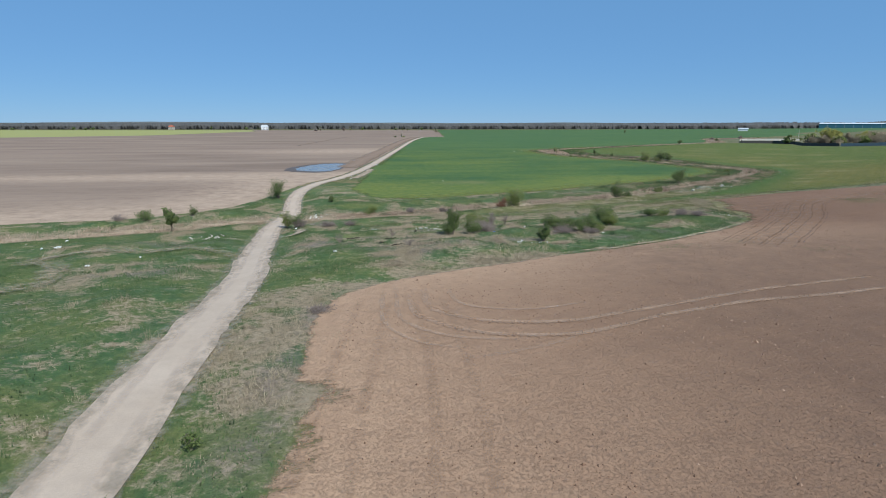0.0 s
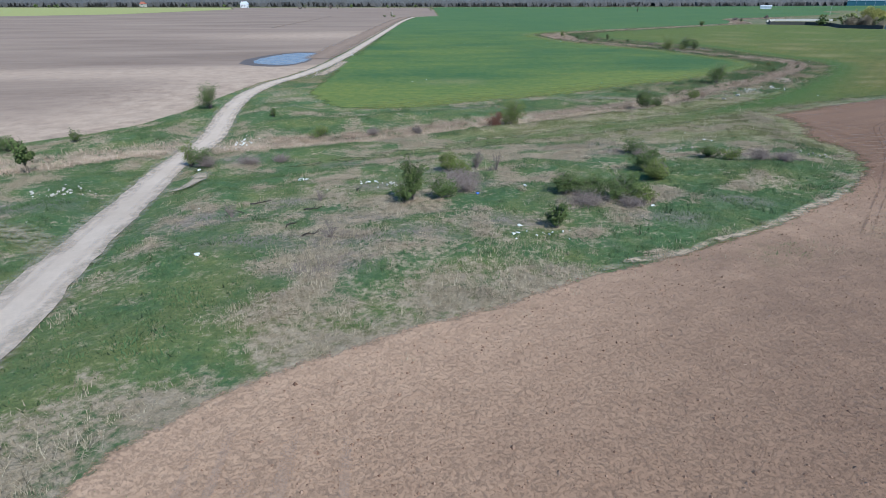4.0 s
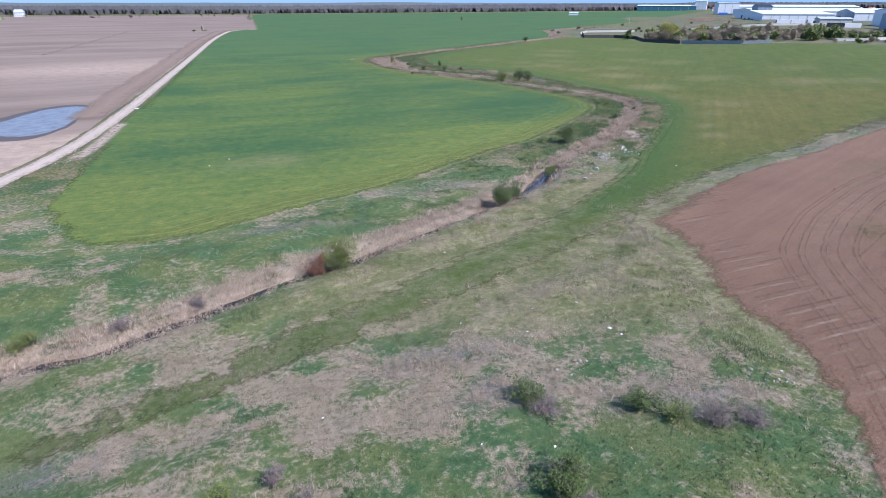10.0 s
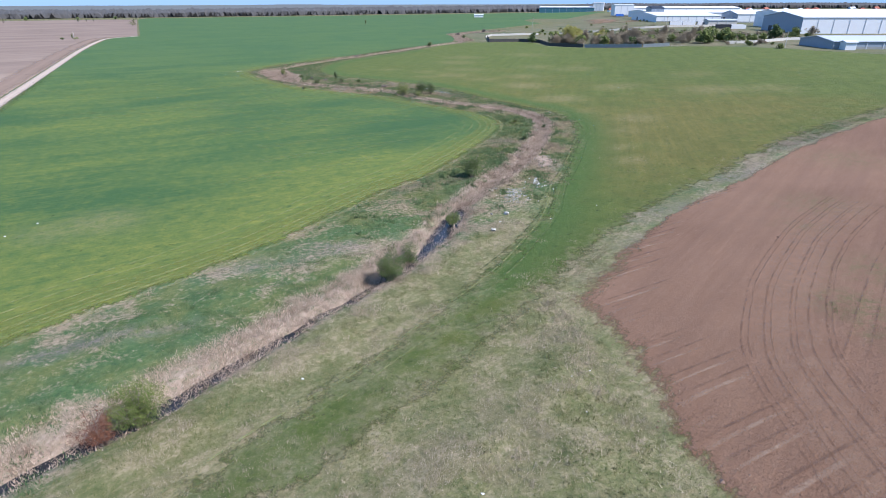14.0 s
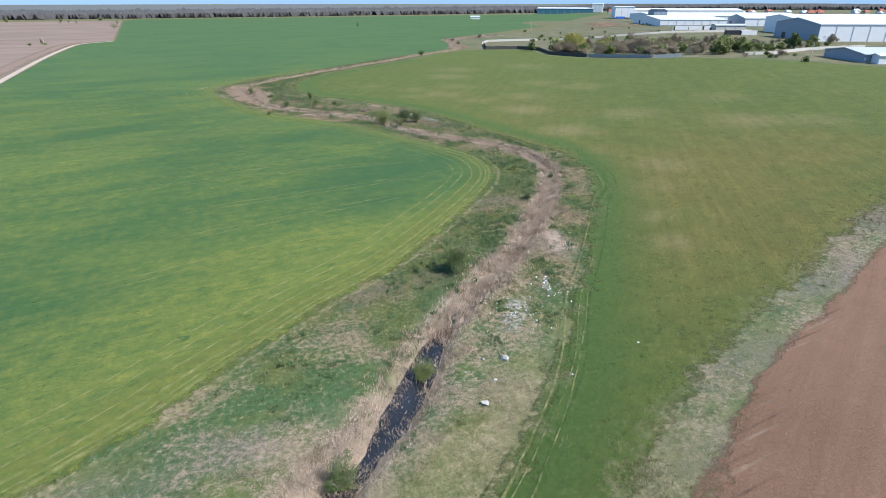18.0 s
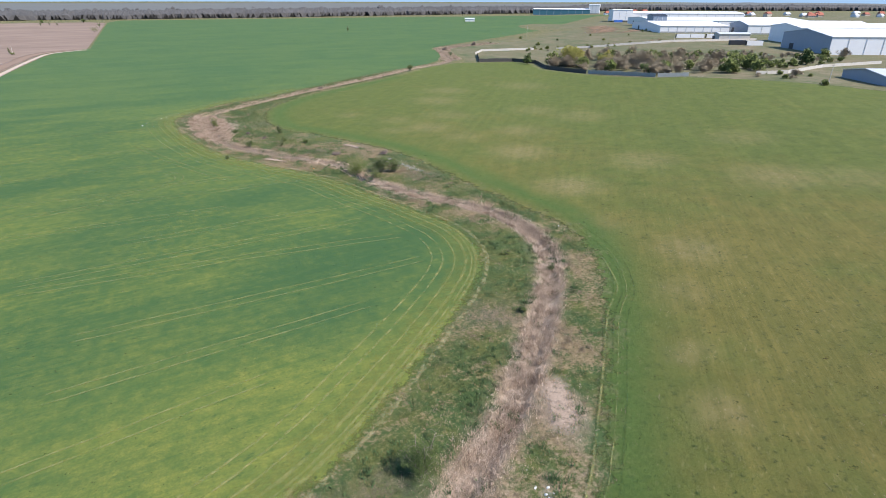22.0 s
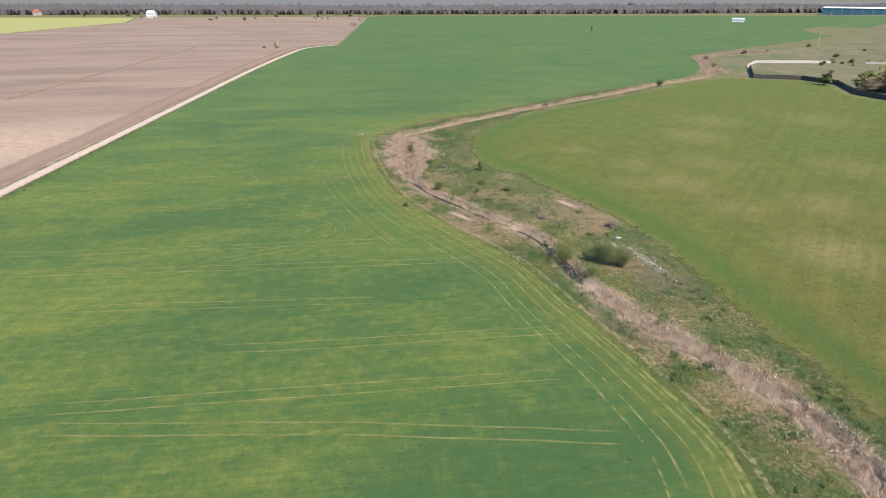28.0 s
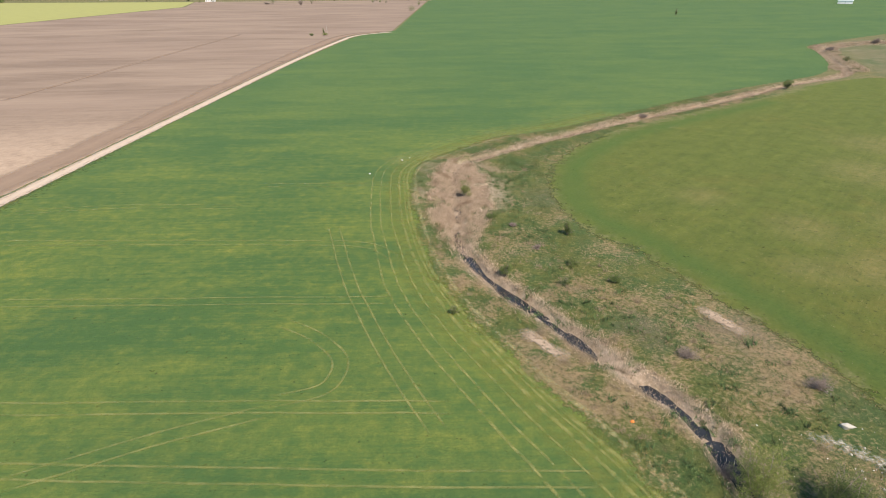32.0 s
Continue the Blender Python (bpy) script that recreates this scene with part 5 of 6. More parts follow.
def build_tussocks():
    """Taller clumps: straw tussocks in the dry patches, nettles and thistles in the lush ones."""
    rng = np.random.RandomState(15)
    n = 15000
    x, y = rng.uniform(-60, 50, n), rng.uniform(8, 125, n)
    sx = STREAM[(STREAM[:, 1] > 100) & (STREAM[:, 1] < 350)]
    pick = sx[rng.randint(0, len(sx), 9000)]
    x, y = np.r_[x, pick[:, 0] + rng.uniform(-16, 16, 9000)], np.r_[y, pick[:, 1] + rng.uniform(-16, 16, 9000)]
    ok = free_land(x, y) & (value_noise(x, y, 4, 61) > 0.45)
    x, y = x[ok], y[ok]
    d = dryness(x, y) + rng.normal(0, 0.08, len(x))
    rank = y > 136
    for name, mask, k, high, wide, spread, lean, material, label in (
            ("straw_tussocks", (d > 0.62) & ~rank, 34, 0.36, 0.022, 0.3, 0.95, M_DRY, "tall tussocks of bleached straw on the rough slope"),
            ("weed_clumps", (d < 0.42) & ~rank & (olive_zone(x, y) < 0.5) & (y > 40), 22, 0.17, 0.07, 0.34, 0.95, M_WEED, "clumps of dark green nettles and weeds"),
            ("stalk_clumps", (d > 0.62) & rank, 26, 0.5, 0.035, 0.22, 0.95, M_RANKDRY, "tall brown dead stalks beside the ditch"),
            ("nettle_clumps", (d < 0.45) & rank, 22, 0.35, 0.10, 0.26, 0.9, M_WEED, "dark nettle clumps beside the ditch")):
        tx, ty = x[mask], y[mask]
        sprout(name, tx[:4600], ty[:4600], k, high, wide, spread, lean, material, label, rng)


def build_reeds():
    rng = np.random.RandomState(9)
    way = np.gradient(STREAM, axis=0)
    side = np.stack([way[:, 1], -way[:, 0]], -1) / np.linalg.norm(way, axis=1)[:, None]
    out = []
    for i, (p, s) in enumerate(zip(STREAM, side)):
        x, y = p
        if y < 60 or x > 330:
            continue
        if x < -18:
            spans = [(-3.5, -0.8, 16, 0.6), (0.8, 3.5, 16, 0.6)]
        elif y < 128:
            spans = [(-3.4, -0.5, 85, 0.34), (0.5, 1.5, 26, 0.32), (-0.9, 0.9, 9, 0.5)]
        elif y < 140:
            spans = [(-3.0, -1.0, 60, 0.4), (1.2, 2.4, 30, 0.4)]
        elif y < 214 and x > 50:
            spans = [(-1.5, 1.7, 80, 0.62 if y > 160 else 0.5)]
        elif x > 84 and y < 236:
            spans = [(-1.4, 1.6, 60, 0.5)]
        elif y < 288:
            spans = [(-2.2, -1.1, 16, 0.35), (0.9, 2.0, 34, 0.5)]
        elif x < 66:
            s2 = min(1, max(0, (y - 290) / 14)) * min(1, max(0, (338 - y) / 12))
            spans = [(-2.4 - 2.5 * s2, 2 + 4.5 * s2, 28 + 34 * s2, 0.5 + 0.15 * s2)]
        elif x < 225:
            spans = [(-2.2, 2.2, 26, 0.6)]
        else:
            spans = [(-7, 8, 12, 0.7)]
        for a, b, per, high in spans:
            n = rng.poisson(per * (b - a) * 1.15)
            off = rng.uniform(a, b, n) + rng.normal(0, 0.35, n)
            q = p + s * off[:, None] + rng.normal(0, 0.4, (n, 2))
            keep = ((np.abs(off - 0.2) > 0.45) | (rng.rand(n) < 0.3) | (high < 0.55)) & (value_noise(q[:, 0], q[:, 1], 2.6, 21) + 0.5 * value_noise(q[:, 0], q[:, 1], 0.9, 22) + 0.06 * np.abs(off) * (high > 0.6) < 1.2) & (value_noise(q[:, 0], q[:, 1], 1.6, 23) > 0.16) & (away(ROAD, q[:, 0], q[:, 1])[0] > 3)
            out.append(np.c_[q, np.full(n, high)][keep])
    for px, py, r, n in ((67.3, 150.6, 1.6, 900), (80.1, 154.5, 1.9, 700), (21, 113.5, 1.5, 300), (71, 152, 2.0, 500), (101, 205, 2, 400), (75, 268, 2, 300)):
        out.append(np.c_[rng.normal(px, r, n), rng.normal(py, r * 1.3, n), np.full(n, 0.35)])
    q = np.vstack(out)
    q = q[~inside(WHEAT, q[:, 0], q[:, 1])]
    h = q[:, 2] * rng.uniform(0.55, 1.25, len(q)) * (0.7 + 0.6 * value_noise(q[:, 0], q[:, 1], 3.5, 30))
    down = q[rng.rand(len(q)) < 1.0]
    down[:, :2] += rng.normal(0, 0.3, (len(down), 2))
    z = np.maximum(land(q[:, 0], q[:, 1]), rise(q[:, 0], q[:, 1]) - 0.75) - 0.03
    v = np.vstack([shoots(q[:, 0], q[:, 1], z, h * np.where(q[:, 2] > 0.6, 1.1, 0.75), rng.uniform(0.025, 0.06, len(q)), 0.93, rng),
                   shoots(down[:, 0], down[:, 1], np.maximum(land(down[:, 0], down[:, 1]), rise(down[:, 0], down[:, 1]) - 0.6) + rng.uniform(0.03, 0.35, len(down)) * down[:, 2], down[:, 2] * rng.uniform(0.6, 1.2, len(down)), rng.uniform(0.025, 0.065, len(down)), 0.98, rng)])
    t = v.reshape(-1, 3, 3)
    old = value_noise(t[:, 0, 0], t[:, 0, 1], 1.7, 90) + rng.normal(0, 0.12, len(t)) > 0.78
    tagged(new("reeds", quick_mesh("reeds", t[~old].reshape(-1, 3), 3, M_REED)), "dry pinkish tan reeds standing along the ditch", "reeds", kind="stuff")
    tagged(new("old_reeds", quick_mesh("old_reeds", t[old].reshape(-1, 3), 3, M_REEDOLD)), "older brown broken reeds along the ditch", "reeds", kind="stuff")


def lump(rng, size, flat=0.7):
    """A small angular lump, twenty faces."""
    bm = bmesh.new()
    bmesh.ops.create_icosphere(bm, subdivisions=1, radius=size)
    for v in bm.verts:
        v.co *= rng.uniform(0.65, 1.25)
        v.co.z *= flat
    return bm


def build_clods():
    rng = np.random.RandomState(12)
    octa = np.array([(1, 0, 0), (0, 1, 0), (-1, 0, 0), (0, -1, 0), (0, 0, 1)], float)
    tri = np.array([(0, 1, 4), (1, 2, 4), (2, 3, 4), (3, 0, 4)])
    n = 190000
    x, y = rng.uniform(-6, 90, n), rng.uniform(6, 118, n)
    keep = inside(PLOUGH, x, y) & (rng.rand(n) < np.clip(1.3 - y / 95, 0.3, 1)) & (value_noise(x, y, 5, 40) + rng.uniform(-0.4, 0.4, n) + 0.02 * np.clip(x - 6, -10, 10) > 0.42)
    x, y = x[keep], y[keep]
    size = rng.gamma(2.0, 0.011, len(x)) + 0.012
    v = octa[None] * size[:, None, None] * rng.uniform(0.6, 1.3, (len(x), 5, 3))
    v += np.stack([x, y, rise(x, y) + 0.05], -1)[:, None]
    tagged(new("clods", quick_mesh("clods", v[:, tri].reshape(-1, 3), 3, M_CLOD)), "loose clods of brown earth on the ploughed field", "clods", kind="stuff")


M_WEED = blades("weed_leaf", (0.0, (0.055, 0.105, 0.04)), (0.5, (0.09, 0.155, 0.058)), (1.0, (0.14, 0.205, 0.08)), size=2, up=0.8)
build_grass()
build_meadow_tufts()
build_tussocks()
build_straw()
build_reeds()
build_clods()


# ---- bushes and trees ----
def tube(verts, faces, pts, r0, r1, sides=4):
    base = len(verts)
    for i, p in enumerate(pts):
        p = Vector(p)
        d = (Vector(pts[min(i + 1, len(pts) - 1)]) - Vector(pts[max(i - 1, 0)])).normalized()
        u = d.orthogonal().normalized()
        w = d.cross(u)
        r = r0 + (r1 - r0) * i / (len(pts) - 1)
        for k in range(sides):
            a = 2 * math.pi * k / sides
            verts.append(tuple(p + (u * math.cos(a) + w * math.sin(a)) * r))
    for i in range(len(pts) - 1):
        for k in range(sides):
            a, b = base + i * sides + k, base + i * sides + (k + 1) % sides
            faces.append((a, b, b + sides, a + sides))


def bush(x, y, high, wide, leaf, leaves, label, seed, size=0.16, stems=9, trunk=0.0, category="bush", name="bush", z=None, bark=None, slim=0.45):
    """Stems that fork and spread from the ground, or from a trunk, and a crown of single leaves round their ends."""
    rng = random.Random(seed)
    root = new(name)
    root.location = (x, y, float(land(x, y)) - 0.05 if z is None else z)
    verts, faces, tips = [], [], []
    foot = trunk * high
    turn, lop = rng.uniform(0, 6.28), rng.uniform(0.0, 0.5) * (not trunk)
    if trunk:
        tube(verts, faces, [(0, 0, 0), (0.02 * high, 0.01 * high, foot * 0.5), (0.01 * high, 0.03 * high, foot)], 0.045 * high, 0.03 * high, 6)
    for k in range(stems):
        a = 2 * math.pi * (k + rng.random()) / stems
        reach, top = wide / 2 * rng.uniform(0.15, 0.95) * (1 + lop * math.cos(a - turn)), high * rng.uniform(0.5, 1.15)
        top = top * (1 - 0.35 * (reach / (wide / 2)) ** 2)
        p = [Vector((0, 0, foot)) + Vector((rng.uniform(-1, 1), rng.uniform(-1, 1), 0)) * wide * 0.06 * (not trunk)]
        for t in (0.35, 0.7, 1.0):
            p.append(Vector((math.cos(a) * reach * t ** 1.2, math.sin(a) * reach * t ** 1.2, foot + (top - foot) * t)) + Vector((rng.uniform(-1, 1), rng.uniform(-1, 1), 0)) * wide * 0.05)
        tube(verts, faces, p, 0.016 * high ** 0.5 + 0.006 * high * bool(trunk), 0.006 * high ** 0.5)
        tips += [p[1].lerp(p[2], 0.5), p[2], p[2].lerp(p[3], 0.5), p[3]]
        for _ in range(4):
            q = p[1].lerp(p[3], rng.random())
            e = q + Vector((rng.uniform(-1, 1), rng.uniform(-1, 1), rng.uniform(-0.1, 0.9))) * wide * 0.2
            tube(verts, faces, [q, q.lerp(e, 0.5) + Vector((0, 0, 0.03 * high)), e], 0.008 * high ** 0.5, 0.003 * high ** 0.5, 3)
            tips += [q.lerp(e, 0.6), e]
    mesh_object("trunk", verts, faces, bark or (M_BARK if trunk else M_TWIG), root)
    if leaves:
        nr = np.random.RandomState(seed)
        t = np.array([tuple(t) for t in tips])
        few = max(8, int(len(t) * 0.4))
        hub = t[nr.permutation(len(t))[:few]] * np.array([0.92, 0.92, 0.9])
        reach = nr.uniform(0.07, 0.17, few)[:, None] * np.array([wide, wide, min(wide, high * 1.2)])
        pick = nr.choice(few, leaves, p=(reach[:, 0] ** 2) / (reach[:, 0] ** 2).sum())
        ball = nr.normal(0, 1, (leaves, 3))
        ball *= (nr.uniform(0.3, 1.12, (leaves, 1)) ** 0.5) / np.linalg.norm(ball, axis=1)[:, None]
        c = hub[pick] + ball * reach[pick]
        c[:, 2] = np.maximum(c[:, 2], 0.04 * high)
        s = size * nr.uniform(0.5, 1.4, (leaves, 1))
        u = nr.normal(0, 1, (leaves, 3))
        u /= np.linalg.norm(u, axis=1)[:, None]
        w = np.cross(u, nr.normal(0, 1, (leaves, 3)))
        w /= np.linalg.norm(w, axis=1)[:, None]
        v = np.stack([c - u * s, c + w * s * slim, c + u * s, c - w * s * slim], 1).reshape(-1, 3)
        crown = new("crown", quick_mesh("crown", v, 4, leaf))
        crown.parent = root
    return tagged(root, label, category)


GREEN_BUSH, YOUNG_BUSH, BARE_BUSH = "dense dark green bush among rough grass", "bush with fresh light green leaves", "leafless grey-brown bramble thicket in dry grass"
BUSHES = [  # x, y, height, width, kind, leaves
    (1.2, 64.8, 3.4, 2.2, "g", 2200), (0.6, 64.2, 1.8, 1.8, "g", 800), (3.4, 65.2, 1.4, 2.6, "g", 1200), (5, 70, 1.3, 4.2, "b", 0), (5.4, 67.6, 1.2, 3.0, "b", 0), (4, 76, 1.7, 2.6, "y", 1300), (5.2, 73, 1.5, 2.2, "y", 700), (6.8, 77.2, 2.4, 1.5, "b", 0),
    (12.4, 63.6, 1.3, 2.8, "g", 1300), (14.2, 63.4, 1.1, 3.4, "g", 1500), (16.2, 62.6, 1.7, 3.2, "g", 1900), (17.4, 61.6, 1.0, 2.0, "y", 500), (13.6, 61.4, 0.9, 4.0, "b", 0), (16.4, 60.8, 0.8, 2.6, "b", 0), (10.6, 57.2, 1.8, 1.6, "g", 1100), (21, 71.5, 1.7, 3.4, "g", 1900), (20.8, 68.4, 1.5, 2.8, "y", 1500),
    (21.4, 69.6, 0.9, 2.4, "b", 0), (22.4, 78.8, 1.3, 3.0, "g", 900), (23, 77.6, 0.8, 3.0, "b", 0), (31.5, 73, 1.2, 2.8, "b", 0), (28.4, 75.8, 1.1, 2.6, "g", 800), (29.6, 74, 0.9, 2.0, "y", 500), (33.5, 72.2, 1.0, 2.6, "b", 0),
    (-24.2, 84.6, 2.6, 2.4, "y", 900), (-22.2, 83, 1.9, 3.2, "g", 900), (-21.4, 82.4, 1.4, 3.0, "b", 0), (-17.6, 84.4, 0.9, 3.4, "b", 0), (-14.6, 85.8, 0.8, 3.0, "b", 0), (-36.3, 122, 3.6, 4.8, "g", 2600), (13.9, 108, 4.0, 4.4, "y", 3200),
    (11.5, 107.3, 3.2, 2.8, "r", 1100), (38.3, 121.6, 3.8, 3.8, "g", 2600), (42.1, 126, 2.8, 3.0, "g", 1300), (52.3, 135.3, 2.5, 2.5, "y", 1200), (64.6, 152.4, 4.0, 4.8, "g", 3200), (-41.1, 82.8, 3.8, 2.8, "t", 1700), (-43.3, 95.3, 1.8, 1.8, "g", 500),
    (-50, 92, 1.7, 4.0, "g", 1100), (-54, 91, 1.4, 3.0, "b", 300), (88, 245.2, 4.6, 6.4, "y", 3600), (86.4, 247, 1.4, 2.6, "b", 0), (93.6, 243.2, 4.4, 6.0, "g", 3600), (79.5, 296, 2.2, 2.2, "g", 1100), (83.9, 280, 1.1, 2.6, "g", 700),
    (78.7, 285, 1.1, 2.2, "g", 600), (88.2, 263.2, 1.1, 2.8, "b", 200), (100.1, 258.3, 1.3, 2.8, "b", 200), (76.9, 279, 1.2, 1.8, "g", 400), (68.6, 281.3, 1.9, 2.2, "g", 700), (62.1, 313.2, 2.9, 2.8, "y", 1100), (67.1, 302, 1.2, 2.2, "g", 500),
    (61.4, 271, 1.2, 1.8, "g", 300), (179, 428, 3.4, 4.0, "g", 900), (300, 572, 4.0, 4.5, "b", 500), (-22.5, 111.6, 1.3, 1.4, "g", 400), (-12.9, 100.2, 1.2, 3.4, "y", 900), (-6, 101, 1.2, 2.4, "b", 200), (0, 104, 1.5, 2.0, "b", 100),
    (99.5, 181.5, 1.3, 1.6, "g", 300), (88, 172, 1.2, 1.4, "g", 300), (96, 189, 1.0, 1.8, "y", 300), (70.5, 299, 0.9, 1.6, "b", 100), (74, 290.5, 0.9, 1.6, "b", 100), (-7.8, 33.5, 0.35, 2.0, "b", 0),
    (-8.9, 17.6, 0.6, 0.9, "g", 200), (-31, 33, 0.5, 1.2, "g", 200), (-21.5, 23.5, 0.5, 1.4, "g", 260), (263, 822, 6.5, 3.0, "g", 700), (-53, 628, 1.6, 4.5, "g", 500), (-47, 640, 4.5, 2.0, "g", 400), (-44, 632, 1.2, 5.0, "y", 400), (-11.6, 915, 5, 14, "y", 900), (-372, 1150, 6, 10, "g", 500), (-352, 1152, 5, 8, "g", 400), (-236, 1095, 8, 11, "g", 700), (-246, 1096, 3, 10, "b", 300), (-186, 1065, 9, 8, "b", 600),
    (-180, 1100, 8, 9, "g", 500), (-90, 1115, 5, 8, "g", 400), (-80, 1118, 5, 5, "g", 300), (-70, 1112, 4, 5, "g", 300), (-14, 1040, 6, 6, "g", 400),
    (96.6, 241.6, 3.4, 4.4, "g", 2200), (91, 239, 1.8, 3.0, "y", 700), (100.9, 259, 1.2, 2.0, "n", 0), (4.2, 67, 1.7, 5.0, "n", 0), (-12, 63, 1.2, 1.6, "n", 0), (-3.5, 56.5, 0.9, 2.4, "n", 0), (8.5, 75, 1.5, 1.6, "n", 0), (-6.2, 66.5, 1.0, 1.4, "n", 0),
    (115, 383, 2.0, 3.0, "b", 100), (240, 497, 3.0, 4.0, "g", 400), (256, 540, 2.5, 4, "b", 200)]
for _n, (_x, _y, _h, _w, _k, _c) in enumerate(BUSHES):
    _far = 1 if _y < 330 else 2.6
    if _k == "t":
        bush(_x, _y, _h, _w, M_LEAF, _c, "small leafy tree with a short trunk beside the ditch", 100 + _n, 0.15, 9, 0.22, "tree", "tree")
    else:
        _leaf = {"g": M_LEAF, "y": M_LEAF_BRIGHT, "r": M_LEAF_RED, "b": M_TWIG, "n": M_TWIG}[_k]
        _label = {"g": GREEN_BUSH, "y": YOUNG_BUSH, "r": "rusty red-brown bush beside the ditch", "b": BARE_BUSH, "n": "bare grey shrub with spreading leafless branches"}[_k]
        if _k == "b":
            _leaf, _c = M_TWIG, _c + int(330 * _w)
        bush(_x, _y, _h * (1.12 if _k != "b" else 0.8), _w, _leaf, int(_c * (2.0 if _k == "b" else 4.0 if _far == 1 else 1.8)), _label, 100 + _n, (0.10 if _k == "b" else 0.06) * _far, 30 if _k == "b" else 20, slim=0.13 if _k == "b" else 0.42)

# Trees and scrub inside the walled lot.
LOT = [(266, 420), (262, 402), (264, 368), (273, 331), (290, 312), (330, 306), (400, 318), (410, 350), (370, 380), (330, 430), (290, 445)]
SCRUB = "leafless brown scrub tree in the walled lot"
_protos = [bush(420, 330, 6.5, 7.0, M_SCRUB, 1200, SCRUB, 901, 0.42, 9, 0.0, "tree", "scrub_tree", bark=M_SCRUB, slim=0.2),
           bush(428, 334, 5.0, 8.0, M_SCRUB, 1200, SCRUB, 902, 0.42, 10, 0.0, "tree", "scrub_tree", bark=M_SCRUB, slim=0.2),
           bush(415, 338, 5.0, 6.5, M_LEAF_BRIGHT, 1000, "green leafy scrub tree in the walled lot", 903, 0.45, 12, 0.0, "tree", "scrub_tree"),
           bush(405, 342, 4.0, 6.0, M_LEAF_BRIGHT, 800, "light green scrub tree in the walled lot", 904, 0.45, 12, 0.0, "tree", "scrub_tree")]
for _p in _protos:
    tagged(_p, group="scrub trees of the walled lot")
_rng = random.Random(77)
_made = 0
while _made < 250:
    _x, _y = _rng.uniform(258, 410), _rng.uniform(300, 445)
    if not inside(LOT, [_x], [_y])[0]:
        continue
    _front = (_x - 262) * 0.75 + (_y - 300) * 0.15 < 55
    _pick = _rng.choice((0, 1, 1, 1, 2) if _front else (1, 1, 2, 2, 3, 0))
    if _x > 300 and _y < 325:
        _pick = _rng.choice((2, 3, 2, 1))
    _s = _rng.uniform(0.7, 1.2) * (1.3 if _front else 0.6)
    _ob = copy_thing(_protos[_pick], pose(_x, _y, float(rise(_x, _y)) - 0.1, 0, 0, _rng.uniform(0, 360)))
    _ob.scale = (_s, _s, _s)
    _made += 1
for _n in range(46):
    _t = _rng.random()
    _x, _y = (300 + 150 * _t + _rng.uniform(-8, 8), 512 - 42 * _t + _rng.uniform(-2, 22)) if _n < 18 else (_rng.uniform(300, 560), _rng.uniform(470, 640)) if _n < 36 else (_rng.uniform(296, 330), _rng.uniform(262, 300))
    _s = _rng.uniform(0.25, 0.6)
    _ob = copy_thing(_protos[_rng.choice((2, 2, 3, 1))], pose(_x, _y, float(rise(_x, _y)) - 0.1, 0, 0, _rng.uniform(0, 360)))
    _ob.scale = (_s * 1.2, _s * 1.2, _s)
    tagged(_ob, "low green shrub on the waste ground beside the works", "bush", "shrubs on the waste ground")
bush(276, 404, 10.5, 15, M_WILLOW, 11000, "tall yellow-green willow behind the concrete wall", 950, 0.42, 24, 0.1, "tree", "willow_tree", bark=M_WILLOWBARK, slim=0.4)
bush(283, 415, 9.5, 13, M_WILLOW, 8000, "yellow-green willow behind the concrete wall", 955, 0.42, 22, 0.1, "tree", "willow_tree", bark=M_WILLOWBARK, slim=0.4)
bush(285, 385, 8.5, 11, M_WILLOW, 6500, "yellow-green willow behind the concrete wall", 951, 0.42, 20, 0.1, "tree", "willow_tree", bark=M_WILLOWBARK, slim=0.4)
bush(260, 428, 6, 7, M_LEAF, 1300, "dark green evergreen behind the concrete wall", 952, 0.45, 14, 0.1, "tree", "tree")
bush(271, 338, 6, 6, M_LEAF, 1300, "dark green evergreen behind the concrete wall", 953, 0.45, 14, 0.1, "tree", "tree")
bush(364, 316, 8, 9, M_LEAF, 2600, "round dense green tree beside the sheds", 954, 0.5, 16, 0.1, "tree", "tree")


# ---- litter and rubble ----
def litter(kind, x, y, size, material, seed, label):
    rng = random.Random(seed)
    size *= 0.62
    bm = lump(rng, size, 0.9 if kind == "boulder" else 0.45)
    for v in bm.verts:
        v.co.x += rng.uniform(-0.3, 0.3) * size
        v.co.y += rng.uniform(-0.3, 0.3) * size
    me = bpy.data.meshes.new(kind)
    bm.to_mesh(me)
    bm.free()
    me.materials.append(material)
    ob = new(kind, me)
    ob.location, ob.rotation_euler = (x, y, float(land(x, y)) + size * 0.3), (0, 0, rng.uniform(0, 6))
    ob.scale = (rng.uniform(0.8, 1.6), rng.uniform(0.7, 1.1), rng.uniform(0.8, 1.1))
    return tagged(ob, label, {"boulder": "stone"}.get(kind, "litter"), "litter in the grass" if kind == "plastic_bag" else "")


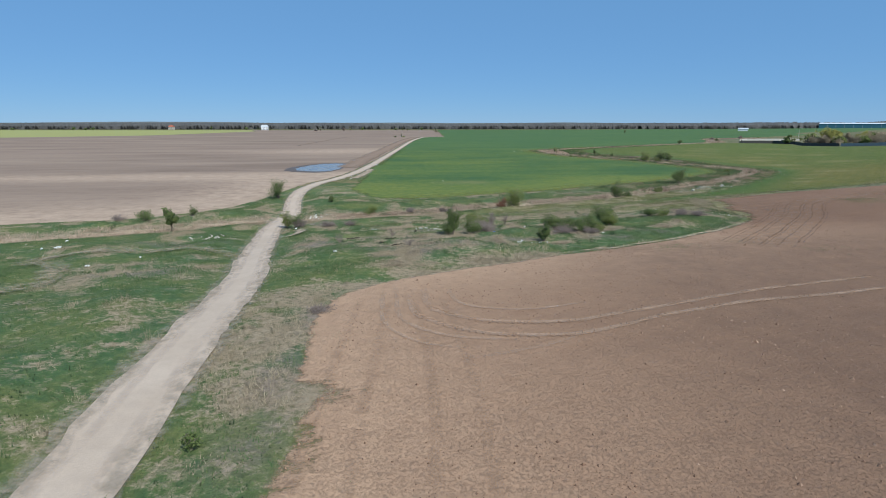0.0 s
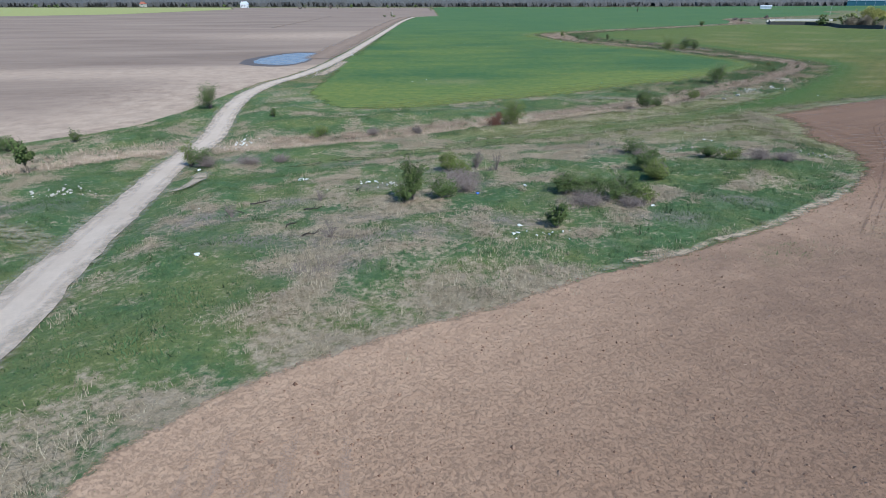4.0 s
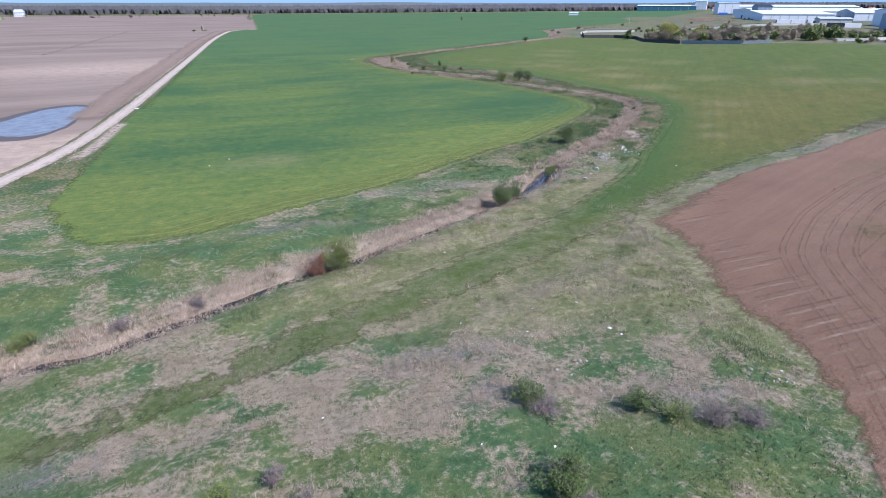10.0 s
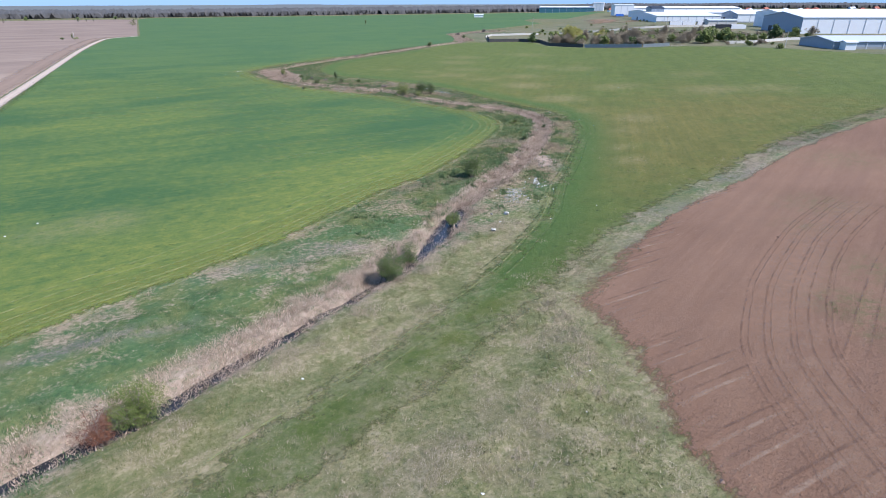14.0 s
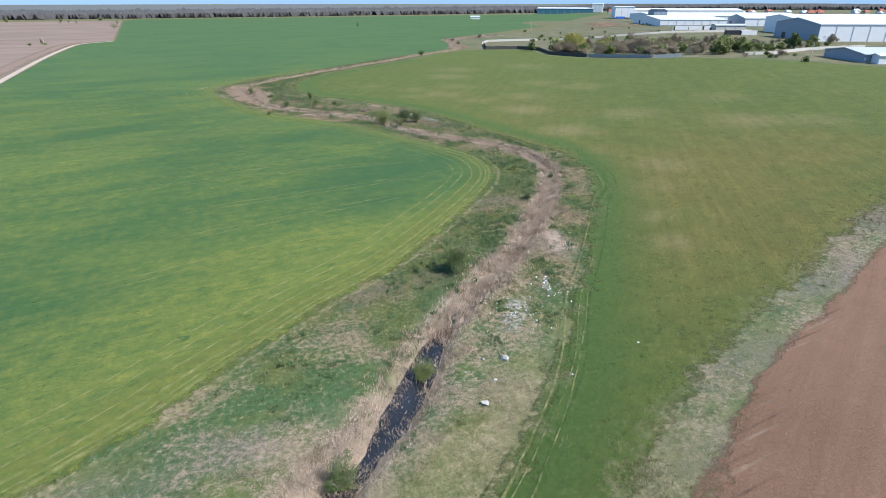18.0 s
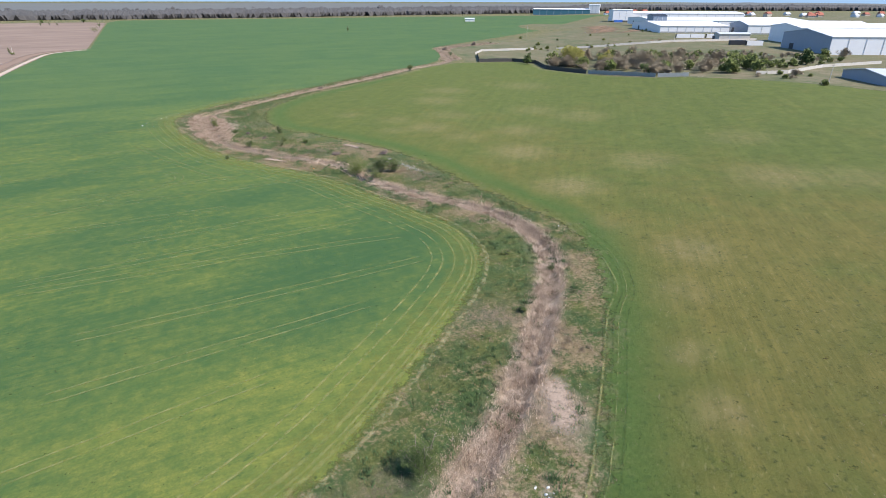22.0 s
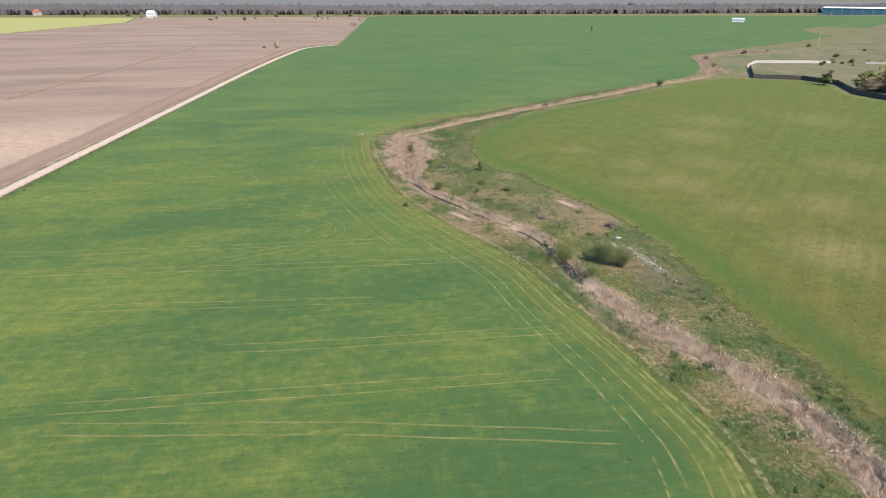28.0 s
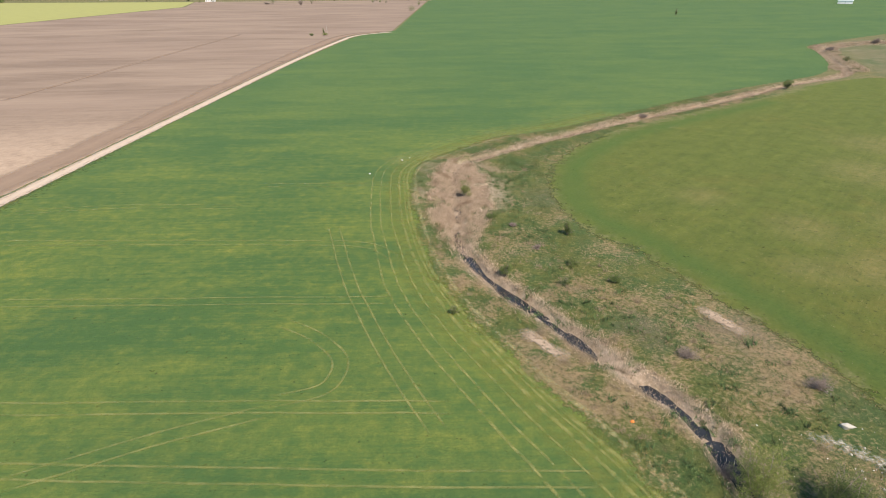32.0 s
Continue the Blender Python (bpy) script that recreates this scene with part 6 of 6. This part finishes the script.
for _n, (_x, _y, _s) in enumerate([(8.3, 57.6, 0.30), (7.7, 55.7, 0.24), (8.0, 55.9, 0.2), (-10.8, 54, 0.26), (-21.8, 81, 0.45), (17.7, 60.4, 0.22), (9.9, 66.4, 0.3), (-9.3, 73.5, 0.5), (-8.9, 73.6, 0.35), (-2.8, 70.2, 0.26),
                                   (-2.2, 70.4, 0.22), (-3.4, 70, 0.2), (-47.9, 67.4, 0.75), (-49.6, 67, 0.45), (-34.2, 51.7, 0.5), (-31.7, 56.6, 0.35), (32.3, 83.6, 0.2), (32, 84.8, 0.28), (72.8, 129.5, 0.22), (111, 195, 0.3),
                                   (28.2, 90.5, 0.15), (31.9, 89.7, 0.14), (22, 91, 0.16), (-26, 219, 0.7), (-3, 155, 0.3), (47, 336, 0.5), (48.5, 338, 0.35), (41, 326, 0.35), (-50.5, 73, 0.4), (0, 158.7, 0.25), (25.5, 107.5, 0.16)]):
    litter("plastic_bag", _x, _y, _s, M_PLASTIC, 300 + _n, "crumpled white plastic bag lying in the grass")
_rng = random.Random(5)
for _n in range(60):
    _cx, _cy, _r = _rng.choice(((-2, 70.5, 3), (10, 55.8, 1.5), (-40, 66, 9), (-6, 66, 9), (68, 142, 6), (10, 90, 14), (97, 248, 5), (-30, 68, 5), (20, 75, 9), (56, 130, 6), (40, 96, 6)))
    litter("plastic_bag", _cx + _rng.gauss(0, _r), _cy + _rng.gauss(0, _r * 0.6), _rng.uniform(0.06, 0.16), M_PLASTIC if _rng.random() < 0.7 else M_RUBBLE, 400 + _n, "scrap of pale rubbish lying in the grass")
litter("plastic_bag", 6.2, 66, 0.28, M_BLUE, 290, "crumpled blue plastic bag lying in the grass")
litter("plastic_bag", 79.5, 252.6, 0.4, M_ORANGE, 291, "orange plastic sheet lying beside the ditch")
for _n, (_x, _y, _s) in enumerate([(60.1, 133.4, 0.62), (55.1, 128.4, 0.42), (99.7, 252.8, 0.8), (58.2, 134.4, 0.3), (57.6, 131, 0.3)]):
    litter("boulder", _x, _y, _s, M_RUBBLE, 500 + _n, "large pale boulder lying on the bank")


def rubble_pile(x, y, rx, ry, count, seed, label, material=None, size=1.0):
    rng = random.Random(seed)
    root = new("rubble_pile")
    root.location = (x, y, 0)
    shapes = []
    for k in range(5):
        bm = lump(rng, 0.12, 0.65)
        me = bpy.data.meshes.new("stone")
        bm.to_mesh(me)
        bm.free()
        me.materials.append(material or M_RUBBLE)
        shapes.append(me)
    for k in range(count):
        ob = new("stone", rng.choice(shapes))
        ob.parent = root
        dx, dy = rng.gauss(0, rx), rng.gauss(0, ry)
        s = rng.uniform(0.35, 1.5) * size
        ob.location = (dx, dy, float(land(x + dx, y + dy)) + 0.06 * s)
        ob.rotation_euler, ob.scale = (rng.uniform(0, 6), 0, rng.uniform(0, 6)), (s, s * rng.uniform(0.7, 1.3), s)
    return tagged(root, label, "rubble")


rubble_pile(66, 140.5, 1.6, 2.2, 60, 1, "scattered pale rubble on the ditch bank")
rubble_pile(72.5, 144.2, 0.8, 2.2, 26, 2, "line of white rubble beside the meadow", M_PLASTIC)
rubble_pile(99, 247, 2.0, 3.6, 40, 3, "spread of pale rubble and rubbish on the bank", size=0.8)
rubble_pile(101, 243.5, 0.9, 2.4, 34, 13, "strip of white rubbish tipped on the bank", M_PLASTIC, 0.6)
rubble_pile(-22.4, 96, 0.7, 1.4, 34, 4, "heap of white sacks and rubble at the culvert", M_PLASTIC)
rubble_pile(-20.6, 93.8, 1.6, 0.5, 20, 5, "heap of white sacks and rubble at the culvert", M_PLASTIC)
rubble_pile(-31.2, 72.8, 1.6, 0.9, 40, 6, "heap of pale rubble and straw beside the road")
rubble_pile(28.2, 81, 1.2, 1.0, 9, 7, "small heap of pale rubble on the rough slope")
rubble_pile(-1.4, 69.6, 1.8, 0.7, 18, 8, "spread of white rubble in the grass")
rubble_pile(106, 203, 0.8, 1.5, 24, 9, "pale rubble tipped on the edge of the reeds")
rubble_pile(10.4, 55.9, 0.6, 0.4, 9, 10, "scatter of white plaster pieces", M_PLASTIC, 0.6)
rubble_pile(38.2, 75.2, 0.7, 0.5, 14, 14, "small heap of pale rubble on the rough slope", size=0.8)
rubble_pile(278, 316, 3, 4, 40, 11, "tumbled pale rubble at the end of the wall")
rubble_pile(-27.5, 170.5, 1.0, 4, 30, 12, "pale earth and rubble beside the road")


def fallen_branch(x, y, long, turn, seed):
    rng = random.Random(seed)
    verts, faces = [], []
    z = lambda d: land(x + math.cos(turn) * d, y + math.sin(turn) * d)  # noqa: E731
    spine = [(x + math.cos(turn) * long * k / 5 + rng.uniform(-0.1, 0.1), y + math.sin(turn) * long * k / 5 + rng.uniform(-0.1, 0.1), z(long * k / 5) + 0.05 + rng.uniform(0, 0.12)) for k in range(6)]
    tube(verts, faces, spine, 0.06, 0.02, 6)
    for k in (1, 2, 3, 4):
        p, a = Vector(spine[k]), turn + rng.choice((-1, 1)) * rng.uniform(0.5, 1.1)
        e = p + Vector((math.cos(a), math.sin(a), rng.uniform(0.1, 0.5))) * long * rng.uniform(0.15, 0.35)
        tube(verts, faces, [p, p.lerp(e, 0.5) + Vector((0, 0, 0.05)), e], 0.03, 0.01, 5)
    return tagged(mesh_object("fallen_branch", verts, faces, M_DEADWOOD), "dark dead branch lying in the grass", "branch")


M_DEADWOOD = plain("dead_wood", (0.055, 0.045, 0.036), 0.9, 0.2)
for _n, (_x, _y, _l, _t) in enumerate([(-11.6, 66.3, 1.6, 0.6), (-6.8, 63.2, 1.4, 0.4), (-5.5, 57.0, 1.2, 0.3), (-11.2, 63.6, 1.0, 2.4), (-3.5, 68, 0.9, 1.4), (-7, 59.2, 0.8, 0.9)]):
    fallen_branch(_x, _y, _l, _t, 700 + _n)


# ---- walls, sheds and houses ----
def box(bm, x0, y0, z0, x1, y1, z1):
    v = [bm.verts.new(p) for p in ((x0, y0, z0), (x1, y0, z0), (x1, y1, z0), (x0, y1, z0), (x0, y0, z1), (x1, y0, z1), (x1, y1, z1), (x0, y1, z1))]
    for f in ((0, 3, 2, 1), (4, 5, 6, 7), (0, 1, 5, 4), (1, 2, 6, 5), (2, 3, 7, 6), (3, 0, 4, 7)):
        bm.faces.new([v[i] for i in f])


def boxed(name, dims, material, parent, label=""):
    bm = bmesh.new()
    box(bm, *dims)
    return part(name, bm, material, parent, label)


def wall_run(points, high, material, label, bay=3.0):
    """A concrete wall of panels slotted between posts."""
    root = tagged(new("concrete_wall"), label, "wall")
    panel = bmesh.new()
    box(panel, 0.1, -0.06, 0, bay - 0.1, 0.06, high)
    pm = bpy.data.meshes.new("panel")
    panel.to_mesh(pm)
    panel.free()
    pm.materials.append(material)
    post = bmesh.new()
    box(post, -0.1, -0.1, 0, 0.1, 0.1, high + 0.12)
    qm = bpy.data.meshes.new("post")
    post.to_mesh(qm)
    post.free()
    qm.materials.append(material)
    for a, b in zip(points, points[1:]):
        a, b = Vector(a), Vector(b)
        n = max(1, round((b - a).length / bay))
        turn = math.atan2(b.y - a.y, b.x - a.x)
        for k in range(n):
            p = a.lerp(b, k / n)
            for name, me in (("panel", pm), ("post", qm)):
                ob = new(name, me)
                ob.parent = root
                ob.location, ob.rotation_euler = (p.x, p.y, float(rise(p.x, p.y)) - 0.25), (0, 0, turn)
                if name == "panel":
                    ob.scale = ((b - a).length / n / bay, 1, random.uniform(0.92, 1.03))
    return root


wall_run([(259, 492), (238.5, 452.5), (260, 446), (267, 429), (255, 401), (258, 368)], 2.4, M_DARKWALL, "dark grey concrete panel wall round the lot")
wall_run([(258.3, 367), (268, 328)], 2.3, M_GREYWALL, "grey concrete panel wall round the lot")
wall_run([(268.3, 327), (278, 317)], 2.2, M_PALEWALL, "pale concrete panel wall round the lot")
wall_run([(262, 500), (279, 520), (325, 516)], 1.9, M_PALEWALL, "pale concrete panel wall round the lot")
wall_run([(342, 509), (363, 498), (410, 475.6), (455, 466), (512, 457)], 1.9, M_PALEWALL, "long pale concrete panel wall before the works")
wall_run([(303, 300), (320, 296), (361, 305), (410, 303)], 1.8, M_PALEWALL, "low pale concrete wall beside a track")


def shed(corner, long_way, length, gable, eave, ridge, wall, roof, label, bays=0, door=True, end_wall=None, name="industrial_shed", z=None):
    """A gabled hall: its near corner, the way of its long side, and the gable's width to the left of it."""
    x, y = corner
    root = new(name)
    root.location, root.rotation_euler = (x, y, (float(rise(x, y)) if z is None else z) - 0.2), (0, 0, math.atan2(long_way[1], long_way[0]))
    t = 0.3
    boxed("side_wall", (0, 0, 0, length, t, eave), wall, root)
    boxed("side_wall", (0, gable - t, 0, length, gable, eave), wall, root)
    for x0 in (0, length - t):
        bm = bmesh.new()
        prof = [(t, 0), (gable - t, 0), (gable - t, eave), (gable / 2, ridge), (t, eave)]
        a, b = [bm.verts.new((x0, py, pz)) for py, pz in prof], [bm.verts.new((x0 + t, py, pz)) for py, pz in prof]
        bm.faces.new(a)
        bm.faces.new(b[::-1])
        for i in range(5):
            bm.faces.new((a[i], b[i], b[(i + 1) % 5], a[(i + 1) % 5]))
        bmesh.ops.recalc_face_normals(bm, faces=bm.faces)
        part("end_wall", bm, end_wall or wall, root)
    for y0, y1 in ((-0.5, gable / 2), (gable + 0.5, gable / 2)):
        bm = bmesh.new()
        slope = (ridge - eave) / (gable / 2)
        z0, z1 = eave - 0.5 * slope + 0.05, ridge + 0.05
        v = [bm.verts.new(p) for p in ((-0.5, y0, z0), (length + 0.5, y0, z0), (length + 0.5, y1, z1), (-0.5, y1, z1), (-0.5, y0, z0 + 0.3), (length + 0.5, y0, z0 + 0.3), (length + 0.5, y1, z1 + 0.3), (-0.5, y1, z1 + 0.3))]
        for f in ((0, 3, 2, 1), (4, 5, 6, 7), (0, 1, 5, 4), (1, 2, 6, 5), (2, 3, 7, 6), (3, 0, 4, 7)):
            bm.faces.new([v[i] for i in f])
        bmesh.ops.recalc_face_normals(bm, faces=bm.faces)
        part("roof_slope", bm, roof, root)
    for k in range(1, bays):
        boxed("pilaster", (k * length / bays - 0.25, -0.22, 0, k * length / bays + 0.25, -0.003, eave - 0.6), M_ROOFGREY, root)
    if bays:
        boxed("plinth", (0.2, -0.12, 0, length - 0.2, -0.004, 1.4), M_GREYWALL, root)
    if door:
        boxed("door", (-0.12, gable * 0.72, 0, -0.004, gable * 0.72 + 5, min(5.5, eave * 0.6)), M_DARK, root)
    return tagged(root, label, "building")


LONG = (0.888, -0.46)
ACROSS = (0.46, 0.888)
# White hall: the gable's shade is put into its grey end walls.
shed((435, 348), LONG, 165, 58, 12.2, 15.6, M_SHEET, M_SHEET, "huge white sheet-metal hall, its gable end coloured grey as shade", 15, True, M_GREYSHADESHEET, z=4.6)
shed((316, 250), LONG, 48, 30, 3.6, 5.4, M_GREYSHADESHEET, M_ROOFGREY, "low blue-grey sheet-metal shed", 6, False)
shed((316, 250 - 6), LONG, 5, 5, 3.6, 4.2, M_SHEET, M_SHEET, "small white annexe beside the grey shed", 0, False)
shed((517, 571), LONG, 70, 100, 6.5, 9.5, M_SHEET, M_SHEET, "long white industrial hall with a low roof", 8)
# Here too the end walls are grey to stand for the gable's shade.
shed((577, 516), LONG, 120, 42, 8.5, 12, M_SHEET, M_SHEET, "white industrial hall, its gable end coloured grey as shade", 9, True, M_GREYSHADESHEET)
shed((500, 412), LONG, 170, 46, 12, 14.5, M_SHEET, M_SHEET, "tall white industrial hall behind the larger one", 12, False)
shed((600, 665), LONG, 190, 110, 7.5, 10, M_SHEET, M_SHEET, "wide white industrial hall", 12)
shed((690, 838), LONG, 30, 26, 16, 16.6, M_SHEET, M_SHEET, "square white tower block of the works", 3, False)
shed((722, 830), LONG, 170, 50, 10.5, 13, M_SHEET, M_SHEET, "long white hall of the works", 12, False)
shed((858, 1300), (0.73, -0.68), 130, 40, 13, 15, M_TEAL, M_SHEET, "teal-clad hall with a white roof edge", 8, False)
shed((952, 1215), (0.73, -0.68), 24, 24, 19, 19.8, M_SHEET, M_SHEET, "white stair block beside the teal hall", 3, False)
shed((590, 655), LONG, 16, 24, 13, 15, M_GREYSHADESHEET, M_DARK, "grey half-built hall with open sides", 3)
shed((523, 1008), LONG, 16, 9, 5, 6.5, M_SHEET, M_ROOFGREY, "small white hut at the edge of the fields", 2, False)
shed((482, 470), LONG, 26, 12, 5, 6, M_PALEWALL, M_ROOFGREY, "low pale outbuilding behind the scrub", 3)
for _n, (_x, _y, _m) in enumerate([(470, 505, M_SHEET), (482, 500, M_SHEET), (495, 494, M_SHEET), (506, 488, M_SHEET), (452, 420, M_SHEET), (446, 430, M_DARK), (660, 800, M_BLUE), (690, 790, M_BLUE), (760, 690, M_BLUE), (800, 660, M_TILE), (840, 640, M_TILE)]):
    _root = tagged(new("shipping_container"), "steel shipping container standing in the works yard", "container", "containers in the yard")
    _root.location, _root.rotation_euler = (_x, _y, float(rise(_x, _y)) - 0.05), (0, 0, -0.48)
    boxed("body", (0, 0, 0.15, 12, 2.6, 3.4), _m, _root)
    boxed("door", (-0.12, 0.2, 0.3, -0.004, 2.4, 3.2), M_STEEL, _root)


def house(x, y, turn, wide, deep, high, seed, wall=None, roof=None, z=None):
    root = new("house")
    root.location, root.rotation_euler = (x, y, (float(rise(x, y)) if z is None else z) - 0.1), (0, 0, turn)
    boxed("wall", (0, 0, 0, wide, deep, high), wall or M_RENDER, root)
    bm = bmesh.new()
    o, top = 0.5, high + deep * 0.42
    v = [bm.verts.new(p) for p in ((-o, -o, high), (wide + o, -o, high), (wide + o, deep + o, high), (-o, deep + o, high), (wide * 0.12, deep / 2, top), (wide * 0.88, deep / 2, top))]
    for f in ((0, 1, 5, 4), (1, 2, 5), (2, 3, 4, 5), (3, 0, 4), (0, 3, 2, 1)):
        bm.faces.new([v[i] for i in f])
    rf = part("roof", bm, roof or M_TILE, root)
    boxed("chimney", (wide * 0.3, deep * 0.4, high + 0.5, wide * 0.3 + 0.7, deep * 0.4 + 0.7, top + 0.8), M_TILE, rf)
    for k in range(int(wide // 3)):
        for s in range(max(1, int(high // 3))):
            boxed("window", (1 + 3 * k, -0.06, 1 + 3 * s, 2.3 + 3 * k, -0.004, 2.4 + 3 * s), M_DARK, root)
    boxed("door", (wide - 1.4, -0.08, 0, wide - 0.4, -0.004, 2.1), M_STEEL, root)
    return tagged(root, "pale rendered house with a red tiled roof", "house", "houses of the village")


house(-381, 1190, 0.1, 14, 10, 7, 1, M_SHEET, M_ROOFGREY)
_rng = random.Random(31)
for _n in range(46):
    _x = _rng.uniform(880, 1500)
    house(_x, 1150 - 0.55 * (_x - 700) + _rng.uniform(-90, 90), _rng.uniform(-0.6, 0.2), _rng.uniform(9, 15), _rng.uniform(8, 11), _rng.choice((3, 3.2, 6)), _n, M_RENDER if _rng.random() < 0.6 else M_SHEET, M_TILE if _rng.random() < 0.7 else M_ROOFGREY)
for _n in range(4):
    house(_rng.uniform(-1500, -250), 1245 + _rng.uniform(-8, 40), _rng.uniform(-0.3, 0.3), _rng.uniform(9, 14), _rng.uniform(8, 10), _rng.choice((3, 3.2, 6)), _n, None, M_TILE if _rng.random() < 0.5 else M_ROOFGREY)


def pole(x, y, high, label, arm=True):
    root = tagged(new("utility_pole"), label, "pole")
    root.location = (x, y, float(rise(x, y)) - 0.1)
    verts, faces = [], []
    tube(verts, faces, [(0, 0, 0), (0.02, 0, high * 0.5), (0.06, 0, high)], 0.16, 0.1, 8)
    mesh_object("shaft", verts, faces, M_PALEWALL, root)
    if arm:
        boxed("crossarm", (-1.0, -0.06, high - 0.7, 1.0, 0.06, high - 0.55), M_POLE, root)
    return root


pole(407, 649, 11, "pale concrete utility pole in the grass")
pole(305, 267, 8, "pale concrete utility pole near the shed")
pole(-47, 650, 5, "short weathered post at the field corner", False)
pole(430, 470, 9, "pale concrete utility pole near the works")


# ---- far woods ----
def build_woods():
    """Crowns of a leafless wood, far off: rough tapering lumps, taller than wide."""
    rng = np.random.RandomState(3)
    ico = bmesh.new()
    bmesh.ops.create_icosphere(ico, subdivisions=1, radius=1)
    base = np.array([tuple(v.co) for v in ico.verts])
    tri = np.array([[v.index for v in f.verts] for f in ico.faces])
    ico.free()
    n = 20000
    x = rng.uniform(-2300, 2300, n)
    front = np.interp(x, [-2600, -1500, -400, 200, 900, 1400, 1900, 2600], [1000, 1290, 1320, 1335, 1420, 1330, 1120, 700])
    y = front + rng.exponential(70, n) + 12 * value_noise(x, x, 60, 4)
    h = rng.uniform(13.5, 16.5, n) * (0.82 + 0.3 * value_noise(x, y, 300, 8))
    v = base[None] * (0.75 + 0.5 * rng.rand(n, len(base), 1))
    v *= np.stack([h * rng.uniform(0.35, 0.6, n), h * rng.uniform(0.35, 0.6, n), h * 0.56], -1)[:, None]
    v += np.stack([x, y, h * 0.3 + rise(x, y) * (x > 600)], -1)[:, None]
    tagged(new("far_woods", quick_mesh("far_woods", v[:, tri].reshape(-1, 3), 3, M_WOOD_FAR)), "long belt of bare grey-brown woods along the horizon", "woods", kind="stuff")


def build_hills():
    """Wooded rises behind the woods, low and long."""
    gx, gy = np.meshgrid(np.linspace(-4200, 4200, 240), np.linspace(0, 1, 14))
    y = 1750 + gy * 1500 - (gx / 3200) ** 2 * 500
    z = np.sin(gy * math.pi) ** 0.8 * (5 + 11 * value_noise(gx, gy * 900, 620, 55) + 4 * value_noise(gx, gy * 900, 190, 56) + 2 * value_noise(gx, gy * 2000, 40, 57)) - 3 * (gy == 0) - 3 * (gy == 1)
    n = gx.shape[1]
    faces = [(j * n + i, j * n + i + 1, (j + 1) * n + i + 1, (j + 1) * n + i) for j in range(13) for i in range(n - 1)]
    ob = mesh_object("far_hills", np.stack([gx.ravel(), y.ravel(), z.ravel()], -1), faces, M_HILL)
    tagged(ob, "low wooded hills along the horizon", "hills", kind="structure")


M_HILL = plain("wooded_hill", (0.13, 0.135, 0.125), 0.95, 60, 0.4)
build_woods()
build_hills()
_rng = random.Random(8)
for _n in range(14):
    _x = _rng.uniform(-1200, 20)
    bush(_x, 1195 + _rng.uniform(0, 25), _rng.uniform(4, 9), _rng.uniform(5, 10), M_LEAF, 160, "dark roadside tree at the far field edge", 1000 + _n, 1.2, 8, 0.15, "tree", "tree")
